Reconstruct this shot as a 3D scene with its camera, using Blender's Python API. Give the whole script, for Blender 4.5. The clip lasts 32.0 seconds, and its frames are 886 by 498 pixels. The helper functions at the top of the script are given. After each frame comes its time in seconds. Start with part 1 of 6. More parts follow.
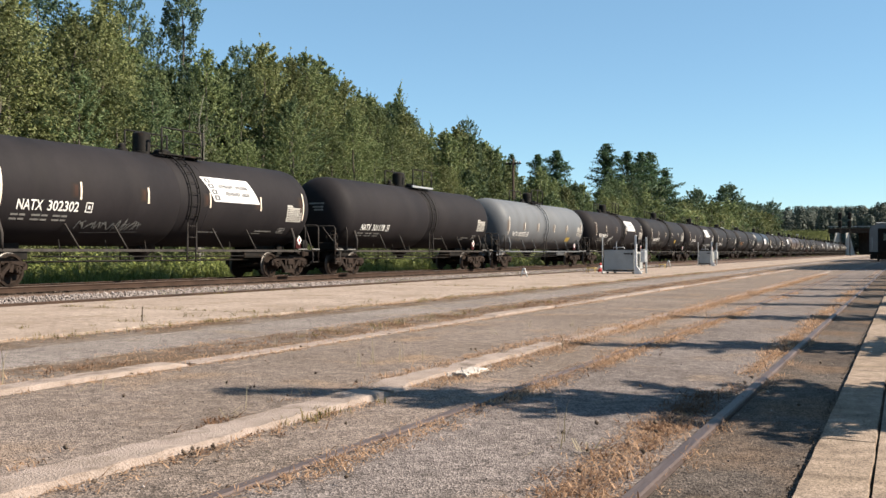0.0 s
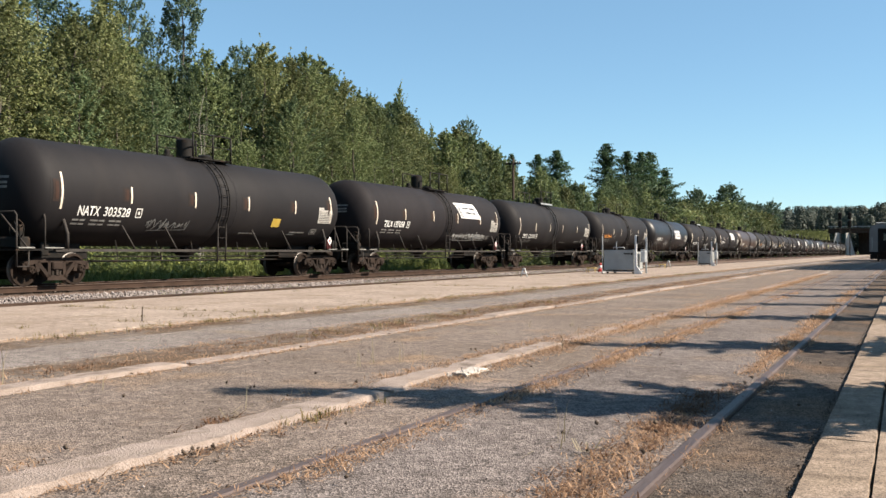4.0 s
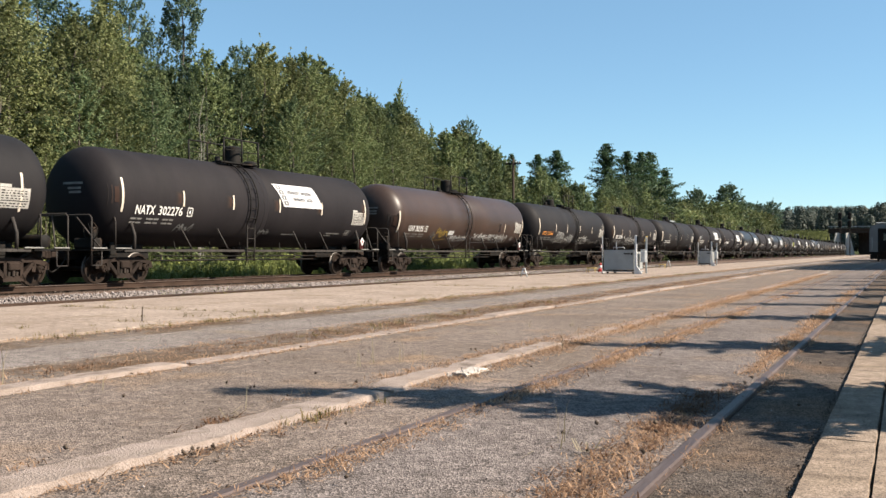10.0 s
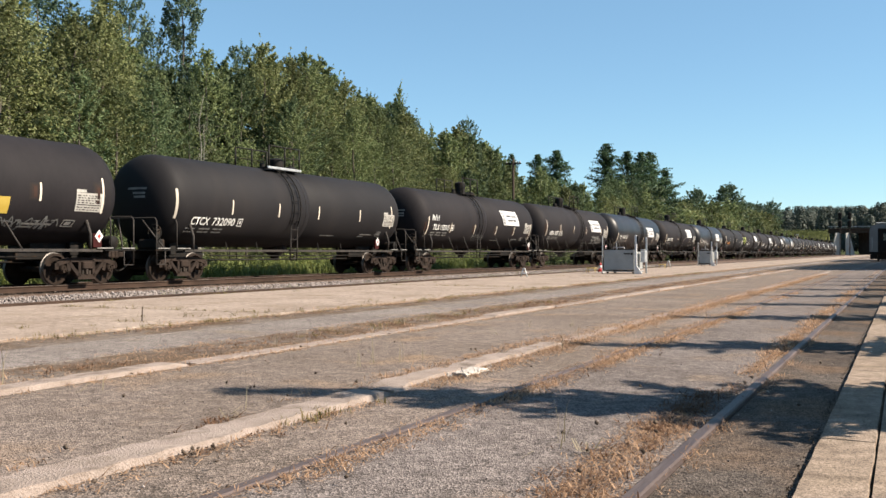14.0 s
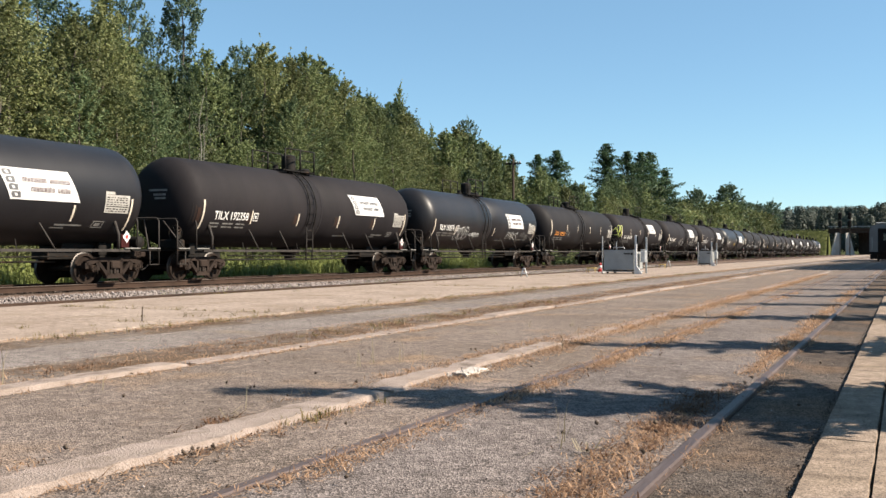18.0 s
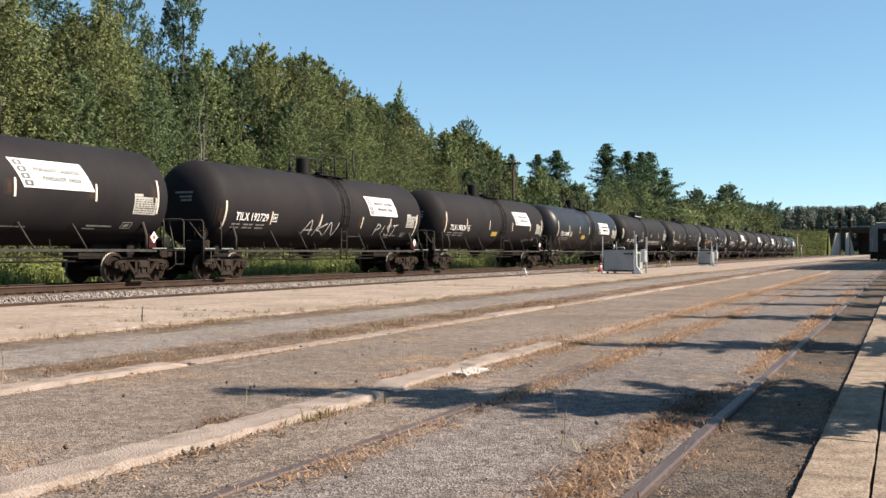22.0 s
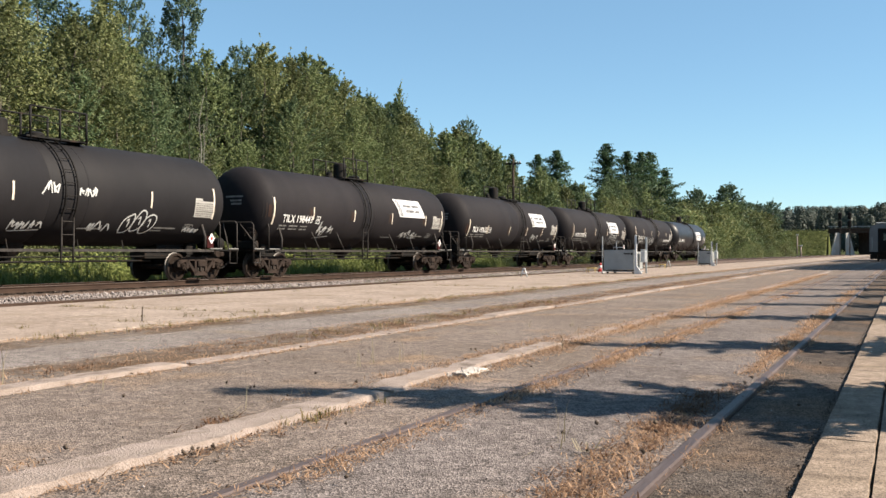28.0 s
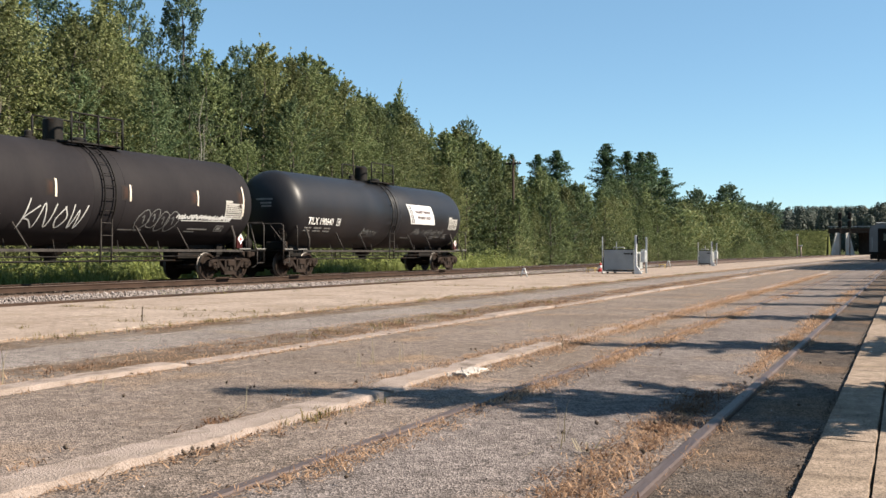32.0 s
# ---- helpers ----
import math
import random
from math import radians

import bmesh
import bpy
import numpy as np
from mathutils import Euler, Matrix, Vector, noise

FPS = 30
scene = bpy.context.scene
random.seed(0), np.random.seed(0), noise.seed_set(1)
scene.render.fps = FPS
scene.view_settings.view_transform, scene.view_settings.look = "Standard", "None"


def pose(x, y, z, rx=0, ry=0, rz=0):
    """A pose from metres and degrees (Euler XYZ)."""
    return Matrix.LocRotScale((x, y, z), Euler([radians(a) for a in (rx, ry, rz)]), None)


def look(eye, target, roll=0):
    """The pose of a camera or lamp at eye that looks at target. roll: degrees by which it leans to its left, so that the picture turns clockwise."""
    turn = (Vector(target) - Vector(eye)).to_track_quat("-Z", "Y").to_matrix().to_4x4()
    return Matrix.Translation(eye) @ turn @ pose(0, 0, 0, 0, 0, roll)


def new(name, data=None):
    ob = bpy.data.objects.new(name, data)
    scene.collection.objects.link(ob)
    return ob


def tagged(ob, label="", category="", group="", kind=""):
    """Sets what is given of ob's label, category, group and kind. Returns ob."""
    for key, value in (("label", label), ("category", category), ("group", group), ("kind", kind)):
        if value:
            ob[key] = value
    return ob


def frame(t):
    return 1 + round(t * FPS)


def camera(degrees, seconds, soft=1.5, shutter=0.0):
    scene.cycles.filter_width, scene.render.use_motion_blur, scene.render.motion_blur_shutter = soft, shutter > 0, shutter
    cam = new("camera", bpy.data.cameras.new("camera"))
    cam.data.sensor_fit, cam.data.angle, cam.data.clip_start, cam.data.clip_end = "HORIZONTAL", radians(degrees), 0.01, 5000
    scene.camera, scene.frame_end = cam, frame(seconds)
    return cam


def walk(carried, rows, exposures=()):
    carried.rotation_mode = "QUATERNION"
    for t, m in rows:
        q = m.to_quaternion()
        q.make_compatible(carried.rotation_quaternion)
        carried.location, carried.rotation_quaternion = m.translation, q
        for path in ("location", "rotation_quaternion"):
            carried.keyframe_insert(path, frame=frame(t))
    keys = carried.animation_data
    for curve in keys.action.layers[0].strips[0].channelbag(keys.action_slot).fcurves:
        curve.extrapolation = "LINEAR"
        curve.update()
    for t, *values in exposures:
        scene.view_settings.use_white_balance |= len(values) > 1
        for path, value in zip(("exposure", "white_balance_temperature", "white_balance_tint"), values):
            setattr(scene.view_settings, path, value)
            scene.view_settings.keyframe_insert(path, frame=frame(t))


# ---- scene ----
# camera on a low tripod on the platform, standing still; y runs along the tracks, x to the right
EYE_H = 0.93
HEADING = radians(25.18)
RISE = 6 / 1736
cam = camera(48.61, 32.0, soft=1.5)
EYE = Vector((0, 0, EYE_H))
AIM = EYE + Vector((-math.sin(HEADING), math.cos(HEADING), RISE)) * 50
walk(cam, [(0, look(EYE, AIM)), (32.0, look(EYE, AIM))])

# ---- light ----
SUN_AZ = radians(75)      # from +y towards +x
SUN_EL = radians(40)
world = bpy.data.worlds.new("sky")
scene.world = world
world.use_nodes = True
wn = world.node_tree.nodes
sky = wn.new("ShaderNodeTexSky")
sky.sky_type = "NISHITA"
sky.sun_disc = False
sky.sun_elevation, sky.sun_rotation = SUN_EL, SUN_AZ
sky.altitude, sky.air_density, sky.dust_density, sky.ozone_density = 1500, 1.0, 0.0, 1.2
wn["Background"].inputs["Strength"].default_value = 0.0542
tint = wn.new("ShaderNodeMix")
tint.data_type, tint.blend_type = "RGBA", "MULTIPLY"
tint.inputs["Factor"].default_value = 1
tint.inputs["B"].default_value = (0.835, 1.012, 1.04, 1)
world.node_tree.links.new(sky.outputs["Color"], tint.inputs["A"])
even = wn.new("ShaderNodeMix")          # a clear day's even blue over the whole dome
even.data_type = "RGBA"
even.inputs["Factor"].default_value = 0.3
even.inputs["B"].default_value = (2.36, 4.27, 6.0, 1)
world.node_tree.links.new(tint.outputs["Result"], even.inputs["A"])
world.node_tree.links.new(even.outputs["Result"], wn["Background"].inputs["Color"])
sun_data = bpy.data.lights.new("sun", "SUN")
sun_data.energy, sun_data.angle, sun_data.color = 5.0, radians(0.53), (1.0, 0.885, 0.735)
sun_lamp = new("sun", sun_data)
sun_dir = Vector((math.sin(SUN_AZ) * math.cos(SUN_EL), math.cos(SUN_AZ) * math.cos(SUN_EL), math.sin(SUN_EL)))
sun_lamp.matrix_world = look(sun_dir * 60, (0, 0, 0))
scene.view_settings.exposure = 1.47


# ---- materials ----
def material(name, a, b, scale=3.0, fine=40.0, rough=0.8, rough_var=0.1, metal=0.0, bump=0.2, fine_amount=0.35,
             spread=(0.35, 0.65), random_tint=0.0, island=False, stretch=(1, 1, 1), c=None, c_at=(0.6, 0.7), c_scale=1.0):
    """Two colours mixed by coarse and fine noise, a third in patches; bump by the fine noise."""
    m = bpy.data.materials.new(name)
    m.use_nodes = True
    t = m.node_tree
    n, l = t.nodes, t.links
    p = n["Principled BSDF"]
    co = n.new("ShaderNodeTexCoord")
    mp = n.new("ShaderNodeMapping")
    mp.inputs["Scale"].default_value = stretch
    l.new(co.outputs["Object"], mp.inputs["Vector"])
    n1 = n.new("ShaderNodeTexNoise")
    n1.inputs["Scale"].default_value, n1.inputs["Detail"].default_value = scale, 6
    n2 = n.new("ShaderNodeTexNoise")
    n2.inputs["Scale"].default_value, n2.inputs["Detail"].default_value = fine, 4
    for q in (n1, n2):
        l.new(mp.outputs["Vector"], q.inputs["Vector"])
    mixf = n.new("ShaderNodeMix")
    mixf.inputs["Factor"].default_value = fine_amount
    l.new(n1.outputs["Fac"], mixf.inputs["A"])
    l.new(n2.outputs["Fac"], mixf.inputs["B"])
    rp = n.new("ShaderNodeValToRGB")
    rp.color_ramp.elements[0].position, rp.color_ramp.elements[1].position = spread
    rp.color_ramp.elements[0].color, rp.color_ramp.elements[1].color = (*a[:3], 1), (*b[:3], 1)
    l.new(mixf.outputs["Result"], rp.inputs["Fac"])
    colour = rp.outputs["Color"]
    if c:
        n3 = n.new("ShaderNodeTexNoise")
        n3.inputs["Scale"].default_value, n3.inputs["Detail"].default_value = c_scale, 8
        l.new(mp.outputs["Vector"], n3.inputs["Vector"])
        r3 = n.new("ShaderNodeMapRange")
        r3.inputs["From Min"].default_value, r3.inputs["From Max"].default_value = c_at
        l.new(n3.outputs["Fac"], r3.inputs["Value"])
        mc = n.new("ShaderNodeMix")
        mc.data_type = "RGBA"
        mc.inputs["B"].default_value = (*c[:3], 1)
        l.new(r3.outputs["Result"], mc.inputs["Factor"])
        l.new(colour, mc.inputs["A"])
        colour = mc.outputs["Result"]
    if random_tint:
        if island:
            src = n.new("ShaderNodeNewGeometry").outputs["Random Per Island"]
        else:
            src = n.new("ShaderNodeObjectInfo").outputs["Random"]
        mr = n.new("ShaderNodeMapRange")
        mr.inputs["To Min"].default_value, mr.inputs["To Max"].default_value = 1 - random_tint, 1 + random_tint
        l.new(src, mr.inputs["Value"])
        mm = n.new("ShaderNodeMix")
        mm.data_type, mm.blend_type = "RGBA", "MULTIPLY"
        mm.inputs["Factor"].default_value = 1
        l.new(colour, mm.inputs["A"])
        l.new(mr.outputs["Result"], mm.inputs["B"])
        colour = mm.outputs["Result"]
    l.new(colour, p.inputs["Base Color"])
    rr = n.new("ShaderNodeMapRange")
    rr.inputs["To Min"].default_value, rr.inputs["To Max"].default_value = rough - rough_var, min(1, rough + rough_var)
    l.new(n1.outputs["Fac"], rr.inputs["Value"])
    l.new(rr.outputs["Result"], p.inputs["Roughness"])
    p.inputs["Metallic"].default_value = metal
    p.inputs["Specular IOR Level"].default_value = 0.5 if rough < 0.55 else 0.15
    if bump:
        bp = n.new("ShaderNodeBump")
        bp.inputs["Strength"].default_value, bp.inputs["Distance"].default_value = bump, 0.02
        l.new(n2.outputs["Fac"], bp.inputs["Height"])
        l.new(bp.outputs["Normal"], p.inputs["Normal"])
    return m


def leaf_material(name, a, b, tint=0.25, gloss=0.5):
    """Thin leaves: diffuse and translucent, a colour of its own for each leaf and each plant."""
    m = bpy.data.materials.new(name)
    m.use_nodes = True
    t = m.node_tree
    n, l = t.nodes, t.links
    p = n["Principled BSDF"]
    geo, info = n.new("ShaderNodeNewGeometry"), n.new("ShaderNodeObjectInfo")
    rp = n.new("ShaderNodeValToRGB")
    rp.color_ramp.elements[0].color, rp.color_ramp.elements[1].color = (*a, 1), (*b, 1)
    l.new(geo.outputs["Random Per Island"], rp.inputs["Fac"])
    mr = n.new("ShaderNodeMapRange")
    mr.inputs["To Min"].default_value, mr.inputs["To Max"].default_value = 1 - tint, 1 + tint
    l.new(info.outputs["Random"], mr.inputs["Value"])
    mm = n.new("ShaderNodeMix")
    mm.data_type, mm.blend_type = "RGBA", "MULTIPLY"
    mm.inputs["Factor"].default_value = 1
    l.new(rp.outputs["Color"], mm.inputs["A"])
    l.new(mr.outputs["Result"], mm.inputs["B"])
    l.new(mm.outputs["Result"], p.inputs["Base Color"])
    p.inputs["Roughness"].default_value = gloss
    p.inputs["Specular IOR Level"].default_value = 0.15
    tr = n.new("ShaderNodeBsdfTranslucent")
    l.new(mm.outputs["Result"], tr.inputs["Color"])
    mx = n.new("ShaderNodeMixShader")
    mx.inputs["Fac"].default_value = 0.36
    l.new(p.outputs["BSDF"], mx.inputs[1])
    l.new(tr.outputs["BSDF"], mx.inputs[2])
    l.new(mx.outputs["Shader"], n["Material Output"].inputs["Surface"])
    return m


M_GROUND = material("grassy_soil", (0.0263, 0.0316, 0.0105), (0.0685, 0.0632, 0.0263), scale=0.3, fine=6, rough=0.95)


def asphalt_material(name, base, pale, stain, stain_at, grit=108.0, speckle=0.66, crack=0.55, crack_scale=0.55, relief=0.9):
    """Worn asphalt: stones of every shade in a dark binder, wide stains, fine cracks."""
    m = bpy.data.materials.new(name)
    m.use_nodes = True
    t = m.node_tree
    n, l = t.nodes, t.links
    p = n["Principled BSDF"]
    co = n.new("ShaderNodeTexCoord").outputs["Object"]

    def noise_tex(scale, detail=5):
        q = n.new("ShaderNodeTexNoise")
        q.inputs["Scale"].default_value, q.inputs["Detail"].default_value = scale, detail
        l.new(co, q.inputs["Vector"])
        return q.outputs["Fac"]

    def mix(fac, a, b, how="MIX"):
        q = n.new("ShaderNodeMix")
        q.data_type, q.blend_type = "RGBA", how
        for key, v in (("Factor", fac), ("A", a), ("B", b)):
            if isinstance(v, (int, float)):
                q.inputs[key].default_value = v
            elif isinstance(v, tuple):
                q.inputs[key].default_value = (*v, 1)
            else:
                l.new(v, q.inputs[key])
        return q.outputs["Result"]

    def span(v, lo, hi, to=(0, 1)):
        q = n.new("ShaderNodeMapRange")
        q.inputs["From Min"].default_value, q.inputs["From Max"].default_value = lo, hi
        q.inputs["To Min"].default_value, q.inputs["To Max"].default_value = to
        l.new(v, q.inputs["Value"])
        return q.outputs["Result"]

    col = mix(span(noise_tex(0.6), 0.35, 0.65), base, pale)
    col = mix(span(noise_tex(1.1, 8), *stain_at), col, stain)
    vo = n.new("ShaderNodeTexVoronoi")
    vo.inputs["Scale"].default_value = grit
    l.new(co, vo.inputs["Vector"])
    sep = n.new("ShaderNodeSeparateColor")
    l.new(vo.outputs["Color"], sep.inputs["Color"])
    speck = span(sep.outputs["Red"], 0, 1, (1 - speckle, 1 + speckle))
    col = mix(1.0, col, speck, "MULTIPLY")
    patch = span(noise_tex(9, 4), 0.3, 0.7, (0.72, 1.28))
    col = mix(1.0, col, patch, "MULTIPLY")
    ck = n.new("ShaderNodeTexVoronoi")
    ck.feature = "DISTANCE_TO_EDGE"
    ck.inputs["Scale"].default_value = crack_scale
    wob = n.new("ShaderNodeVectorMath")
    nz = n.new("ShaderNodeTexNoise")
    nz.inputs["Scale"].default_value, nz.inputs["Detail"].default_value = 2.0, 6
    l.new(co, nz.inputs["Vector"])
    wob.operation = "ADD"
    l.new(co, wob.inputs[0]), l.new(nz.outputs["Color"], wob.inputs[1])
    l.new(wob.outputs["Vector"], ck.inputs["Vector"])
    col = mix(span(ck.outputs["Distance"], 0.0, 0.008, (crack, 0)), col, (0.03, 0.025, 0.021))
    l.new(col, p.inputs["Base Color"])
    p.inputs["Roughness"].default_value = 0.95
    p.inputs["Specular IOR Level"].default_value = 0.1
    bp = n.new("ShaderNodeBump")
    bp.inputs["Strength"].default_value, bp.inputs["Distance"].default_value = relief, 0.006
    l.new(vo.outputs["Distance"], bp.inputs["Height"])
    l.new(bp.outputs["Normal"], p.inputs["Normal"])
    return m


M_ASPHALT = asphalt_material("worn_asphalt", (0.11600, 0.09169, 0.07621), (0.15700, 0.12650, 0.11048), (0.186, 0.129, 0.0881), (0.55, 0.75))
M_ASPHALT_GREY = asphalt_material("grey_worn_asphalt", (0.10640, 0.08845, 0.08077), (0.13870, 0.11729, 0.10949), (0.164, 0.119, 0.0854), (0.58, 0.78))
M_ASPHALT_DARK = asphalt_material("dark_asphalt", (0.0530, 0.0423, 0.0358), (0.0880, 0.0734, 0.0643), (0.0992, 0.0675, 0.0465), (0.45, 0.65))
M_ASPHALT_PALE = asphalt_material("pale_asphalt", (0.13200, 0.11110, 0.10150), (0.17100, 0.14746, 0.13548), (0.196, 0.151, 0.107), (0.55, 0.75))
M_CONCRETE = asphalt_material("sunlit_platform_concrete", (0.20196, 0.15900, 0.13020), (0.25443, 0.20500, 0.17115), (0.168, 0.13, 0.098), (0.52, 0.72), 60.0, 0.2, 0.4, 0.16, 0.3)
M_KERB = material("old_kerb_concrete", (0.179, 0.141, 0.119), (0.277, 0.227, 0.2), scale=4, fine=85, rough=0.92, bump=0.7,
                  c=(0.144, 0.113, 0.0947), c_at=(0.55, 0.7), c_scale=6)
M_PLATFORM = asphalt_material("platform_concrete", (0.1674, 0.1283, 0.0981), (0.2162, 0.1702, 0.1359), (0.15, 0.115, 0.086), (0.48, 0.68), 150.0, 0.5, 0.0, 0.3, 0.35)
M_DIRT = asphalt_material("weedy_dirt_over_asphalt", (0.112, 0.089, 0.074), (0.145, 0.119, 0.102), (0.092, 0.064, 0.044), (0.42, 0.6), 80.0, 0.5, 0.3, 0.8, 0.8)
M_BALLAST_BED = material("ballast_bed", (0.075, 0.05, 0.04), (0.125, 0.09, 0.073), scale=2, fine=25, rough=0.95, bump=0.9)
M_STONE = material("ballast_stone", (0.125, 0.106, 0.098), (0.255, 0.222, 0.208), scale=2, fine=20, rough=0.9, random_tint=0.4, island=True, bump=0.3)
M_RAIL = material("rusty_rail", (0.0237, 0.0148, 0.0111), (0.0527, 0.0327, 0.0237), scale=1.5, fine=30, rough=0.75, metal=0.2, bump=0.3)
M_RAIL_TOP = material("worn_rail_head", (0.109, 0.0884, 0.0816), (0.204, 0.177, 0.163), scale=2, fine=30, rough=0.42, metal=0.8, bump=0.05, stretch=(4, 0.3, 4))
M_OLD_RAIL = material("dull_old_rail", (0.062, 0.046, 0.043), (0.125, 0.098, 0.092), scale=2, fine=30, rough=0.58, metal=0.35, bump=0.2, stretch=(4, 0.4, 4))
M_TIE = material("weathered_tie", (0.0369, 0.0263, 0.0211), (0.0896, 0.0685, 0.0527), scale=3, fine=30, rough=0.95, bump=0.6, stretch=(0.4, 4, 4), random_tint=0.3)
M_BARK = material("grey_bark", (0.036, 0.03, 0.024), (0.095, 0.085, 0.073), scale=3, fine=20, rough=0.95, bump=0.8, stretch=(3, 3, 0.6))
M_BARK_PALE = material("pale_dead_wood", (0.179, 0.163, 0.142), (0.264, 0.248, 0.221), scale=3, fine=20, rough=0.9, bump=0.4, stretch=(3, 3, 0.6))
M_LEAF = leaf_material("summer_leaves", (0.07873, 0.10520, 0.04099), (0.16817, 0.19410, 0.08621), 0.34)
M_LEAF_WARM = leaf_material("yellow_green_leaves", (0.09599, 0.11660, 0.04058), (0.19386, 0.20370, 0.09507), 0.34)
M_LEAF_DARK = leaf_material("dark_poplar_leaves", (0.0306, 0.0539, 0.0328), (0.1047, 0.1427, 0.0860), 0.25)
M_NEEDLE = leaf_material("pine_needles", (0.0189, 0.0395, 0.0189), (0.0613, 0.0989, 0.0470), 0.2)
M_WEED = leaf_material("green_weeds", (0.088, 0.112, 0.028), (0.23, 0.255, 0.082), 0.1)
M_TUFT = leaf_material("olive_tufts", (0.085, 0.0723, 0.0255), (0.221, 0.17, 0.0765), 0.1)
M_DRY = leaf_material("dry_grass", (0.2, 0.118, 0.074), (0.46, 0.305, 0.195), 0.1, 0.8)
M_STRAW = leaf_material("bleached_straw", (0.211, 0.174, 0.111), (0.327, 0.279, 0.195), 0.1, 0.8)
M_DRY_BROWN = leaf_material("brown_dead_weeds", (0.0765, 0.0408, 0.0255), (0.17, 0.0978, 0.0595), 0.1, 0.8)
# greyed, narrow colour range that imitates distance haze
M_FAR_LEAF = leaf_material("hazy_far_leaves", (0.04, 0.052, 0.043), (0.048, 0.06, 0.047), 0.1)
M_LEAF_DEEP = leaf_material("deep_green_leaves", (0.05450, 0.08440, 0.03780), (0.11783, 0.14970, 0.07498), 0.42)
M_PIER = material("pale_pier_concrete", (0.3, 0.275, 0.25), (0.42, 0.39, 0.36), scale=0.6, fine=8, rough=0.9, bump=0.2)
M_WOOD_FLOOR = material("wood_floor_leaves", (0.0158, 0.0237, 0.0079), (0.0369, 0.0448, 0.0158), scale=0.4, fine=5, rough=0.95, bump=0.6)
M_BANK = material("green_bank", (0.04644, 0.05904, 0.01386), (0.09306, 0.10032, 0.02760), scale=0.2, fine=3, rough=0.95, bump=0.5)
M_WEED_FAR = leaf_material("far_scrub", (0.05040, 0.06174, 0.01544), (0.10773, 0.11700, 0.03690), 0.1)
M_BLACK_STEEL = material("grimy_black_steel", (0.00392, 0.0036, 0.00327), (0.0131, 0.0111, 0.0098), scale=2, fine=20, rough=0.65, bump=0.15, c=(0.0294, 0.018, 0.0114), c_at=(0.58, 0.72), c_scale=2.5)
M_PALER_STEEL = material("paler_black_steel", (0.02, 0.0175, 0.0162), (0.047, 0.0415, 0.038), scale=3, fine=25, rough=0.7, bump=0.1)
M_TRUCK = material("rusty_truck_casting", (0.011, 0.00774, 0.00627), (0.0276, 0.0188, 0.0148), scale=3, fine=25, rough=0.85, bump=0.4, random_tint=0.2)
M_WHEEL = material("worn_wheel_steel", (0.0105, 0.00738, 0.0058), (0.0263, 0.0179, 0.0137), scale=3, fine=25, rough=0.7, metal=0.3, bump=0.2)
M_TREAD = material("polished_wheel_rim", (0.085, 0.075, 0.07), (0.14, 0.13, 0.12), scale=6, fine=30, rough=0.55, metal=0.8, bump=0.05)
M_SPRING = material("dusty_spring_steel", (0.0158, 0.0132, 0.0105), (0.0422, 0.0316, 0.0263), scale=4, fine=30, rough=0.7)
M_WHITE = material("white_stencil_paint", (0.502, 0.494, 0.471), (0.623, 0.616, 0.593), scale=4, fine=40, rough=0.6, bump=0)
M_DIM = material("faded_stencil_paint", (0.105, 0.1, 0.0949), (0.2, 0.195, 0.184), scale=4, fine=40, rough=0.7, bump=0)
M_ORANGE = material("orange_stencil_paint", (0.408, 0.143, 0.0272), (0.51, 0.245, 0.068), scale=4, fine=40, rough=0.6, bump=0)
M_STRIPE = material("reflective_stripe", (0.44, 0.38, 0.3), (0.56, 0.5, 0.42), scale=8, fine=50, rough=0.5, bump=0)
RUST = [material("rust_stain", (r * 0.85, g * 0.85, b * 0.85), (r * 1.15, g * 1.15, b * 1.15), scale=6, fine=40, rough=0.75, bump=0)
        for r, g, b in ((0.0155, 0.0128, 0.0122), (0.021, 0.0142, 0.0122), (0.031, 0.0165, 0.0122))]
RUST_PALE = [material("pale_rust_wash", (r * 0.93, g * 0.93, b * 0.93), (r * 1.07, g * 1.07, b * 1.07), scale=6, fine=40, rough=0.65, bump=0)
             for r, g, b in ((0.092, 0.09, 0.09), (0.1, 0.086, 0.08), (0.108, 0.082, 0.068))]
M_SIGN = material("white_sign_vinyl", (0.46, 0.455, 0.45), (0.54, 0.535, 0.53), scale=2, fine=20, rough=0.5, bump=0)
M_SIGN_MAROON = material("maroon_print", (0.035, 0.014, 0.014), (0.06, 0.028, 0.027), scale=5, fine=40, rough=0.5, bump=0)
M_PLACARD_PLATE = material("dark_red_plate", (0.022, 0.003, 0.003), (0.036, 0.006, 0.005), scale=5, fine=40, rough=0.6, bump=0)
M_SIGN_GREY = material("faded_grey_print", (0.0595, 0.0595, 0.0632), (0.112, 0.112, 0.115), scale=5, fine=40, rough=0.5, bump=0)
M_SIGN_FAINT = material("bleached_grey_print", (0.03, 0.03, 0.034), (0.055, 0.055, 0.06), scale=5, fine=40, rough=0.5, bump=0)
M_DATA = material("worn_data_panel", (0.24, 0.23, 0.21), (0.36, 0.345, 0.32), scale=6, fine=40, rough=0.6, bump=0)
M_RED = material("red_placard", (0.34, 0.0204, 0.0204), (0.422, 0.0408, 0.034), scale=5, fine=40, rough=0.5, bump=0)
M_YELLOW = material("yellow_notice", (0.319, 0.212, 0.0265), (0.363, 0.265, 0.053), scale=5, fine=40, rough=0.5, bump=0)
M_LIME = material("lime_spray_paint", (0.34, 0.408, 0.0544), (0.449, 0.49, 0.136), scale=5, fine=40, rough=0.5, bump=0)
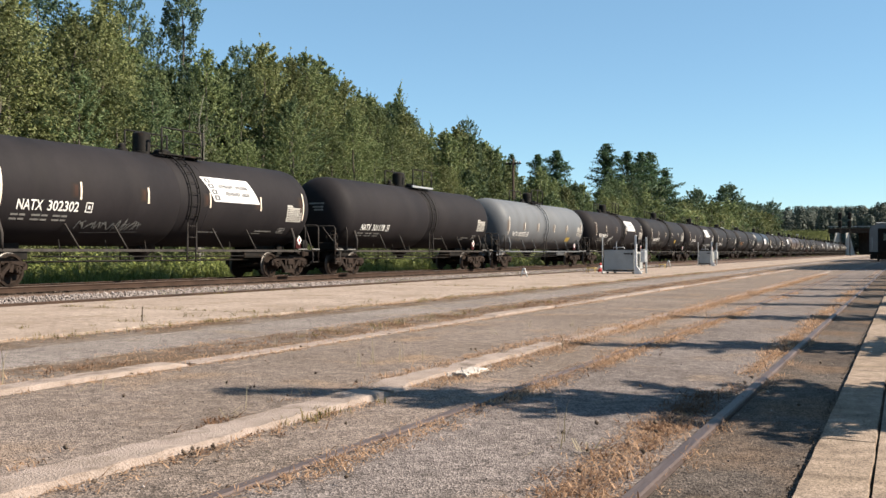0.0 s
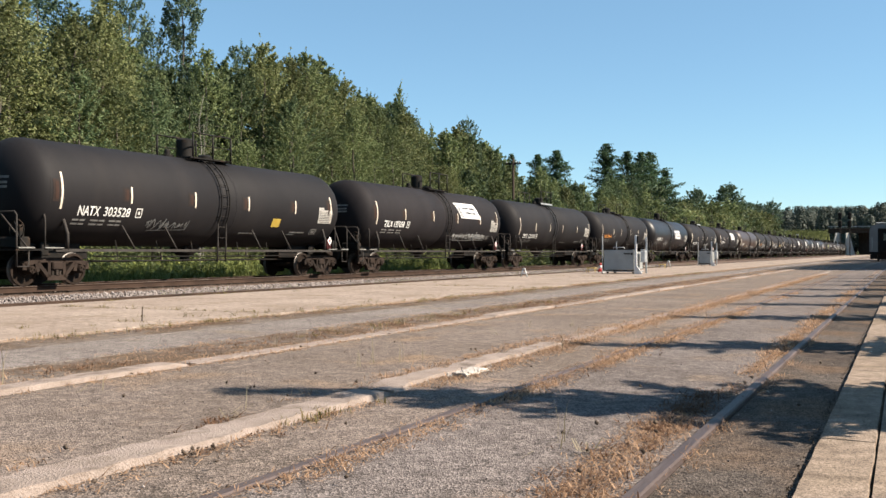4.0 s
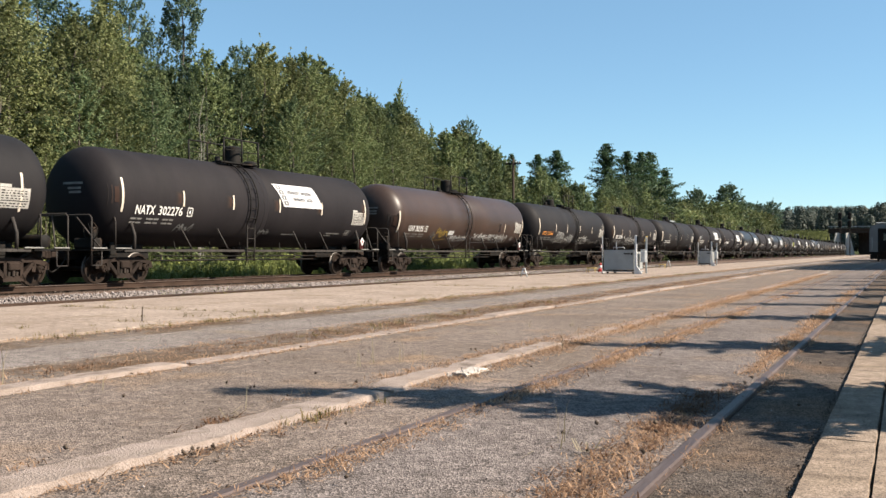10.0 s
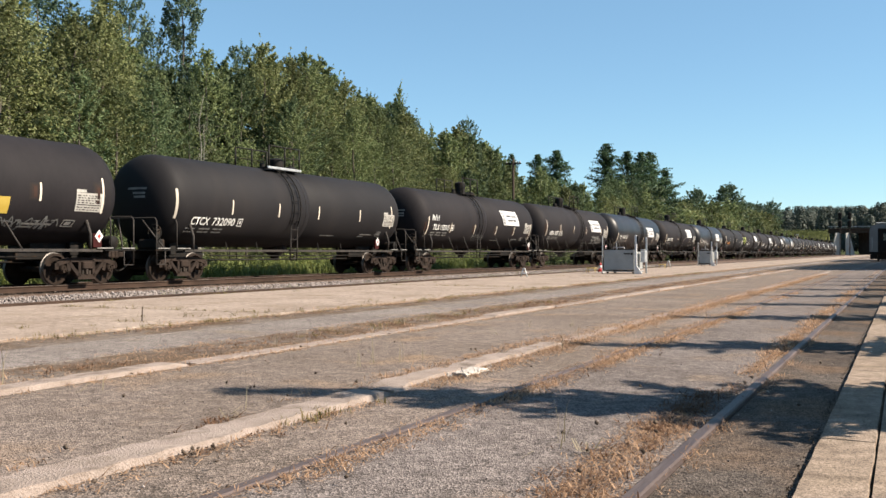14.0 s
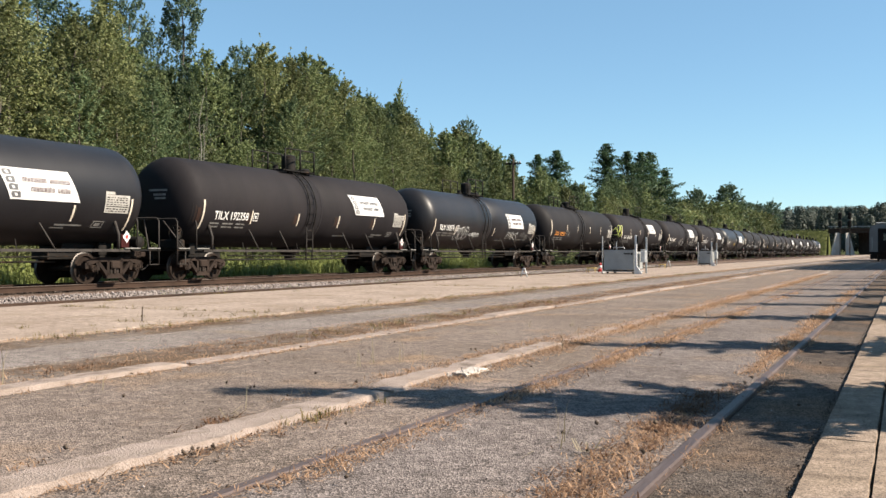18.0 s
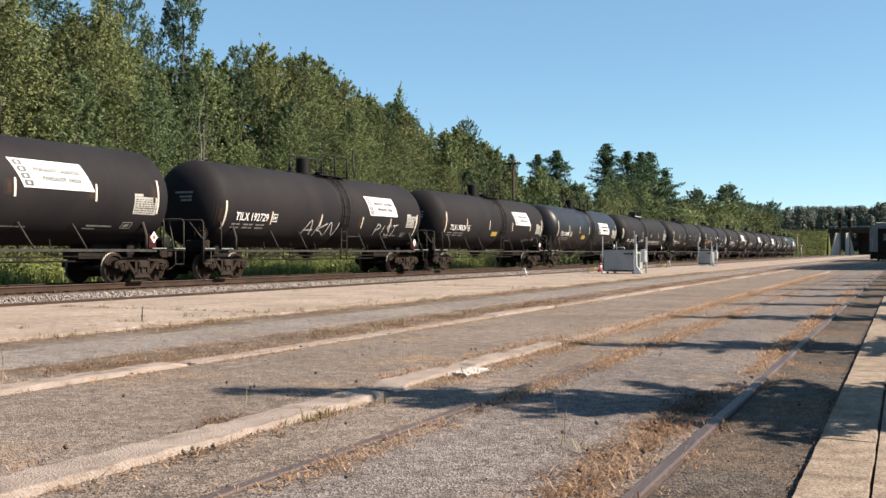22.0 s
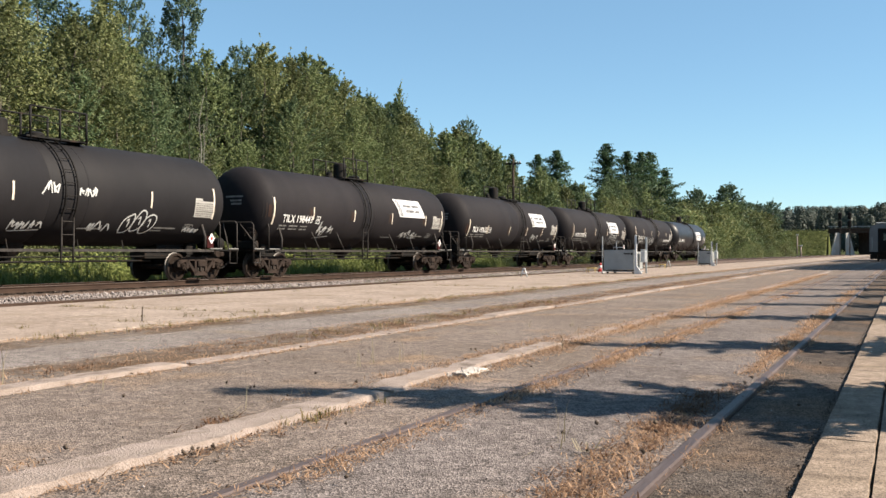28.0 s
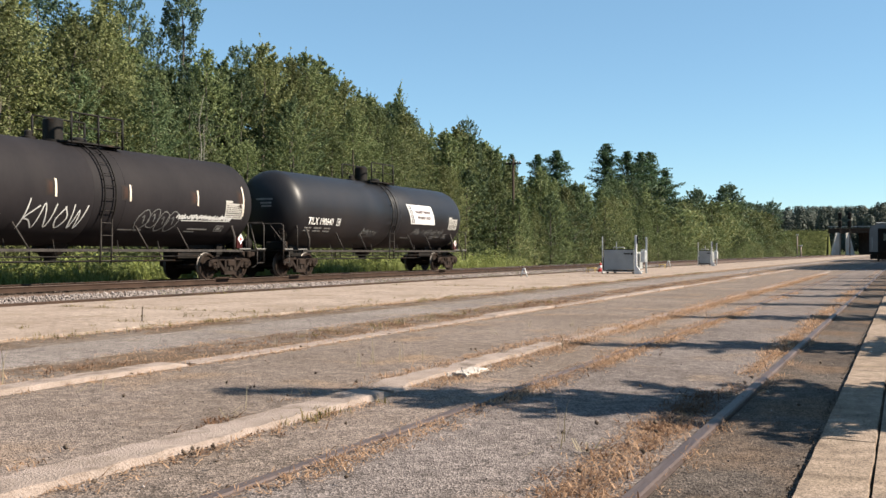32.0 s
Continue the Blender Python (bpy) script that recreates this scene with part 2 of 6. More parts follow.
M_SPRAY = material("white_spray_paint", (0.304, 0.304, 0.292), (0.456, 0.456, 0.444), scale=6, fine=40, rough=0.6, bump=0)
M_SPRAY_DIM = material("faded_spray_paint", (0.0632, 0.0632, 0.0632), (0.137, 0.137, 0.132), scale=6, fine=40, rough=0.7, bump=0)
M_GALV = material("galvanised_steel", (0.306, 0.315, 0.323), (0.442, 0.451, 0.459), scale=5, fine=40, rough=0.5, metal=0.6, bump=0.05)
M_PANEL = material("grey_painted_panel", (0.21025, 0.21750, 0.21460), (0.29725, 0.30450, 0.29725), scale=2, fine=30, rough=0.5, bump=0.1)
# coach steel, darkened in its colour to stand for tree shade
M_STAINLESS = material("tree_shaded_stainless_side", (0.13, 0.13, 0.13), (0.19, 0.19, 0.19), scale=1, fine=20, rough=0.45, metal=0.4, bump=0.05)
M_GLASS_DARK = material("dark_window_glass", (0.0105, 0.0116, 0.0132), (0.0158, 0.0174, 0.019), scale=2, fine=20, rough=0.12, rough_var=0.02, bump=0)
M_POLE = material("creosoted_pole", (0.0237, 0.0174, 0.0137), (0.0527, 0.0395, 0.0316), scale=2, fine=20, rough=0.95, bump=0.5, stretch=(3, 3, 0.5))


def tank_paint(name, a, b, rough, dirt=(0.1, 0.075, 0.055), dirt_at=(0.55, 0.8)):
    m = material(name, a, b, scale=0.7, fine=9, rough=rough, rough_var=0.03, bump=0.03, fine_amount=0.25, c=dirt, c_at=dirt_at,
                 c_scale=0.6, stretch=(0.5, 1.1, 0.5))
    m.node_tree.nodes["Principled BSDF"].inputs["Specular IOR Level"].default_value = 0.3 if rough < 0.45 else (0.2 if rough < 0.65 else 0.13)
    return m


PAINTS = {
    "matte": tank_paint("matte_black_tank_paint", (0.00849, 0.00749, 0.00860), (0.01500, 0.01283, 0.01400), 0.72, (0.0172, 0.0148, 0.0147), (0.58, 0.9)),
    "grey": tank_paint("charcoal_tank_paint", (0.00896, 0.00832, 0.00913), (0.01320, 0.01200, 0.01295), 0.66, (0.017, 0.0148, 0.0146)),
    "gloss": tank_paint("glossy_blue_black_tank_paint", (0.0066, 0.0064, 0.0078), (0.0108, 0.0102, 0.0118), 0.44, (0.0165, 0.0142, 0.0142)),
    "white": tank_paint("weathered_pale_grey_tank_paint", (0.074, 0.0785, 0.0865), (0.098, 0.103, 0.111), 0.6, (0.072, 0.0665, 0.064), (0.62, 0.9)),
    "brown": tank_paint("faded_brown_tank_paint", (0.0263, 0.0163, 0.0126), (0.0395, 0.0253, 0.02), 0.42, (0.0448, 0.0263, 0.0179)),
}


# ---- mesh helpers ----
def mesh_from(name, bm, mats, smooth=None):
    me = bpy.data.meshes.new(name)
    bm.to_mesh(me)
    bm.free()
    for m in (mats if isinstance(mats, (list, tuple)) else [mats]):
        me.materials.append(m)
    if smooth is not None:
        me.shade_smooth()
        if smooth < 180:
            me.set_sharp_from_angle(angle=radians(smooth))
    return me


def part(name, bm, mat, parent=None, label="", smooth=None):
    """Links a bmesh, or a ready mesh, as one object under its thing."""
    me = bm if isinstance(bm, bpy.types.Mesh) else mesh_from(name, bm, mat, smooth)
    ob = new(name, me)
    if parent:
        ob.parent = parent
    return tagged(ob, label)


def thing(name, label, category, m=None, group="", kind=""):
    ob = new(name)
    ob.empty_display_size = 0.2
    if m is not None:
        ob.matrix_basis = m
    return tagged(ob, label, category, group, kind)


def quad_box(bm, lo, hi, mi=0, bevel=0.0):
    vs = [bm.verts.new((x, y, z)) for x in (lo[0], hi[0]) for y in (lo[1], hi[1]) for z in (lo[2], hi[2])]
    fs = [bm.faces.new([vs[i] for i in q]) for q in ((0, 1, 3, 2), (4, 6, 7, 5), (0, 4, 5, 1), (2, 3, 7, 6), (0, 2, 6, 4), (1, 5, 7, 3))]
    for q in fs:
        q.material_index = mi
    if bevel:
        es = list({e for q in fs for e in q.edges})
        bmesh.ops.bevel(bm, geom=es, offset=bevel, segments=1, affect="EDGES")
    return bm


def box(lo, hi, bevel=0.0):
    return quad_box(bmesh.new(), lo, hi, 0, bevel)


def add_tube(bm, pts, r, seg=8, mi=0, r_end=None, caps=True):
    """A round bar along a polyline."""
    pts = [Vector(p) for p in pts]
    rings = []
    side = None
    for i, p in enumerate(pts):
        d = (pts[min(i + 1, len(pts) - 1)] - pts[max(i - 1, 0)]).normalized()
        if side is None:
            side = d.orthogonal().normalized()
        else:
            side = (side - d * side.dot(d)).normalized()
        up = d.cross(side)
        rr = r if r_end is None else r + (r_end - r) * i / (len(pts) - 1)
        rings.append([bm.verts.new(p + (side * math.cos(a) + up * math.sin(a)) * rr)
                      for a in [2 * math.pi * k / seg for k in range(seg)]])
    for A, B in zip(rings, rings[1:]):
        for k in range(seg):
            f = bm.faces.new((A[k], A[(k + 1) % seg], B[(k + 1) % seg], B[k]))
            f.material_index, f.smooth = mi, True
    if caps:
        for q in (list(reversed(rings[0])), rings[-1]):
            bm.faces.new(q).material_index = mi
    return bm


def tube(pts, r, seg=8, **k):
    return add_tube(bmesh.new(), pts, r, seg, **k)


def add_lathe(bm, prof, seg=24, axis="y", at=(0, 0, 0), mi=0, mis=None):
    """Turns (along, radius) pairs about an axis."""
    rings = []
    at = Vector(at)
    for s, r in prof:
        ring = []
        for k in range(seg):
            a = 2 * math.pi * k / seg
            u, v = r * math.cos(a), r * math.sin(a)
            co = {"x": (s, u, v), "y": (u, s, v), "z": (u, v, s)}[axis]
            ring.append(bm.verts.new(at + Vector(co)))
        rings.append(ring)
    for i, (A, B) in enumerate(zip(rings, rings[1:])):
        for k in range(seg):
            f = bm.faces.new((A[k], A[(k + 1) % seg], B[(k + 1) % seg], B[k]))
            f.material_index, f.smooth = (mis[i] if mis else mi), True
    bm.faces.new(list(reversed(rings[0]))).material_index = mi
    bm.faces.new(rings[-1]).material_index = mi
    bmesh.ops.recalc_face_normals(bm, faces=bm.faces)
    return bm


def raw_mesh(name, verts, faces, mat):
    """A mesh straight from numpy arrays of quads or triangles."""
    me = bpy.data.meshes.new(name)
    n, k = len(faces), faces.shape[1]
    me.vertices.add(len(verts))
    me.vertices.foreach_set("co", verts.astype(np.float32).ravel())
    me.loops.add(n * k)
    me.loops.foreach_set("vertex_index", faces.astype(np.int32).ravel())
    me.polygons.add(n)
    me.polygons.foreach_set("loop_start", np.arange(0, n * k, k, dtype=np.int32))
    me.update(calc_edges=True)
    me.materials.append(mat)
    return me


# ---- ground ----
bm = bmesh.new()
for x0, x1, y0, y1 in ((-2500, 2500, -2500, 2500),):
    bm.faces.new([bm.verts.new(p) for p in ((x0, y0, -0.42), (x1, y0, -0.42), (x1, y1, -0.42), (x0, y1, -0.42))])
tagged(part("ground", bm, M_GROUND), "grassy soil reaching to the woods", "ground", kind="structure")

Y0, Y1 = -30, 520


def slab(name, x0, x1, z, mat, label, category, bottom=-0.5, y0=Y0, y1=Y1):
    return tagged(part(name, box((x0, y0, bottom), (x1, y1, z)), mat), label, category, kind="structure")


slab("pavement_yard", -5.3, -3.1, 0.0, M_ASPHALT, "worn grey asphalt yard with gritty stains", "asphalt")
slab("pavement_track_side", -3.1, -2.42, -0.004, M_ASPHALT, "worn asphalt beside the sunken track", "asphalt")
slab("pavement_between_rails", -2.34, -0.97, -0.006, M_ASPHALT_GREY, "pale worn asphalt between two sunken rails", "asphalt")
slab("pavement_by_platform", -0.89, -0.387, -0.008, M_ASPHALT_DARK, "dark cracked asphalt beside the platform", "asphalt")
slab("dirt_strip", -6.6, -5.3, -0.02, M_DIRT, "weedy dirt strip along the kerb", "dirt")
slab("pavement_lane", -7.8, -6.6, -0.01, M_ASPHALT_PALE, "pale grey asphalt lane", "asphalt")
slab("dirt_joint", -8.6, -7.8, -0.02, M_DIRT, "weedy joint beside the concrete platform", "dirt")
slab("platform_concrete", -13.8, -8.6, 0.0, M_CONCRETE, "pale tan sunlit concrete station platform", "platform")
slab("platform_near", -0.11, 14, 0.018, M_PLATFORM, "pale concrete platform edge slab", "platform")
slab("track_bed", -29, -13.8, -0.212, M_BALLAST_BED, "grey stone ballast bed under the track", "ballast")


# ---- rails ----
RAIL_PROFILE = ((-0.07, -0.17), (0.07, -0.17), (0.07, -0.155), (0.012, -0.13), (0.012, -0.05), (0.032, -0.035), (0.032, -0.008),
                (0.024, 0.0), (-0.024, 0.0), (-0.032, -0.008), (-0.032, -0.035), (-0.012, -0.05), (-0.012, -0.13), (-0.07, -0.155))


def rail(x, z, mat_side, mat_top, y0=-60, y1=900):
    bm = bmesh.new()
    ends = [[bm.verts.new((x + u, y, z + v)) for u, v in RAIL_PROFILE] for y in (y0, y1)]
    k = len(RAIL_PROFILE)
    for i in range(k):
        f = bm.faces.new((ends[0][i], ends[0][(i + 1) % k], ends[1][(i + 1) % k], ends[1][i]))
        f.material_index = 1 if 5 < i < 9 else 0
    bm.faces.new(ends[0]), bm.faces.new(list(reversed(ends[1])))
    bmesh.ops.recalc_face_normals(bm, faces=bm.faces)
    return mesh_from("rail", bm, [mat_side, mat_top])


TRACK_X = -22.6
main_track = thing("main_track", "rusty running track on wooden ties and ballast", "track", kind="structure")
for dx in (-0.755, 0.755):
    part("rail", rail(TRACK_X + dx, 0, M_RAIL, M_RAIL_TOP), None, main_track)
siding = thing("sunken_track", "dull old track sunk flush in the asphalt", "track", kind="structure")
for x, z in ((-2.38, 0.008), (-0.93, 0.02)):
    part("rail", rail(x, z, M_OLD_RAIL, M_OLD_RAIL, -20, 520), None, siding)
edge = thing("platform_edge_rail", "rusty steel edging along the concrete platform", "edging", kind="structure")
part("edge_bar", box((-13.9, -30, -0.3), (-13.802, 430, 0.055), 0.01), M_RAIL, edge)


# ---- the train: tank cars ----
R, ZC = 1.53, 2.65          # tank radius, height of its axis over the rail heads
HALF = 8.1                 # half the tank's length
PITCH, TRUCK = 18.05, 6.88  # car spacing, truck centre from the car's middle
LIB = {}


def lib(name, maker, *args):
    if name not in LIB:
        LIB[name] = maker(*args)
    return LIB[name]


def on_tank(y, a, lift=0.006, side=1):
    """The point at y along the tank and a degrees above its waist."""
    over = max(0.0, abs(y) - (HALF - 0.86)) / 0.86
    r = R * max(0.05, 1 - over ** 2.35) ** (1 / 2.35) + lift
    return Vector((side * r * math.cos(radians(a)), y, ZC + r * math.sin(radians(a))))


def deg(arc):
    return math.degrees(arc / R)


def add_patch(bm, y0, y1, a0, a1, lift=0.006, steps=6, mi=0, slant=0.0):
    """A thin sheet that follows the tank's curve, y0..y1 by a0..a1 degrees, leaning by slant metres from foot to top."""
    rows = []
    for i in range(steps + 1):
        s = i / steps
        a = a0 + (a1 - a0) * s
        rows.append([bm.verts.new(on_tank(y + slant * s, a, lift)) for y in (y0, y1)])
    for A, B in zip(rows, rows[1:]):
        f = bm.faces.new((A[0], A[1], B[1], B[0]))
        f.material_index, f.smooth = mi, True
    return bm


def tank_shell(paint):
    depth = 0.86
    prof = [(-HALF + depth * (1 - max(0, 1 - q ** 2.35) ** (1 / 2.35)), R * q) for q in (0.04, 0.2, 0.4, 0.55, 0.68, 0.78, 0.86, 0.92, 0.96, 0.985, 1.0)]
    prof += [(y, R) for y in (-5.2, -2.6, -0.02)]
    prof += [(y, r) for y, r in ((0.0, R - 0.012), (0.02, R), (2.6, R), (5.2, R))]
    prof += [(-y, r) for y, r in reversed(prof[:11])]
    bm = add_lathe(bmesh.new(), prof, 56, "y", (0, 0, ZC))
    return mesh_from("tank", bm, PAINTS[paint], 40)


def band_mesh(paint):
    bm = bmesh.new()
    for y0, y1 in ((0.1, 0.16),):
        add_lathe(bm, [(y0, R - 0.03), (y0, R + 0.005), (y1, R + 0.005), (y1, R - 0.03)], 56, "y", (0, 0, ZC))
    return mesh_from("band", bm, PAINTS[paint], 30)


def block_mesh(name, s, w, y0, y1, z0, z1):
    lo, hi = sorted((s * y0, s * y1))
    return mesh_from(name, box((-w, lo, z0), (w, hi, z1), 0.02), M_BLACK_STEEL)


def side_bar_mesh(s):
    return mesh_from("side_sill", box((s * 1.34 - 0.035, -7.2, 0.95), (s * 1.34 + 0.035, 7.2, 1.03)), M_PALER_STEEL)


def strut_mesh(s):
    return mesh_from("side_strut", tube([on_tank(-0.35, -36, 0.02, s), (s * 1.36, 0.12, 1.0)], 0.028, 6), M_PALER_STEEL)


def gusset_mesh(s):
    """A bent post from the end sill to the tank's side."""
    return mesh_from("corner_post", tube([(s * 1.33, 0, 1.0), (s * 1.4, -0.06, 1.45), (s * 1.28, -0.1, 1.86)], 0.05, 6), M_PALER_STEEL)


def end_deck_mesh(s):
    bm = bmesh.new()
    lo, hi = sorted((s * 7.3, s * 8.55))
    quad_box(bm, (-1.38, lo, 0.98), (1.38, hi, 1.03))
    return mesh_from("end_platform", bm, M_BLACK_STEEL)


def end_rail_mesh(s):
    """Two posts joined over the car's end by a bar, a lower post at each side, a brace, a stirrup step."""
    bm = bmesh.new()
    y0, y1 = s * 7.55, s * 8.5
    add_tube(bm, [(-1.34, y1, 0.55), (-1.34, y1, 1.93), (-1.26, y1, 2.02), (1.26, y1, 2.02), (1.34, y1, 1.93), (1.34, y1, 0.55)], 0.026, 6)
    for x in (-1.34, 1.34):
        add_tube(bm, [(x, y0, 1.0), (x, y0, 1.85), (x * 0.97, y0, 1.98)], 0.024, 6)
        add_tube(bm, [(x, y1, 0.55), (x, y1 - s * 0.4, 0.55), (x, y1 - s * 0.4, 1.0)], 0.02, 6)
        add_tube(bm, [(x * 0.55, y1, 1.98), (x * 0.98, y1 - s * 0.42, 1.02)], 0.024, 6)
    return mesh_from("end_railing", bm, M_PALER_STEEL)


def coupler_mesh(s):
    bm = bmesh.new()
    lo, hi = sorted((s * 8.5, s * 8.88))
    quad_box(bm, (-0.1, lo, 0.78), (0.1, hi, 0.95), bevel=0.02)
    lo, hi = sorted((s * 8.82, s * 9.03))
    quad_box(bm, (-0.17, lo, 0.72), (0.13, hi, 1.0), bevel=0.05)
    return mesh_from("coupler", bm, M_TRUCK)


def hose_mesh(s):
    pts = [(0.35, s * 8.5, 0.75)] + [(0.35 - 0.12 * k / 5, s * (8.5 + 0.5 * k / 5), 0.75 - 0.4 * math.sin(math.pi * (k / 5) * 0.5)) for k in range(1, 6)]
    return mesh_from("air_hose", tube(pts, 0.025, 6), M_BLACK_STEEL)


def reservoir_mesh():
    return mesh_from("air_reservoir", add_lathe(bmesh.new(), [(-0.5, 0.05), (-0.46, 0.19), (0.46, 0.19), (0.5, 0.05)], 14, "x", (0.62, 7.95, 1.24)), M_BLACK_STEEL, 40)


def valve_box_mesh():
    return mesh_from("brake_valve", box((0.3, -8.2, 1.03), (1.05, -7.75, 1.36), 0.05), M_BLACK_STEEL)


def hand_brake_mesh():
    bm = bmesh.new()
    for k in range(16):
        a, b = 2 * math.pi * k / 16, 2 * math.pi * (k + 1) / 16
        add_tube(bm, [(1.0 + 0.27 * math.cos(a), -8.2, 1.55 + 0.27 * math.sin(a)), (1.0 + 0.27 * math.cos(b), -8.2, 1.55 + 0.27 * math.sin(b))], 0.018, 5)
    for k in range(4):
        a = 2 * math.pi * k / 4 + 0.4
        add_tube(bm, [(1.0, -8.18, 1.55), (1.0 + 0.27 * math.cos(a), -8.2, 1.55 + 0.27 * math.sin(a))], 0.012, 5)
    quad_box(bm, (0.9, -8.18, 1.03), (1.1, -8.02, 1.68), bevel=0.02)
    return mesh_from("hand_brake", bm, M_BLACK_STEEL, 40)


def pipes_mesh():
    bm = bmesh.new()
    add_tube(bm, [(0.95, -5.4, 0.82), (0.95, -3, 0.8), (0.95, 3, 0.8), (0.95, 5.4, 0.82)], 0.022, 6)
    add_tube(bm, [(0.2, -5.4, 0.66), (0.2, 5.4, 0.66)], 0.03, 6)
    for y in (-4.4, -2.6, -0.9, 1.6, 3.4):
        add_tube(bm, [(0.95, y, 0.8), (0.85, y, 1.3)], 0.018, 5)
    return mesh_from("brake_pipe", bm, M_BLACK_STEEL)


def outlet_mesh():
    bm = bmesh.new()
    add_lathe(bm, [(0.62, 0.14), (0.66, 0.17), (0.82, 0.17), (0.84, 0.3), (1.0, 0.42), (1.2, 0.5)], 16, "z", (0, -0.2, 0))
    quad_box(bm, (-0.35, -0.6, 0.92), (0.35, 0.2, 1.18), bevel=0.05)
    return mesh_from("bottom_outlet", bm, M_BLACK_STEEL, 40)


def dome_mesh(kind):
    bm = bmesh.new()
    y, r, hgt = {"tall": (-0.1, 0.29, 0.68), "short": (-0.1, 0.31, 0.46)}[kind]
    z = ZC + R
    add_lathe(bm, [(z - 0.12, r + 0.12), (z + 0.03, r + 0.12), (z + 0.05, r), (z + hgt - 0.05, r), (z + hgt, r - 0.06), (z + hgt + 0.03, 0.1)], 20, "z", (0, y, 0))
    return mesh_from("dome_housing", bm, M_BLACK_STEEL, 35)


def valve_mesh():
    z = ZC + R
    return mesh_from("relief_valve", add_lathe(bmesh.new(), [(z - 0.08, 0.2), (z + 0.06, 0.2), (z + 0.08, 0.11), (z + 0.2, 0.11), (z + 0.25, 0.07)], 14, "z", (0, -1.65, 0)), M_BLACK_STEEL, 35)


def manway_mesh():
    z = ZC + R
    return mesh_from("manway_cover", add_lathe(bmesh.new(), [(z - 0.08, 0.27), (z + 0.14, 0.27), (z + 0.2, 0.18)], 16, "z", (0.1, 0.75, 0)), M_BLACK_STEEL, 35)


def walkway_mesh():
    bm = bmesh.new()
    z = ZC + R
    for s in (-1, 1):
        quad_box(bm, (s * 0.62 - 0.18, -1.0, z - 0.05), (s * 0.62 + 0.18, 1.25, z))
    quad_box(bm, (-0.8, 0.85, z - 0.05), (0.8, 1.25, z - 0.004))
    for s in (-1, 1):
        for y in (-0.4, 1.1):
            add_tube(bm, [(s * 0.6, y, z - 0.3), (s * 0.6, y, z)], 0.03, 6)
    return mesh_from("top_walkway", bm, M_BLACK_STEEL)


def walkway_edge_mesh():
    z = ZC + R
    return mesh_from("walkway_edge", box((0.8, -1.0, z - 0.07), (0.86, 1.25, z + 0.03), 0.01), M_GALV)


def sill_cap_mesh(y0, y1):
    """A short pale strip along the outer edge of the end platform."""
    return mesh_from("sill_cap", box((1.36, y0, 1.034), (1.42, y1, 1.075), 0.008), M_DIM)


def top_post_mesh():
    z = ZC + R
    return mesh_from("rail_post", tube([(0, 0, z - 0.1), (0, 0, z + 0.82)], 0.034, 6), M_BLACK_STEEL)


def top_rail_mesh(x, y0, y1, dz, r):
    z = ZC + R
    return mesh_from("top_rail", tube([(x, y0, z + dz), (x, y1, z + dz)], r, 6), M_BLACK_STEEL)


def ladder_mesh(s):
    bm = bmesh.new()
    arc = [on_tank(0, a, 0.09, s) for a in range(64, -34, -7)]
    tail = [Vector((arc[-1].x, 0, 1.2)), Vector((s * 1.42, 0, 0.62))]
    for y in (-0.02, 0.42):
        add_tube(bm, [p + Vector((0, y, 0)) for p in arc + tail], 0.027, 6)
    path = arc + tail
    total = 0
    want = 0.1
    for p, q in zip(path, path[1:]):
        d = (q - p).length
        while want < total + d:
            m = p.lerp(q, (want - total) / d)
            add_tube(bm, [m + Vector((0, -0.02, 0)), m + Vector((0, 0.42, 0))], 0.012, 5)
            want += 0.37
        total += d
    for a in (50, 15, -20):
        for y in (-0.02, 0.42):
            add_tube(bm, [on_tank(y, a, -0.01, s), on_tank(y, a, 0.09, s)], 0.015, 5)
    # the ladder is paler below this height
    for f in bm.faces:
        f.material_index = 1 if f.calc_center_median().z < 1.85 else 0
    return mesh_from("ladder", bm, [M_BLACK_STEEL, M_PALER_STEEL])


def sideframe_mesh(s):
    """A cast truck side: top member, sloping struts, columns, pedestal jaws."""
    bm = bmesh.new()
    x0, x1 = sorted((s * 0.93, s * 1.08))

    def beam(p, q, w, x0=x0, x1=x1):
        p, q = Vector((0, *p)), Vector((0, *q))
        n = (q - p).normalized().cross(Vector((1, 0, 0))) * w / 2
        vs = [bm.verts.new(Vector((x, 0, 0)) + c) for x in (x0, x1) for c in (p - n, p + n, q + n, q - n)]
        for f in ((0, 1, 2, 3), (7, 6, 5, 4), (0, 4, 5, 1), (1, 5, 6, 2), (2, 6, 7, 3), (3, 7, 4, 0)):
            bm.faces.new([vs[i] for i in f])

    beam((-0.62, 0.72), (0.62, 0.72), 0.13)
    for t in (-1, 1):
        beam((t * 0.6, 0.72), (t * 1.12, 0.6), 0.13)
        beam((t * 1.12, 0.63), (t * 1.12, 0.45), 0.14)
        beam((t * 0.7, 0.62), (t * 0.66, 0.4), 0.12)
        beam((t * 0.68, 0.66), (t * 0.27, 0.24), 0.11)
        beam((t * 0.27, 0.7), (t * 0.27, 0.24), 0.1)
        beam((t * 0.95, 0.44), (t * 0.78, 0.44), 0.05)
    beam((-0.34, 0.22), (0.34, 0.22), 0.14)
    bmesh.ops.recalc_face_normals(bm, faces=bm.faces)
    return mesh_from("side_frame", bm, M_TRUCK)


def bolster_mesh():
    bm = bmesh.new()
    quad_box(bm, (-1.14, -0.19, 0.44), (1.14, 0.19, 0.66), bevel=0.03)
    quad_box(bm, (-0.4, -0.22, 0.6), (0.4, 0.22, 0.74), bevel=0.03)
    return mesh_from("bolster", bm, M_TRUCK)


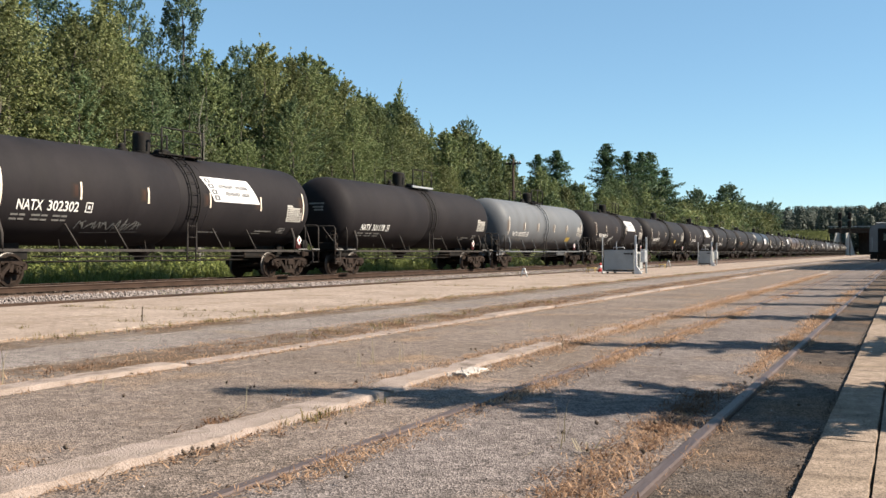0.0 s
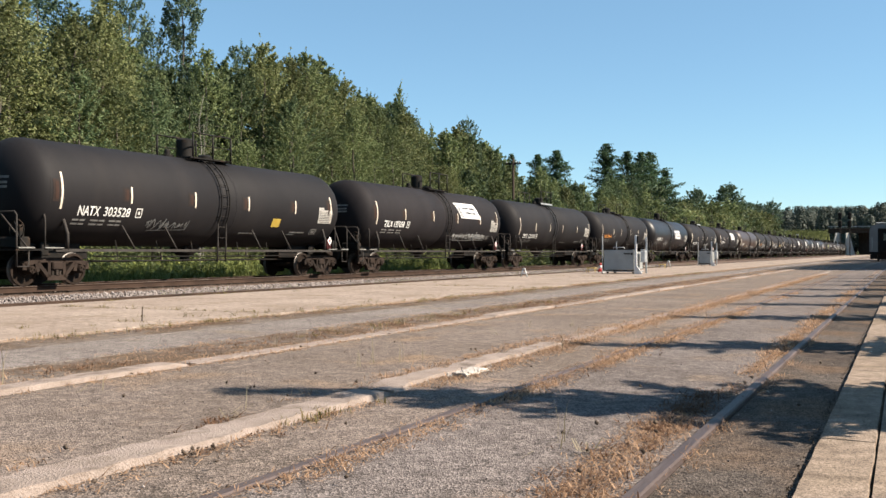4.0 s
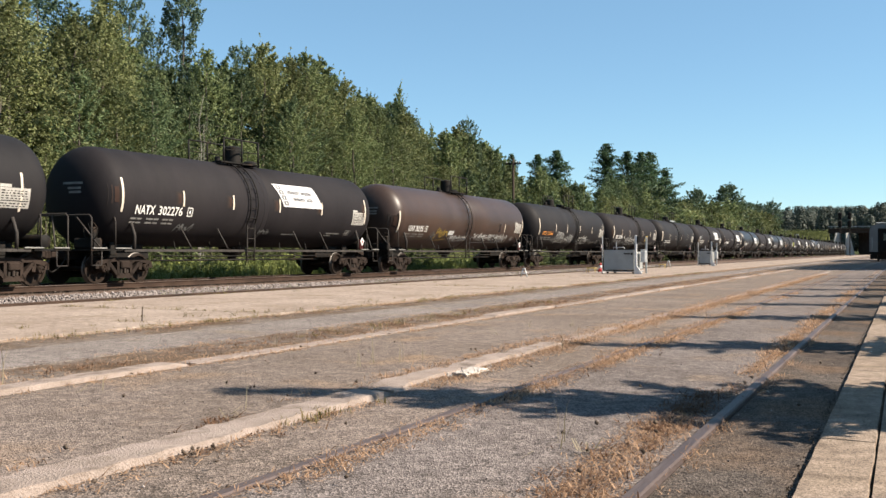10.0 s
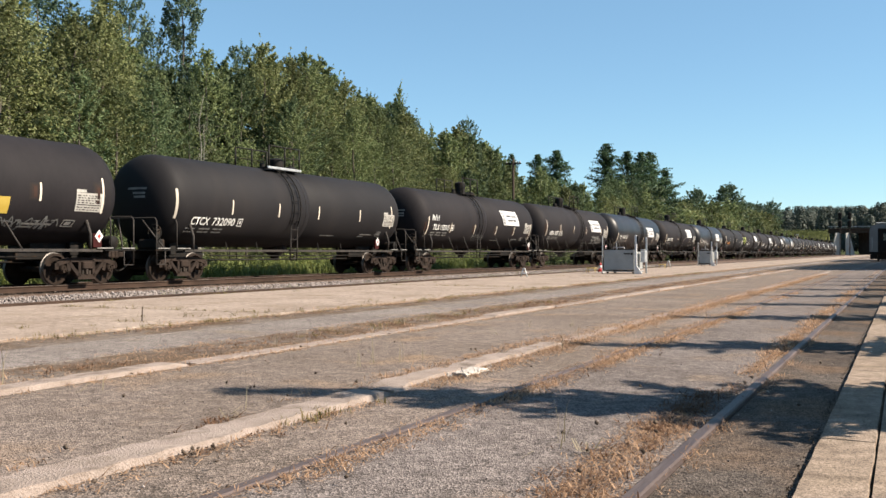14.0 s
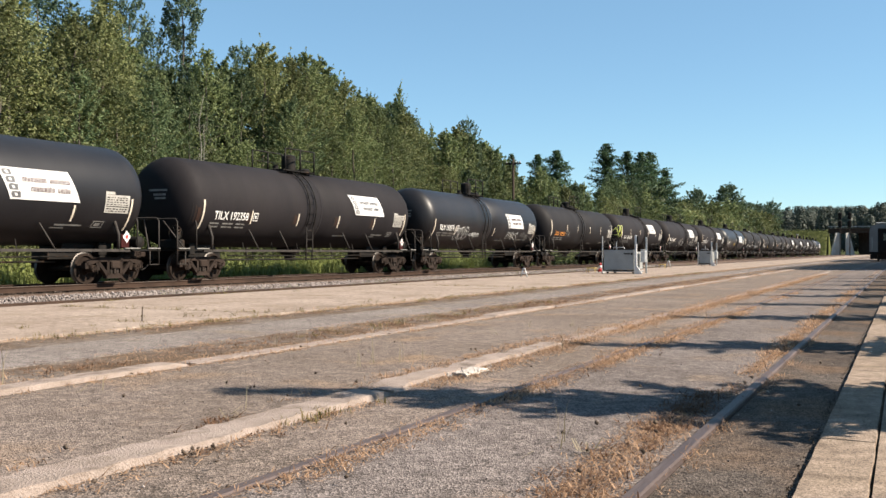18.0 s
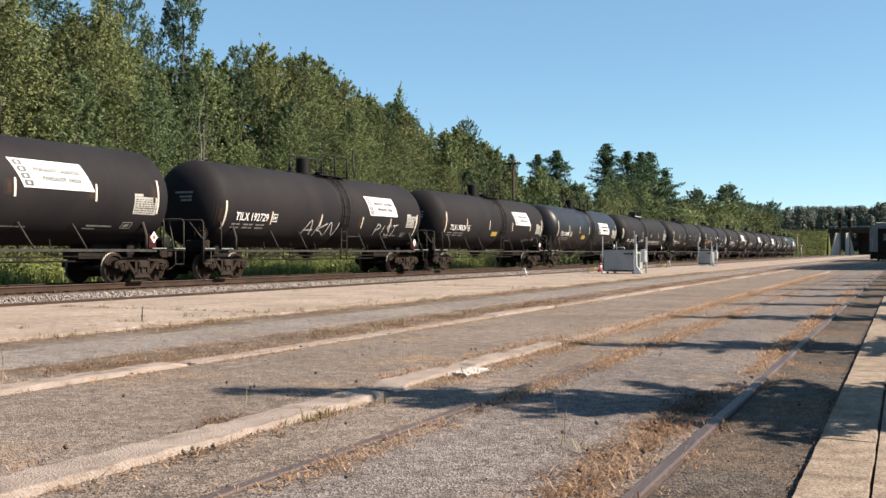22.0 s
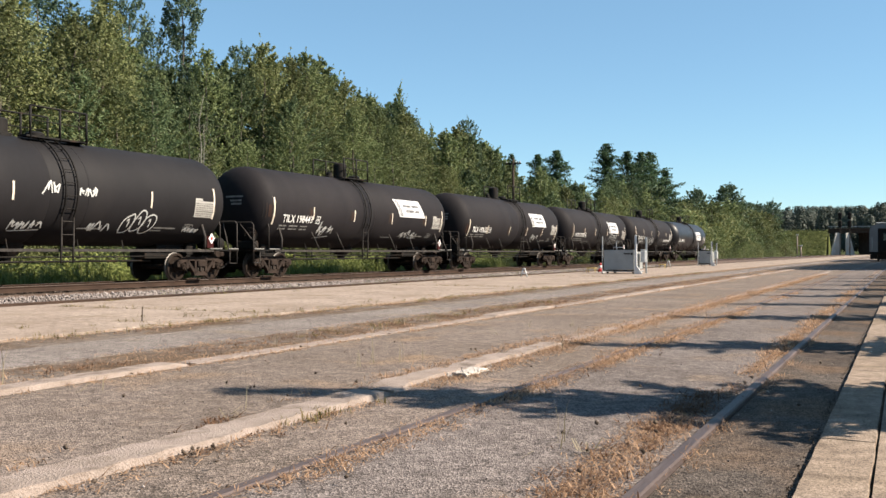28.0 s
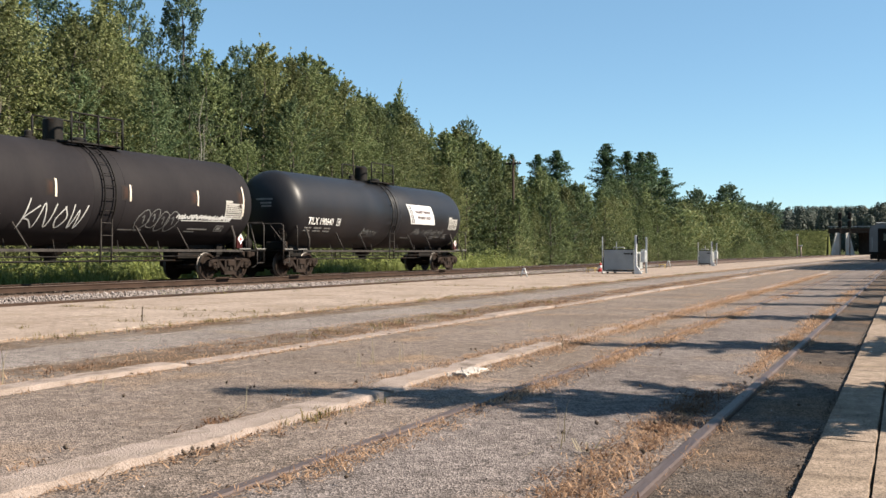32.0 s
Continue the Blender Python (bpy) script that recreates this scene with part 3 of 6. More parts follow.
def spring_mesh(s):
    bm = bmesh.new()
    for y in (-0.13, 0.0, 0.13):
        add_lathe(bm, [q for k in range(4) for q in ((0.28 + k * 0.045, 0.042), (0.302 + k * 0.045, 0.062))] + [(0.45, 0.042)], 7, "z", (s * (1.03 if y else 1.06), y, 0))
    return mesh_from("spring_nest", bm, M_SPRING)


def brake_beam_mesh():
    bm = bmesh.new()
    for t in (-1, 1):
        quad_box(bm, (-0.72, t * 0.3 - 0.05, 0.28), (0.72, t * 0.3 + 0.05, 0.38))
        for s in (-1, 1):
            lo, hi = sorted((t * 0.34, t * 0.43))
            quad_box(bm, (s * 0.75 - 0.05, lo, 0.22), (s * 0.75 + 0.05, hi, 0.55))
    return mesh_from("brake_beam", bm, M_BLACK_STEEL)


def wheelset_mesh():
    """Two flanged wheels on an axle, with bolted bearing caps; its middle is the axle's."""
    bm = bmesh.new()
    add_lathe(bm, [(-1.02, 0.075), (1.02, 0.075)], 10, "x")
    for s in (-1, 1):
        add_lathe(bm, [(s * 0.672, 0.30), (s * 0.665, 0.485), (s * 0.70, 0.485), (s * 0.715, 0.46), (s * 0.80, 0.452), (s * 0.805, 0.38),
                       (s * 0.755, 0.36), (s * 0.745, 0.2), (s * 0.79, 0.16), (s * 0.80, 0.09)], 20, "x", mis=[0, 1, 1, 1, 0, 0, 0, 0, 0])
        add_lathe(bm, [(s * 0.9, 0.12), (s * 1.1, 0.12), (s * 1.13, 0.1)], 14, "x")
        for k in range(3):
            a = 2 * math.pi * k / 3
            add_lathe(bm, [(s * 1.125, 0.026), (s * 1.16, 0.022)], 6, "x", (0, 0.06 * math.cos(a), 0.06 * math.sin(a)))
    me = mesh_from("wheelset", bm, [M_WHEEL, M_TREAD], 40)
    return me


def bars_mesh(name, bars, mat):
    """Lines of small writing that cannot be read: rows of (y0, y1, a, height)."""
    bm = bmesh.new()
    for y0, y1, a, hgt in bars:
        add_patch(bm, y0, y1, a - deg(hgt) / 2, a + deg(hgt) / 2, 0.007, 1)
    return mesh_from(name, bm, mat)


def words(body, width, height, y, a, mat, name="number", bold=0.012):
    """Lettering wrapped on the tank's side, left edge at y, middle a degrees above the waist."""
    cu = bpy.data.curves.new(name, "FONT")
    cu.body, cu.size, cu.resolution_u, cu.offset = body, 1.0, 3, bold
    ob = bpy.data.objects.new(name, cu)
    me = bpy.data.meshes.new_from_object(ob)
    bpy.data.objects.remove(ob)
    co = np.zeros(len(me.vertices) * 3)
    me.vertices.foreach_get("co", co)
    co = co.reshape(-1, 3)
    lo, hi = co.min(0), co.max(0)
    u = (co[:, 0] - lo[0]) / (hi[0] - lo[0])
    v = (co[:, 1] - lo[1]) / (hi[1] - lo[1])
    ang = radians(a) + (v - 0.5) * height / R
    yy = y + u * width
    rr = R + 0.012 + (height ** 2 / (8 * R) if height > 0.35 else 0)
    out = np.stack((rr * np.cos(ang), yy, ZC + rr * np.sin(ang)), 1)
    me.vertices.foreach_set("co", out.ravel())
    me.materials.clear()
    me.materials.append(mat)
    me.update()
    return me


def ribbon(bm, pts, a, width, closed=False):
    """A sprayed line through points (along, up), rounded off, flat on the tank's side."""
    p = [Vector(q) for q in pts]
    n = len(p)
    get = (lambda i: p[i % n]) if closed else (lambda i: p[max(0, min(n - 1, i))])
    line = []
    for i in range(n if closed else n - 1):
        q0, q1, q2, q3 = get(i - 1), get(i), get(i + 1), get(i + 2)
        for k in range(6):
            u = k / 6
            line.append(0.5 * ((2 * q1) + (q2 - q0) * u + (2 * q0 - 5 * q1 + 4 * q2 - q3) * u * u + (3 * q1 - q0 - 3 * q2 + q3) * u ** 3))
    line.append(get(n))
    prev = None
    for i, c in enumerate(line):
        d = line[min(i + 1, len(line) - 1)] - line[max(i - 1, 0)]
        d = d.normalized() if d.length > 1e-5 else Vector((1, 0))
        side = Vector((-d.y, d.x)) * width / 2
        q = [bm.verts.new(on_tank(e.x, a + deg(e.y), 0.012)) for e in (c - side, c + side)]
        if prev:
            bm.faces.new((prev[0], q[0], q[1], prev[1]))
        prev = q


def scribble(y0, y1, a, hgt, mat, seed, width=0.035):
    """Sprayed scrawls: tall ones are outlined bubbles, low ones jagged strokes over an underline."""
    rng = random.Random(seed)
    bm = bmesh.new()
    wide = y1 - y0
    if hgt >= 0.8 and wide < 2.2:
        n = max(2, round(wide / (hgt * 0.6)))
        for k in range(n):
            c, rise = y0 + wide * (k + 0.5) / n, hgt * rng.uniform(-0.08, 0.08)
            lobes = [(c + wide / n * rng.uniform(0.45, 0.66) * math.cos(t) + 0.12 * hgt * math.sin(t), rise + hgt * rng.uniform(0.36, 0.52) * math.sin(t))
                     for t in [math.tau * q / 7 for q in range(7)]]
            ribbon(bm, lobes, a, width, True)
            ribbon(bm, [(c - wide / n * 0.12, rise + hgt * 0.12), (c + wide / n * 0.06, rise + hgt * 0.2), (c + wide / n * 0.1, rise - hgt * 0.12)], a, width)
    else:
        n = max(2, round(wide / (hgt * 0.58)))
        step = wide / n
        for k in range(n):
            x, lean, tall = y0 + step * k, rng.uniform(-0.1, 0.4) * hgt, rng.uniform(0.6, 1.15)
            turns = rng.randrange(3, 6)
            zig = [(x + step * (0.1 + 0.9 * q / (turns - 1)) + rng.uniform(-0.32, 0.32) * step, (0.5 if q % 2 else -0.5) * hgt * tall * rng.uniform(0.3, 1.0)) for q in range(turns)]
            ribbon(bm, [(u + lean * v / hgt, v) for u, v in zig], a, width)
            if rng.random() < 0.6:
                ribbon(bm, [(x + step * 0.2, hgt * rng.uniform(-0.1, 0.2)), (x + step * 0.95, hgt * rng.uniform(0.0, 0.3))], a, width)
        if wide > 1.0 and rng.random() < 0.6:
            ribbon(bm, [(y0 + wide * 0.1, -hgt * 0.6), (y0 + wide * 0.5, -hgt * 0.52), (y1, -hgt * 0.42)], a, width * 0.8)
    return mesh_from("graffiti", bm, mat)


# hand-sprayed letters: strokes through points in a unit box
STROKES = {}
STROKES["S"] = [((0.95, 0.8), (0.5, 1.05), (0.15, 0.75), (0.85, 0.3), (0.5, -0.05), (0.0, 0.2))]
STROKES["E"] = [((0.05, 0.4), (0.8, 0.7), (0.5, 1.05), (0.1, 0.45), (0.45, -0.02), (1.05, 0.25))]
STROKES["K"] = [((0.2, 1.15), (0.1, -0.1)), ((1.0, 0.9), (0.2, 0.42), (0.6, 0.3), (1.1, -0.05))]
STROKES["O"] = [((0.6, 0.9), (0.15, 0.4), (0.5, 0.0), (0.9, 0.45), (0.5, 0.9))]
STROKES["D"] = [((0.15, -0.15), (0.2, 0.9), (0.75, 0.95), (0.85, 0.4))]
STROKES["M"] = [((0.0, 0.0), (0.25, 1.0), (0.45, 0.2), (0.8, 1.05), (0.9, 0.0))]
STROKES["P"] = [((0.1, -0.1), (0.2, 1.0), (0.9, 0.8), (0.2, 0.42))]
STROKES["I"] = [((0.55, 1.0), (0.4, 0.0))]
STROKES["T"] = [((0.0, 0.95), (1.05, 1.05)), ((0.55, 1.0), (0.4, -0.05))]
STROKES["W"] = [((0.0, 1.0), (0.2, 0.0), (0.5, 0.8), (0.7, 0.0), (1.05, 1.0))]
STROKES["A"] = [((0.0, 0.0), (0.5, 1.1), (0.85, 0.0)), ((0.1, 0.35), (0.95, 0.4))]
STROKES["G"] = [((0.95, 0.85), (0.4, 1.0), (0.05, 0.4), (0.5, -0.05), (0.9, 0.45), (0.45, 0.45))]
STROKES["N"] = [((0.0, 0.0), (0.15, 1.0), (0.8, 0.0), (1.0, 1.0))]


def sprayed_word(body, y0, y1, a, hgt, mat, width):
    bm = bmesh.new()
    step = (y1 - y0) / len(body)
    for k, ch in enumerate(body):
        for stroke in STROKES[ch]:
            ribbon(bm, [(y0 + step * (k + 0.86 * u) + 0.15 * hgt * v, hgt * (v - 0.5)) for u, v in stroke], a, width)
    return mesh_from("graffiti", bm, mat)


def number_plate_box(y, a, mat):
    bm = bmesh.new()
    w, hh, t = 0.26, 0.3, 0.03
    for q in ((y, y + w, -hh / 2, -hh / 2 + t), (y, y + w, hh / 2 - t, hh / 2), (y, y + t, -hh / 2 + t, hh / 2 - t), (y + w - t, y + w, -hh / 2 + t, hh / 2 - t),
              (y + 0.09, y + 0.17, -0.05, 0.05)):
        add_patch(bm, q[0], q[1], a + deg(q[2]), a + deg(q[3]), 0.007, 1)
    return mesh_from("stencil_box", bm, mat)


def sign_parts(car, y, a0, a1, printed, w, lean):
    """The white company sign, with its logo and two printed lines as plain bars."""
    key = "sign %.2f %.1f %.1f %.2f %.2f %s" % (y, a0, a1, w, lean, printed)

    def panel():
        return mesh_from("sign_panel", add_patch(bmesh.new(), y, y + w, a0, a1, 0.012, 10, slant=lean), M_SIGN)

    def marks():
        bm = bmesh.new()
        h = a1 - a0
        for k in range(4):
            c = a0 + h * (0.06 + 0.23 * k)
            for q in ((0.08, 0.36, 0, 0.05), (0.12, 0.4, 0.14, 0.19), (0.08, 0.19, 0.05, 0.14), (0.28, 0.38, 0.05, 0.14)):
                sh = lean * ((c - a0) / h + q[2])
                add_patch(bm, y + sh + q[0], y + sh + q[1], c + h * q[2], c + h * q[3], 0.018, 1, slant=lean * (q[3] - q[2]))
        return mesh_from("logo_mark", bm, M_SIGN_GREY)

    def lines(upper):
        bm = bmesh.new()
        h = a1 - a0
        rng = random.Random(5)
        for c, x in (((0.56, 0.6),) if upper else ((0.27, 0.76),)):
            x = y + x + lean * c
            for wl in ((9, 8) if c > 0.4 else (9, 5)):
                for _ in range(wl):
                    top = rng.choice((0.15, 0.15, 0.15, 0.2))
                    add_patch(bm, x, x + 0.026, a0 + h * c, a0 + h * (c + top), 0.018, 1)
                    add_patch(bm, x + 0.046, x + 0.07, a0 + h * c, a0 + h * (c + 0.14), 0.018, 1)
                    bar = c + rng.choice((0.0, 0.05, 0.11))
                    add_patch(bm, x + 0.026, x + 0.046, a0 + h * bar, a0 + h * (bar + 0.035), 0.018, 1)
                    x += 0.092
                x += 0.09
        return mesh_from("print_line", bm, M_SIGN_MAROON if printed == "maroon" else M_SIGN_FAINT)

    sg = part("sign", lib(key, panel), None, car, "white vinyl sign with a logo and two lines of print")
    part("logo_mark", lib(key + " logo", marks), None, sg)
    for upper in (0, 1):
        part("print_line", lib(key + " lines%d" % upper, lines, upper), None, sg)["kind"] = "stuff"


def stripe_mesh(y, long, a):
    hgt = 1.05 if long else 0.5
    bm = add_patch(bmesh.new(), y, y + 0.07, a - deg(hgt) / 2, a + deg(hgt) / 2, 0.008, 6)
    return mesh_from("reflector_stripe", bm, M_STRIPE)


def stain_mesh(y, long, a, mats):
    """Rust beside a stripe: a strong middle within a fainter halo."""
    hgt = 0.7 if long else 0.42
    bm = bmesh.new()
    for lo, hi, share, mi, lift in ((0.34, 0.03, 1.1, 0, 0.003), (0.27, 0.06, 0.9, 1, 0.005), (0.2, 0.09, 0.7, 2, 0.007)):
        add_patch(bm, y - lo, y - hi, a - deg(hgt * share) / 2, a + deg(hgt * share) / 2, lift, 5, mi)
    return mesh_from("rust_stain", bm, mats)


def placard_mesh():
    bm = bmesh.new()
    z = 1.4
    for s, yc in ((1, 6.55),):
        for mi, r, lift in ((0, 0.165, 0.0), (1, 0.07, 0.008)):
            bm.faces.new([bm.verts.new((1.43 + lift, yc + dy * r, z + dz * r * 1.15)) for dy, dz in ((-1, 0), (0, -1), (1, 0), (0, 1))]).material_index = mi
        quad_box(bm, (1.36, yc - 0.22, z - 0.32), (1.425, yc + 0.1, z + 0.08), mi=2)
    return mesh_from("hazard_placard", bm, [M_SIGN, M_RED, M_PLACARD_PLATE])


def panel_mesh():
    """A table of test dates: a head line at one corner, small print in columns, ruled off below."""
    bm = bmesh.new()
    a = -10
    add_patch(bm, 6.05, 7.03, a - deg(0.3), a + deg(0.24), 0.007, 3)
    add_patch(bm, 6.05, 6.42, a + deg(0.25), a + deg(0.33), 0.007, 1)
    add_patch(bm, 6.09, 6.99, a - deg(0.115), a - deg(0.09), 0.011, 1, 1)
    rp = random.Random(4)
    for k in range(7):
        y, up = 6.1, -0.26 + 0.068 * k
        while y < 6.95 and k != 2:
            w = rp.uniform(0.04, 0.12) if y < 6.45 else 0.075
            add_patch(bm, y, min(6.99, y + w), a + deg(up), a + deg(up + rp.uniform(0.022, 0.036)), 0.011, 1, 1)
            y += w + rp.uniform(0.03, 0.07)
    return mesh_from("test_data_panel", bm, [M_DATA, M_BLACK_STEEL])


def tank_car(text, paint, kind, marks, stripes, ladder, dome, sign, extras, seed, orange=False, placard=0.45):
    """One tank car; its origin lies on the rail heads under its middle.
    marks: where the lettering begins and ends, where its small box stands, and its height in degrees;
    stripes: their height in degrees, then their places; sign: foot, width, lean, lower and upper edge in degrees."""
    colour = {"matte": "matte black", "grey": "charcoal grey", "gloss": "glossy blue-black", "white": "pale grey", "brown": "faded brown"}[paint]
    label = colour + " tank car" + (" with a white sign" if sign else " without any sign") + (" and sprayed tags" if extras else " on rusty trucks")
    step, text_mat = ladder, M_ORANGE if orange else M_WHITE
    car = thing("tank_car", label, "tank car", group="tank cars of the train")
    part("tank", lib("tank " + paint, tank_shell, paint), None, car, PAINTS[paint].name.replace("_", " "))
    part("band", lib("band " + paint, band_mesh, paint), None, car).location.y = ladder + 0.6
    for s in (-1, 1):
        part("stub_sill", lib("sill%d" % s, block_mesh, "stub_sill", s, 0.33, 5.0, 8.55, 0.72, 1.0), None, car)
        part("tank_saddle", lib("saddle%d" % s, block_mesh, "tank_saddle", s, 0.45, 5.4, 7.4, 1.0, 1.22), None, car)
        part("body_bolster", lib("bb%d" % s, block_mesh, "body_bolster", s, 0.6, 6.72, 7.04, 0.84, 1.24), None, car)
    for s in (-1, 1):
        part("side_sill", lib("sidebar%d" % s, side_bar_mesh, s), None, car)
    if kind != "union":
        for s in (-1, 1):
            for y in (-4.2, -2.3, 2.3, 4.2):
                part("side_strut", lib("strut%d" % s, strut_mesh, s), None, car).location.y = y
    for s in (-1, 1):
        for y in (-6.75, 6.75):
            part("corner_post", lib("gusset%d" % s, gusset_mesh, s), None, car).location.y = y
    for s in (-1, 1):
        part("end_platform", lib("deck%d" % s, end_deck_mesh, s), None, car)
        part("end_railing", lib("erail%d" % s, end_rail_mesh, s), None, car)
        part("coupler", lib("coup%d" % s, coupler_mesh, s), None, car)
        part("air_hose", lib("hose%d" % s, hose_mesh, s), None, car)
        part("ladder", lib("ladder%d" % s, ladder_mesh, s), None, car).location.y = step - 0.2
    part("air_reservoir", lib("reservoir", reservoir_mesh), None, car)
    part("brake_valve", lib("bvalve", valve_box_mesh), None, car)
    part("hand_brake", lib("hbrake", hand_brake_mesh), None, car)
    part("brake_pipe", lib("pipes", pipes_mesh), None, car)
    part("bottom_outlet", lib("outlet", outlet_mesh), None, car)
    top = "short" if kind == "union" else "tall"
    part("dome_housing", lib("dome" + top, dome_mesh, top), None, car).location.y = dome + 0.1
    part("relief_valve", lib("valve", valve_mesh), None, car).location.y = dome + 0.75
    if text[:4] in ("CTCX", "CITX") or (kind == "plain" and paint == "matte"):
        part("walkway_edge", lib("wedge", walkway_edge_mesh), None, car, "pale galvanised walkway edge").location.y = step + 0.15
    for y0, y1 in ((-8.5, -7.95), (-7.6, -6.95), (6.95, 7.6), (7.95, 8.5)):
        part("sill_cap", lib("cap%.2f" % y0, sill_cap_mesh, y0, y1), None, car, "pale strip on the end sill")
    part("manway_cover", lib("manway", manway_mesh), None, car)
    part("top_walkway", lib("walk", walkway_mesh), None, car).location.y = step + 0.15
    for x in (-0.78, 0.78):
        for y in (-0.7, 0.35, 1.35):
            part("rail_post", lib("tpost", top_post_mesh), None, car).location = (x, y + step, 0)
        part("top_rail", lib("trail%.1f" % x, top_rail_mesh, x, -0.7, 1.35, 0.82, 0.03), None, car).location.y = step
        part("mid_rail", lib("tmid%.1f" % x, top_rail_mesh, x, -0.7, 1.35, 0.42, 0.016), None, car).location.y = step
    wheels = []
    for t in (-1, 1):
        tr = part("truck", lib("bolster", bolster_mesh), None, car, "rusty cast steel truck")
        tr.location.y = t * TRUCK
        for s in (-1, 1):
            part("side_frame", lib("frame%d" % s, sideframe_mesh, s), None, tr)
            part("spring_nest", lib("spring%d" % s, spring_mesh, s), None, tr)
        part("brake_beam", lib("beam", brake_beam_mesh), None, tr)
        for u in (-0.89, 0.89):
            w = part("wheelset", lib("wheelset", wheelset_mesh), None, car)
            w.location = (0, t * TRUCK + u, 0.452)
            wheels.append(w)
    # lettering and marks on the side that the sun lights
    y0, y1, box_y, na = marks
    mark, number = text.split()
    wide, tall = y1 - y0, 0.25 if orange else 0.29
    part("reporting_mark", words(mark, wide * 0.4, tall, y0, na, text_mat), None, car)
    part("car_number", words(number, wide * 0.52, tall, y0 + wide * 0.48, na, text_mat), None, car)
    part("stencil_box", number_plate_box(box_y, na, M_DIM if orange else M_WHITE), None, car)
    nb = na - 11
    fine = [(y0 + p, y0 + q, nb - drop, 0.06) for drop in (0, 5) for p, q in ((-0.12, 0.12), (0.16, 0.36), (0.56, 0.86), (0.9, 1.12), (1.3, 1.56), (1.6, 1.8))]
    part("stencil_line", bars_mesh("stencil_line", fine, M_DIM), None, car)["kind"] = "stuff"
    part("stencil_line", lib("slines2", bars_mesh, "stencil_line", [(1.3, 2.3, -42, 0.05), (4.4, 5.4, -38, 0.06), (4.3, 4.8, -42, 0.05)], M_DIM), None, car)["kind"] = "stuff"
    part("stencil_line", lib("endlines", end_lines_mesh), None, car)["kind"] = "stuff"
    part("stencil_box", lib("sbox2", frame_box_mesh), None, car)
    part("test_data_panel", lib("panel", panel_mesh), None, car, "worn test data panel with small print")
    part("hazard_placard", lib("placard", placard_mesh), None, car, "diamond hazard placard, white with a red middle").location.y = placard
    for y in stripes[1:]:
        long, sa = abs(y) > 6.2, stripes[0]
        part("reflector_stripe", lib("stripe%.2f%.1f" % (y, sa), stripe_mesh, y, long, sa), None, car)
        if paint != "gloss" and kind in ("high", "low"):
            part("rust_stain", lib("stain%.2f%.1f%s" % (y, sa, paint == "white"), stain_mesh, y, long, sa, RUST_PALE if paint == "white" else RUST), None, car)
    if sign:
        sign_parts(car, sign[0], sign[3], sign[4], "maroon" if paint == "gloss" else "grey", sign[1], sign[2])
    for j, e in enumerate(extras):
        what, y0, y1, a, hgt, mt = e
        mt = {"w": M_SPRAY, "d": M_SPRAY_DIM, "l": M_LIME, "y": M_YELLOW}[mt]
        if what == "*":
            part("graffiti", scribble(y0, y1, a, hgt, mt, seed * 7 + j, 0.045 if mt is M_SPRAY else 0.035), None, car, "sprayed scrawl")
        elif what == "#":
            part("notice", mesh_from("notice", add_patch(bmesh.new(), y0, y1, a - deg(hgt) / 2, a + deg(hgt) / 2, 0.008, 2), mt), None, car, "yellow notice patch" if mt is M_YELLOW else "white painted patch")
        else:
            part("graffiti", sprayed_word(what, y0, y1, a, hgt, mt, 0.042), None, car, "sprayed letters")
    if paint == "white":      # its fittings wear the same grey paint as the tank
        for ob in car.children:
            if ob.name.split(".")[0] in ("side_sill", "side_strut", "corner_post", "ladder", "stub_sill", "end_platform"):
                ob.material_slots[0].link = "OBJECT"
                ob.material_slots[0].material = PAINTS["white"]
    if paint == "brown":      # a longer car: its near end stands further out
        more = 1.1
        for ob in car.children:
            mid = sum(v.co.y for v in ob.data.vertices) / max(1, len(ob.data.vertices)) + ob.location.y
            kind_of = ob.name.split(".")[0]
            if kind_of in ("tank", "side_sill", "brake_pipe"):
                ob.scale.y = 1 + more / (2 * HALF)
                ob.location.y -= more / 2
            elif mid < -4.4:
                ob.location.y -= more
            elif mid < 4.4:
                ob.location.y -= more / 2
    return car, wheels


def end_lines_mesh():
    """Faded stencil lines on the rounded tank end."""
    bm = bmesh.new()
    for x0, x1, z in ((-0.2, 0.55, ZC + 0.35), (0.0, 0.5, ZC + 0.2), (0.05, 0.5, ZC + 0.08)):
        rows = []
        for i in range(5):
            x = x0 + (x1 - x0) * i / 4
            col = []
            for zz in (z - 0.035, z + 0.035):
                q = math.sqrt(x * x + (zz - ZC) ** 2) / R
                col.append(bm.verts.new((x, -HALF + 0.86 * (1 - (1 - q ** 2.35) ** (1 / 2.35)) - 0.012, zz)))
            rows.append(col)
        for A, B in zip(rows, rows[1:]):
            bm.faces.new((A[0], B[0], B[1], A[1]))
    return mesh_from("stencil_line", bm, M_DIM)


def frame_box_mesh():
    bm = bmesh.new()
    a, y, w, hh, t = -36, 5.75, 0.42, 0.24, 0.03
    for q in ((y, y + w, -hh / 2, -hh / 2 + t), (y, y + w, hh / 2 - t, hh / 2), (y, y + t, -hh / 2 + t, hh / 2 - t), (y + w - t, y + w, -hh / 2 + t, hh / 2 - t),
              (y + 0.1, y + 0.3, -0.06, 0.05)):
        add_patch(bm, q[0], q[1], a + deg(q[2]), a + deg(q[3]), 0.007, 1, slant=0.05)
    return mesh_from("stencil_box", bm, M_DIM)


SPEED = 17.567
END_OFFSET = 7.76
train = []


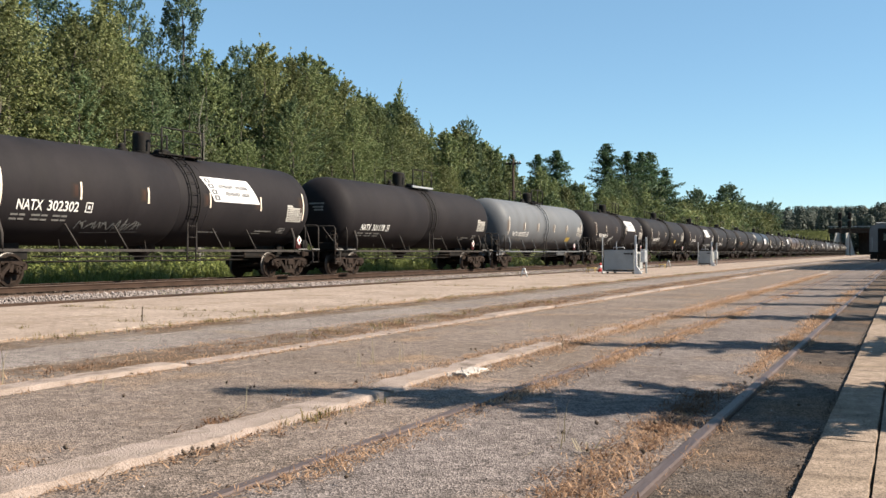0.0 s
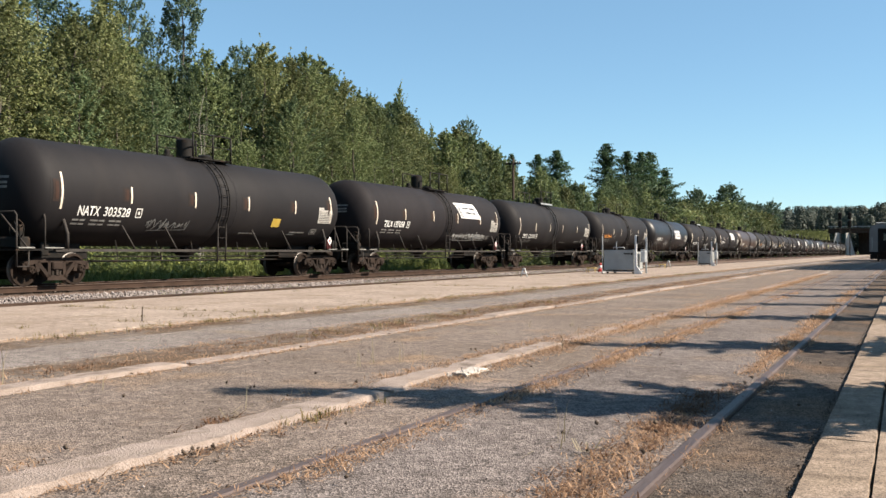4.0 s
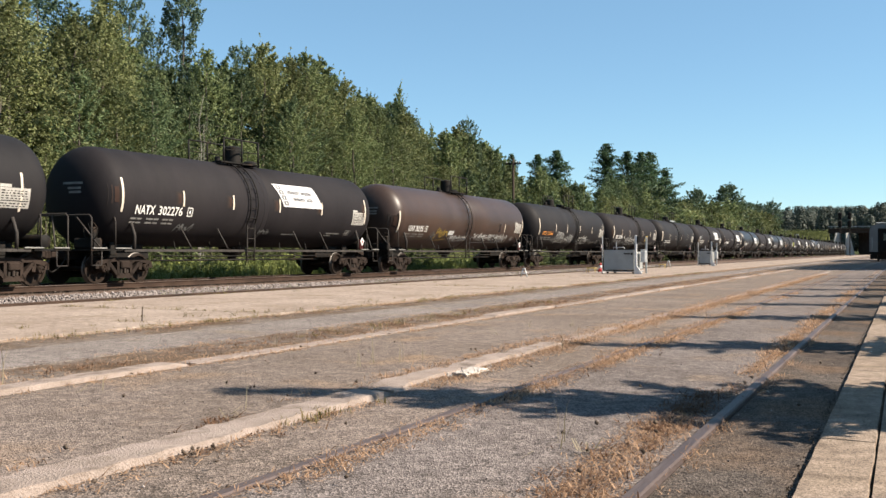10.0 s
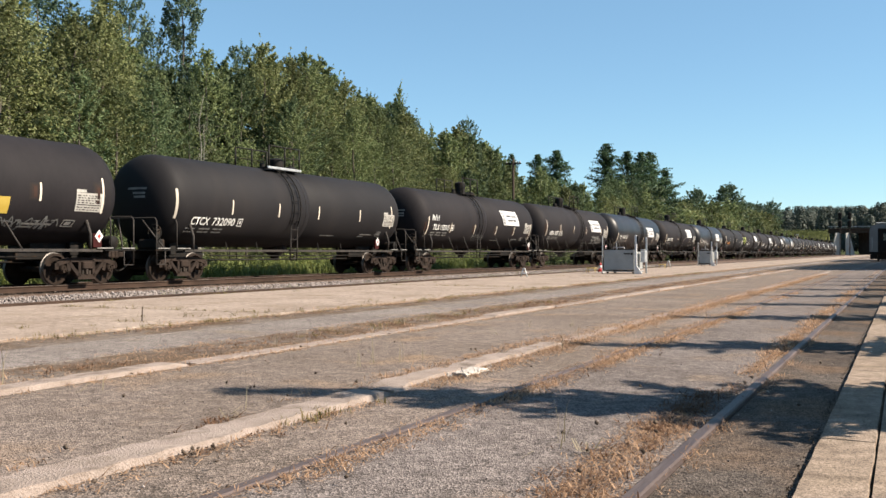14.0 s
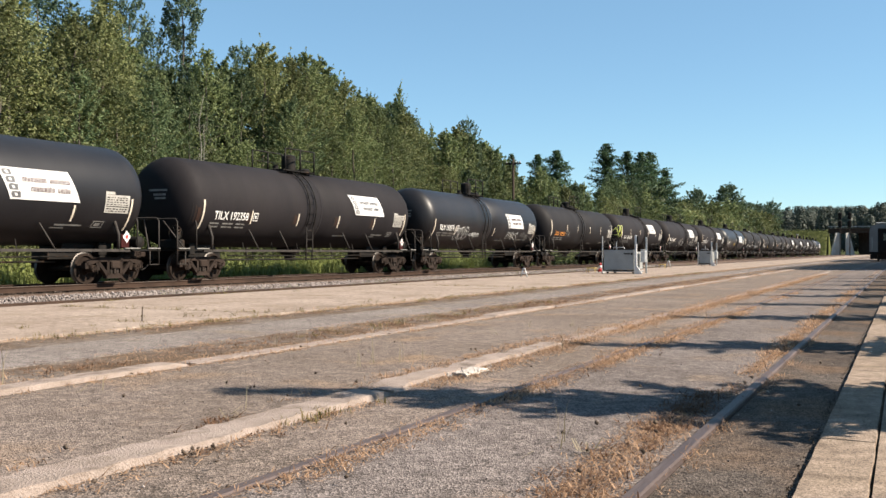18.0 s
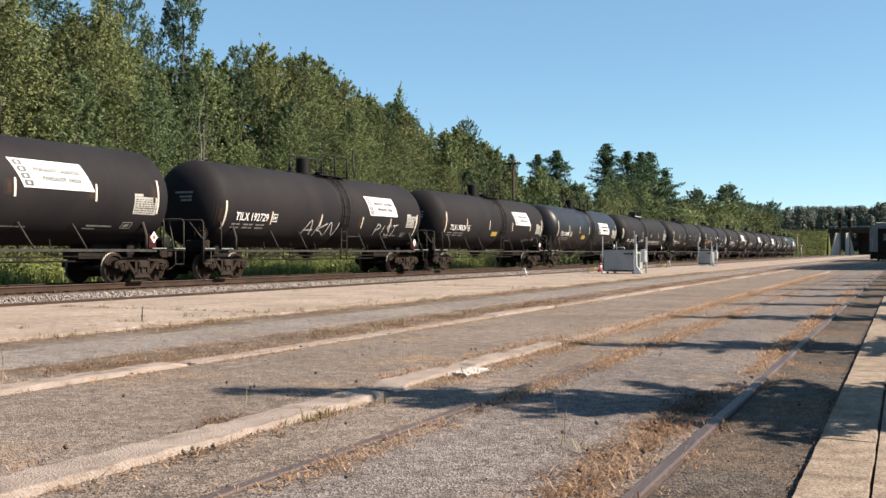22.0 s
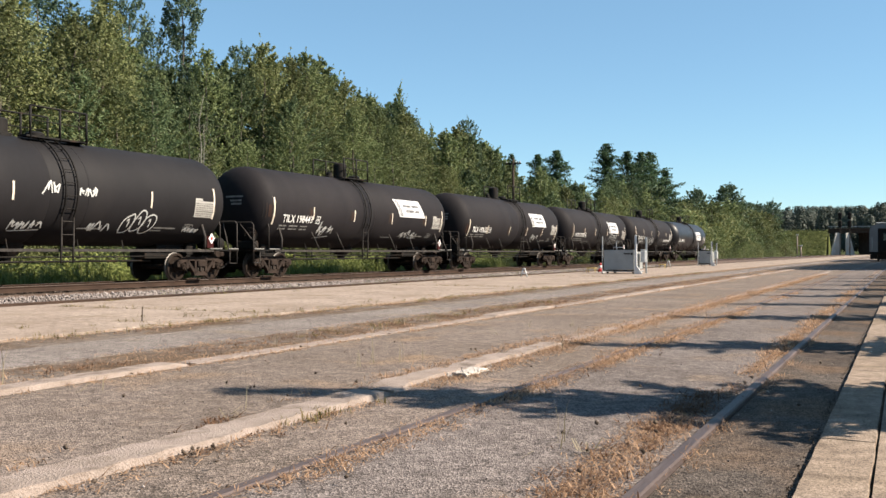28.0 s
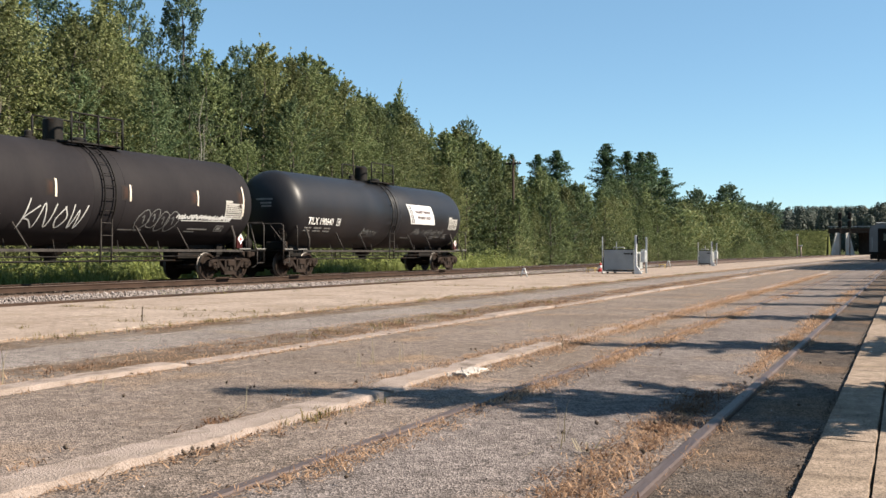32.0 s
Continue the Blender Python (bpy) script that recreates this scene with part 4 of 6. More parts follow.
def roll(end, *facts, **more):
    """Adds a car to the train, the far end of its tank standing at end along the track at the start."""
    car, wheels = tank_car(*facts, len(train), **more)
    y = end - END_OFFSET
    car.matrix_basis = pose(TRACK_X, y, 0)
    train.append((car, wheels, y))


# tags and notices: what, from y, to y, degrees, height, paint
roll(14.7, "NATX 302301", "matte", "high", (-6.38, -4.24, -3.98, -16.5), (1, -6.97, -4.24, -1.5, 1.48, 4.33, 7.1), 0.66, -0.11, (1.72, 2.57, -0.54, 0, 32), [])
roll(32.73, "NATX 302302", "matte", "high", (-6.38, -4.24, -3.98, -16.5), (1, -6.97, -4.24, -1.5, 1.48, 4.33, 7.1), 0.66, -0.11, (1.72, 2.57, -0.54, 0, 32),
     [("*", -4.07, -1.53, -37, 0.5, "d")])
roll(51.01, "NATX 301178", "matte", "plain", (-6.44, -4.38, -4.19, -24), (), 0.39, -0.37, None, [], placard=-0.9)
roll(69.05, "NATX 301525", "white", "high", (-6.49, -4.3, -4.04, -23), (-5, -7.21, -4.6, -2.13, 1.03, 3.7, 6.96), -0.66, -0.17, None,
     [("#", 3.91, 4.76, -33, 0.34, "y"), ("*", -0.1, 0.7, -38, 0.4, "d")], placard=-0.9)
roll(87.13, "TILX 196093", "matte", "high", (-6.39, -4.47, -4.21, -15.3), (3, -7.17, -4.46, -1.42, 1.46, 4.47, 6.9), 0.57, -0.27, (1.92, 2.58, -0.57, 3, 35),
     [("*", -3.57, -2.46, -34, 0.8, "w")])
roll(105.22, "NATX 303528", "grey", "high", (-6.45, -4.4, -4.15, -20), (0, -7.15, -4.45, -1.5, 1.4, 4.35, 6.9), 0.0, -0.2, None,
     [("#", 3.0, 3.5, -24, 0.34, "y"), ("*", -3.6, -1.6, -33, 0.4, "d")])
roll(123.19, "TILX 197058", "matte", "high", (-6.4, -4.45, -4.2, -16), (2, -7.17, -4.46, -1.42, 1.46, 4.47, 6.9), 0.4, -0.27, (1.92, 2.58, -0.57, 3, 35),
     [("*", 1.3, 5.6, -34, 0.5, "w")])
roll(141.16, "CTCX 731938", "grey", "union", (-6.49, -4.3, -4.1, -27.5), (-5, -7.24, -4.47, -1.68, 0.9, 4.15, 6.98), -0.75, 0.25, None, [], placard=-0.9)
roll(159.2, "UTLX 208168", "grey", "union", (-6.63, -4.67, -3.75, -17), (-3, -7.29, -4.14, -1.81, 1.24, 3.71, 6.92), 0.21, -0.9, None, [], orange=True)
roll(177.25, "TILX 190560", "gloss", "plain", (-6.82, -5.04, -4.7, -17), (), -1.0, -0.4, (1.31, 2.48, -0.58, -13, 18.5), [("*", -3.31, -1.91, -34, 0.65, "w")])
roll(195.38, "CITX 220092", "grey", "union", (-6.94, -4.82, -4.59, -28), (-5, -7.62, -4.78, -2.08, 0.99, 3.9, 6.72), -1.03, 0.1, None, [("*", -0.05, 2.0, -36, 0.7, "w"), ("*", 1.6, 2.94, -34, 0.5, "d")], placard=-0.9)
roll(213.27, "NATX 302276", "matte", "high", (-6.85, -4.72, -4.47, -15.4), (0.5, -7.45, -4.73, -2.13, 0.66, 3.57, 7.05), -1.0, -0.16, (0.95, 2.69, -0.49, 0, 33),
     [("*", -4.79, -4.02, -37, 0.35, "d"), ("*", -0.25, 0.4, -39, 0.35, "d")])
roll(232.4, "GLNX 3035", "brown", "low", (-6.63, -5.09, -4.86, -22), (-12, -7.6, 4.4, 7.2), -0.3, 0.0, None,
     [("*", -4.6, -4.1, -35, 0.5, "d"), ("*", -4.03, -2.64, -30, 0.75, "y"), ("#", -2.59, -1.94, -28, 0.24, "w"), ("*", -2.18, -0.04, -38, 0.4, "w"), ("*", 0.58, 5.68, -35, 0.65, "w")])
roll(250.37, "UTLX 208166", "grey", "union", (-6.83, -4.78, -3.92, -17.6), (-2.5, -7.48, -4.32, -1.88, 1.07, 4.0, 6.95), 0.32, -1.22, None,
     [("*", -4.89, -4.0, -35, 0.5, "d"), ("*", -3.9, -2.5, -28, 0.85, "w"), ("*", -2.36, -0.41, -33, 0.75, "w"), ("*", 1.14, 3.24, -30, 0.75, "w"), ("*", 3.41, 4.31, -35, 0.5, "d")], orange=True)
roll(268.24, "DBUX 300000", "matte", "high", (-6.89, -4.87, -4.28, -17.3), (-3, -7.51, -5.11, -2.7, 1.95, 4.75, 7.03), 0.53, -0.43, None,
     [("*", -5.78, -3.49, -39, 0.6, "d"), ("*", -3.8, -0.04, -26.5, 0.7, "w"), ("*", -2.9, -0.9, -38, 0.4, "d"), ("*", 1.4, 5.6, -37, 0.5, "d"), ("#", 2.99, 3.81, -18.5, 0.46, "y")])
roll(286.26, "CTCX 732090", "grey", "union", (-6.89, -4.59, -4.41, -26), (-6, -7.66, -4.88, -2.08, 0.65, 3.9, 6.75), -0.98, -0.12, None, [], placard=-0.9)
roll(304.3, "TILX 192315", "matte", "low", (-6.8, -4.9, -4.6, -17.3), (-18, -7.4, -4.7, -1.6, 1.5, 4.3, 7.05), -1.0, -0.3, (2.55, 2.52, -0.42, -5, 27),
     [("*", -7.0, -6.2, 0, 0.4, "w"), ("*", -1.6, 0.0, -34, 0.4, "d")])
roll(321.78, "NATX 303716", "matte", "high", (-6.6, -4.5, -4.25, -16), (-5, -7.3, -4.5, -1.5, 1.5, 5.3, 7.06), 0.4, -0.3, (2.72, 2.52, -0.44, -7, 25), [("SEEKO", 3.13, 5.68, -32, 0.6, "w")])
roll(339.63, "TILX 190467", "gloss", "low", (-6.81, -4.95, -4.67, -17), (-24, -7.43, -4.63, -1.7, 1.29, 4.88, 7.1), 0.48, -0.58, (2.68, 2.4, -0.42, -12, 19.5), [])
roll(357.5, "TILX 192358", "matte", "low", (-6.76, -4.86, -4.56, -17.2), (-18, -7.38, -4.69, -1.72, 1.26, 4.25, 7.08), -0.87, -0.2, (2.57, 2.52, -0.4, -5, 27), [])
roll(375.29, "TILX 190574", "gloss", "low", (-6.76, -4.98, -4.68, -17.3), (-22, -7.36, -4.8, 0.47, 7.08), -0.95, -0.23, (2.66, 2.48, -0.41, -11, 19.5),
     [("*", -4.63, -3.11, -29, 0.8, "w"), ("*", -2.78, -1.54, -29, 0.42, "w"), ("DMKS", 2.63, 4.4, -29, 0.42, "w"), ("*", 4.87, 6.02, -27, 0.55, "d")])
roll(393.25, "UTLX 209245", "grey", "union", (-6.7, -4.59, -3.89, -17), (-3, -7.46, -4.29, -1.81, 1.2, 3.95, 6.98), -0.75, 0.05, None, [], orange=True)
roll(411.08, "NATX 302161", "matte", "high", (-6.68, -4.61, -4.33, -17), (0, -7.42, -4.66, -1.38, 1.6, 4.46, 7.05), 0.43, -0.4, (1.92, 2.51, -0.43, 0.5, 30.5), [("*", -8.0, -7.45, 5, 1.15, "l")])
roll(429.07, "TILX 192729", "matte", "low", (-6.89, -4.96, -4.65, -17), (-17, -7.48, -4.77, -1.38, 1.9, 4.44, 7.03), 0.45, -0.42, (2.55, 2.54, -0.38, -4, 27.5),
     [("AKN", -2.5, 0.1, -30, 0.6, "w"), ("PIST", 3.18, 5.2, -28, 0.5, "w")])
roll(446.91, "TILX 198524", "matte", "high", (-6.87, -4.89, -4.6, -16), (-7, -7.42, -4.81, -1.64, 1.89, 4.94, 7.03), 0.41, -0.6, (2.42, 2.53, -0.4, -3, 27), [("#", -1.11, -0.3, -26, 0.26, "y")])
roll(464.76, "TILX 190496", "gloss", "high", (-6.73, -4.87, -4.58, -16.5), (-4, -7.36, -4.99, -2.55, -0.27, 2.3, 5.1, 7.1), 0.5, -0.3, (2.61, 2.55, -0.43, -12, 19.5), [("#", -1.86, -1.06, -24, 0.28, "y")])
roll(483.18, "CTCX 731978", "grey", "union", (-7.18, -4.86, -4.6, -28), (-6, -7.85, -5.39, -2.22, 0.9, 3.9, 6.7), -1.46, -0.07, None,
     [("*", -4.47, -2.73, -31, 0.65, "w"), ("*", -2.49, -1.55, -25, 0.35, "w"), ("*", -0.6, 5.0, -31, 0.5, "w")], placard=-0.9)
roll(501.37, "TLEX 1181", "grey", "union", (-6.75, -5.0, -4.5, -26), (-3, -7.4, -4.65, -1.75, 0.75, 4.05, 6.9), -1.1, -0.1, None, [("#", -1.2, -0.7, -31, 0.32, "y")])
roll(519.3, "UTLX 208190", "grey", "union", (-6.7, -4.65, -3.9, -17), (-3.5, -7.4, -4.3, -1.27, 3.95, 6.98), 0.68, -0.5, None,
     [("*", -0.2, 0.34, 2, 0.4, "w"), ("*", 1.01, 1.7, 0, 0.45, "w"), ("*", -1.15, -0.02, -39, 0.4, "w"), ("*", 1.59, 2.49, -39, 0.45, "w"), ("*", 2.93, 4.3, -32, 0.85, "w"), ("*", 5.75, 6.5, -40, 0.3, "w")], orange=True)
roll(537.27, "TILX 198443", "matte", "high", (-6.83, -4.79, -4.51, -16.5), (-7, -7.45, -4.79, -1.6, 1.77, 5.2, 7.05), -0.55, -0.3, (2.52, 2.58, -0.47, -3, 28),
     [("*", -4.3, -3.15, -32, 0.7, "w"), ("*", 2.94, 4.6, -36, 0.55, "w")])
roll(555.3, "TILX 192632", "matte", "low", (-6.93, -4.88, -4.59, -17.7), (-17, -7.41, -4.81, -1.45, 1.45, 4.3, 7.0), 0.7, -0.4, (2.35, 2.54, -0.43, -4, 27), [("*", 2.48, 3.77, -31, 0.65, "w")])
roll(573.18, "NATX 303752", "matte", "high", (-6.46, -4.37, -4.13, -17.3), (-7.5, -7.04, -4.35, -1.58, 1.68, 5.0, 6.92), -0.75, -0.17, (2.22, 2.66, -0.45, -7.5, 24.5),
     [("*", -4.62, -2.75, -39, 0.45, "d"), ("*", 0.0, 2.2, -32, 0.6, "d"), ("*", 2.58, 4.4, -26, 1.0, "w"), ("*", 4.2, 6.63, -33, 0.45, "d")])
roll(591.17, "TILX 199115", "matte", "high", (-6.31, -4.52, -4.21, -15.5), (2.5, -7.22, -4.45, -1.45, 1.42, 4.54, 7.0), 0.55, -0.1, None,
     [("SWAG", -6.2, -4.0, -28, 0.55, "w"), ("*", -3.9, -3.2, -32, 0.4, "d"), ("KNOW", -2.47, -0.24, -28, 0.75, "w"), ("*", 1.93, 3.7, -28, 0.8, "d"), ("*", 3.62, 6.4, -21.5, 0.22, "w")])
roll(609.42, "TILX 190640", "gloss", "plain", (-6.95, -5.1, -4.8, -18), (), 0.0, -0.3, (1.83, 2.6, -0.45, -14, 20.5), [("*", -2.6, -1.2, -33, 0.4, "d"), ("*", 2.2, 5.6, -30, 0.55, "d")])


# ---- trees ----
def leaves(centres, normals, size, rng, mat, name, aspect=0.62, loose=0.4):
    """One small pointed leaf at each centre."""
    n = len(centres)
    d = rng.normal(size=(n, 3))
    nn = normals + rng.normal(size=(n, 3)) * loose
    nn /= np.linalg.norm(nn, axis=1)[:, None] + 1e-9
    d -= nn * (d * nn).sum(1)[:, None]
    d /= np.linalg.norm(d, axis=1)[:, None] + 1e-9
    e = np.cross(nn, d)
    s = size * rng.uniform(0.6, 1.3, n)[:, None]
    v = np.stack((centres + d * s, centres - d * s * 0.7 + e * s * aspect, centres - d * s * 0.7 - e * s * aspect), 1).reshape(-1, 3)
    return raw_mesh(name, v, np.arange(n * 3).reshape(-1, 3), mat)


def crown_points(rng, height, base, radius, n_spray, per, length, shape="oval", thin=0.2):
    """Leaf places along upswept leafy shoots inside an uneven, pointed envelope with gaps."""
    cs, ns = [], []
    lobes = [(rng.uniform(0, 6.28), rng.uniform(0.08, 0.22), int(rng.integers(1, 4))) for _ in range(3)]
    boughs = [(rng.uniform(0, 6.28), rng.uniform(0.05, 0.97), rng.uniform(0.3, 1.0)) for _ in range(44)]
    for i in range(n_spray):
        s = rng.uniform(0, 1) ** 0.85
        ang = rng.uniform(0, 2 * math.pi)
        if shape == "open":       # shoots gathered round the ends of a few long boughs
            ang, s, far = boughs[int(rng.integers(len(boughs)))]
            ang, s, far = ang + rng.normal(0, 0.32), min(0.99, max(0.02, s + rng.normal(0, 0.03))), far * rng.uniform(0.55, 1.1)
            prof = min(1, (1.04 - s) * 5) * (0.5 + 0.5 * s) * far
        elif shape == "oval":
            prof = min(1, (s + 0.25) / 0.45) ** 0.6 * (1 - s ** 2.3) ** 0.62 * math.sqrt(rng.uniform(0.15, 1))
        elif shape == "round":
            prof = math.sqrt(max(0.02, 1 - (1.7 * s - 0.75) ** 2)) * math.sqrt(rng.uniform(0.15, 1))
        else:
            prof = (1 - s) ** 0.8 * math.sqrt(rng.uniform(0.1, 1))
        wob = 1 + sum(a * math.sin(k * ang + p + s * 5) for p, a, k in lobes)
        rad = radius * prof * wob
        ln = length * rng.uniform(0.55, 1.35) * (1 - 0.35 * s)
        rise = 0.4 + 0.9 * s + rng.normal(0, 0.35)
        way = np.array((math.cos(ang), math.sin(ang), rise)) + rng.normal(0, 0.18, 3)
        way /= np.linalg.norm(way)
        root = np.array((math.cos(ang) * rad, math.sin(ang) * rad, base + (height - base - 0.6 * ln) * s)) - way * ln * 0.5
        if i < 5:                 # leading shoots that stand out at the top
            way = np.array((rng.normal(0, 0.2), rng.normal(0, 0.2), 1.0))
            root, ln = np.array((rng.normal(0, 0.05) * radius, rng.normal(0, 0.05) * radius, height - ln * (0.9 + 0.35 * i))), ln * 1.15
        u = rng.uniform(0, 1, per) ** 0.8
        q = rng.normal(size=(per, 3))
        q /= np.linalg.norm(q, axis=1)[:, None]
        p = root + way * (u * ln)[:, None] + q * (ln * thin * (1.15 - u) * rng.uniform(0.3, 1.2, per))[:, None]
        cs.append(p)
        ns.append(q + np.array((math.cos(ang), math.sin(ang), 0.35)) * 0.45)
    return np.concatenate(cs), np.concatenate(ns)


def trunk_mesh(rng, height, r, limbs, mat, lean=0.3, reach=1.8, start=0.2, top=0.92):
    bm = bmesh.new()
    n = 7
    wob = [(rng.uniform(-lean, lean) * 0.4 * k / n, rng.uniform(-lean, lean) * 0.4 * k / n) for k in range(n + 1)]
    spine = [Vector((wob[k][0], wob[k][1], height * top * k / n)) for k in range(n + 1)]
    add_tube(bm, [spine[0] - Vector((0, 0, 0.4))] + spine, r, 7, r_end=r * 0.15)
    for _ in range(limbs):
        s = rng.uniform(start, 0.9)
        k = min(n - 1, int(s * n))
        p = spine[k].lerp(spine[k + 1], s * n - k)
        a = rng.uniform(0, 6.28)
        ln = reach * (1.15 - s) * rng.uniform(0.6, 1.2)
        q = p + Vector((math.cos(a) * ln, math.sin(a) * ln, ln * rng.uniform(0.3, 0.9)))
        m = p.lerp(q, 0.5) + Vector((0, 0, 0.12 * ln))
        add_tube(bm, [p, m, q], r * 0.35 * (1.1 - s), 5, r_end=r * 0.06)
    return mesh_from("trunk", bm, mat)


TREE_KINDS = {}


def tree_kind(key, height, base, radius, sprays, per, length, leaf, mat, shape, seed, limbs=10, r=0.12, bark=None, thin=0.2):
    rng = np.random.default_rng(seed)
    c, nrm = crown_points(rng, height, base, radius, sprays, per, length, shape, thin)
    TREE_KINDS[key] = (trunk_mesh(rng, height, r, limbs, bark or M_BARK, reach=radius), leaves(c, nrm, leaf, rng, mat, "crown", 0.5, 0.55), height)


for k in range(6):
    tree_kind("near%d" % k, 10, 0.4, 1.75 + 0.25 * (k % 3), 530, 28, 0.95, 0.062, (M_LEAF, M_LEAF_WARM, M_LEAF, M_LEAF_WARM, M_LEAF_DEEP, M_LEAF)[k], "oval", 20 + k)
for k in range(4):
    tree_kind("mid%d" % k, 10, 0.4, 2.0 + 0.25 * (k % 3), 290, 19, 1.05, 0.12, (M_LEAF, M_LEAF_WARM, M_LEAF_DEEP, M_LEAF)[k], "oval", 30 + k)
for k in range(3):
    tree_kind("far%d" % k, 10, 0.4, 2.4, 200, 14, 1.4, 0.215, (M_LEAF, M_LEAF_DEEP, M_LEAF_WARM)[k], "round", 40 + k, limbs=5, thin=0.3)
for k in range(2):
    tree_kind("deep%d" % k, 18, 2, 3.6, 260, 24, 2.2, 0.26, M_LEAF_DARK, "round", 50 + k, limbs=8, r=0.22, thin=0.35)
for k in range(2):
    tree_kind("farcone%d" % k, 10, 0.3, 2.4, 200, 14, 1.4, 0.215, (M_LEAF, M_LEAF_WARM)[k], "cone", 45 + k, limbs=5, thin=0.3)
for k in range(2):
    tree_kind("dark%d" % k, 15, 2.5, 2.7, 430, 26, 1.2, 0.1, M_LEAF_DARK, "round", 60 + k, limbs=14, r=0.2, thin=0.3)
for k in range(2):
    tree_kind("poplar%d" % k, 18, 4, 2.6, 860, 26, 0.85, 0.1, M_LEAF_DARK, "open", 63 + k, limbs=26, r=0.22, thin=0.42)
for k in range(2):
    tree_kind("spire%d" % k, 14, 1.5, 1.5, 260, 26, 1.5, 0.085, M_LEAF, "cone", 70 + k, thin=0.12)
for k in range(3):
    tree_kind("bush%d" % k, 3.2, 0.0, 1.6, 110, 22, 0.9, 0.08, (M_LEAF, M_LEAF_WARM, M_LEAF)[k], "oval", 80 + k, limbs=6, r=0.05, thin=0.3)


def platform_tree_kind(key, seed, whorls, thick, taper=0.8):
    """A slim young conifer: flat whorls of boughs on a straight stem, dense below and thin towards the tip."""
    rng = np.random.default_rng(seed)
    cs, ns = [], []
    bm = bmesh.new()
    add_tube(bm, [(0, 0, -0.1), (0.02, 0.01, 2.5), (0, 0, 4.95)], 0.06, 8, r_end=0.012)
    for k in range(whorls):
        s = k / (whorls - 1)
        z = 0.9 + 4.0 * s
        reach = 1.2 * (1 - s) ** taper + 0.12
        for _ in range(6 if s < 0.45 else 4):
            a = rng.uniform(0, 6.28)
            ln = reach * rng.uniform(0.6, 1.15)
            tip = np.array((math.cos(a) * ln, math.sin(a) * ln, z + ln * rng.uniform(0.0, 0.3)))
            root = np.array((0, 0, z))
            add_tube(bm, [root, tip], 0.014, 4, r_end=0.004)
            m = int((60 + 260 * ln) * thick * (1.4 - 1.0 * s))
            u = rng.uniform(0.1, 1.05, m)[:, None]
            cs.append(root + (tip - root) * u + rng.normal(size=(m, 3)) * np.array((0.09, 0.09, 0.035)) * (1.25 - 0.8 * u))
            ns.append(np.tile((0.0, 0.0, 1.0), (m, 1)))
    TREE_KINDS[key] = (mesh_from("trunk", bm, M_BARK), leaves(np.concatenate(cs), np.concatenate(ns), 0.068, rng, M_LEAF_DARK, "crown", 0.4, 0.9), 5)


platform_tree_kind("young0", 95, 15, 0.5)
platform_tree_kind("young1", 96, 16, 0.5)
platform_tree_kind("young2", 98, 22, 0.46, 1.1)


def pine_kind(key, height, seed):
    """A white pine: a dense dark crown of upswept, tapering needle boughs."""
    rng = np.random.default_rng(seed)
    cs, ns = [], []
    bm = bmesh.new()
    add_tube(bm, [(0, 0, -0.4), (0.1, 0.05, height * 0.5), (0, 0, height * 0.98)], 0.32, 8, r_end=0.04)
    z = height * 0.32
    while z < height * 0.985:
        s = (z - height * 0.32) / (height * 0.68)
        reach = height * min(0.19, 0.012 + 0.4 * (1 - s)) * (0.85 + 0.15 * math.sin(14 * s + seed))
        for _ in range(rng.integers(5, 8)):
            a = rng.uniform(0, 6.28)
            ln = reach * rng.uniform(0.4, 1.2)
            tip = np.array((math.cos(a) * ln, math.sin(a) * ln, z + ln * rng.uniform(0.25, 0.6)))
            root = np.array((0, 0, z))
            add_tube(bm, [root, tip], 0.05, 3, r_end=0.015)
            m = int(16 + 20 * ln)
            u = rng.uniform(0.12, 1.04, m)[:, None]
            p = root + (tip - root) * u + rng.normal(size=(m, 3)) * np.array((0.3, 0.3, 0.2)) * (0.25 + 0.95 * (1.08 - u)) * (1 + 0.2 * ln)
            cs.append(p)
            ns.append(np.tile((math.cos(a) * 0.5, math.sin(a) * 0.5, 0.8), (m, 1)))
        z += height * rng.uniform(0.02, 0.034)
    TREE_KINDS[key] = (mesh_from("trunk", bm, M_BARK), leaves(np.concatenate(cs), np.concatenate(ns), 0.23, rng, M_NEEDLE, "crown", 0.45), height)


pine_kind("pine0", 20, 91)
pine_kind("pine1", 20, 92)
LABELS = {"near": ("leafy green lineside tree reaching to the ground", "tree"), "far": ("green broadleaf tree, in the lineside belt and as unseen shade caster", "tree"), "farcone": ("cone-shaped yellow-green tree at the belt's edge", "tree"), "mid": ("leafy green tree in the lineside belt", "tree"),
          "poplar": ("tall open poplar with bare lower trunk above the belt", "tree"), "dark": ("rounded dark blue-green tree behind the belt", "tree"), "deep": ("tall dark green broadleaf tree behind the belt", "tree"), "spire": ("slender pointed tree above the belt", "tree"),
          "young": ("slim young tree planted on the near platform", "tree"), "bush": ("leafy green bush at the wood's edge", "bush"), "pine": ("tall white pine with upswept dark boughs", "pine tree")}


def plant(key, x, y, height, turn, z=-0.45, wide=1.0):
    trunk, crown, h0 = TREE_KINDS[key]
    base = key.rstrip("0123456789")
    label, cat = LABELS[base]
    name = {"bush": "bush", "pine": "pine_tree"}.get(base, "tree")
    ob = thing(name, label, cat, group="lineside wood")
    s = height / h0
    ob.matrix_basis = Matrix.LocRotScale((x, y, z), Euler((0, 0, turn)), (s * wide, s * wide, s))
    part("trunk", trunk, None, ob)
    part("crown", crown, None, ob)
    return ob


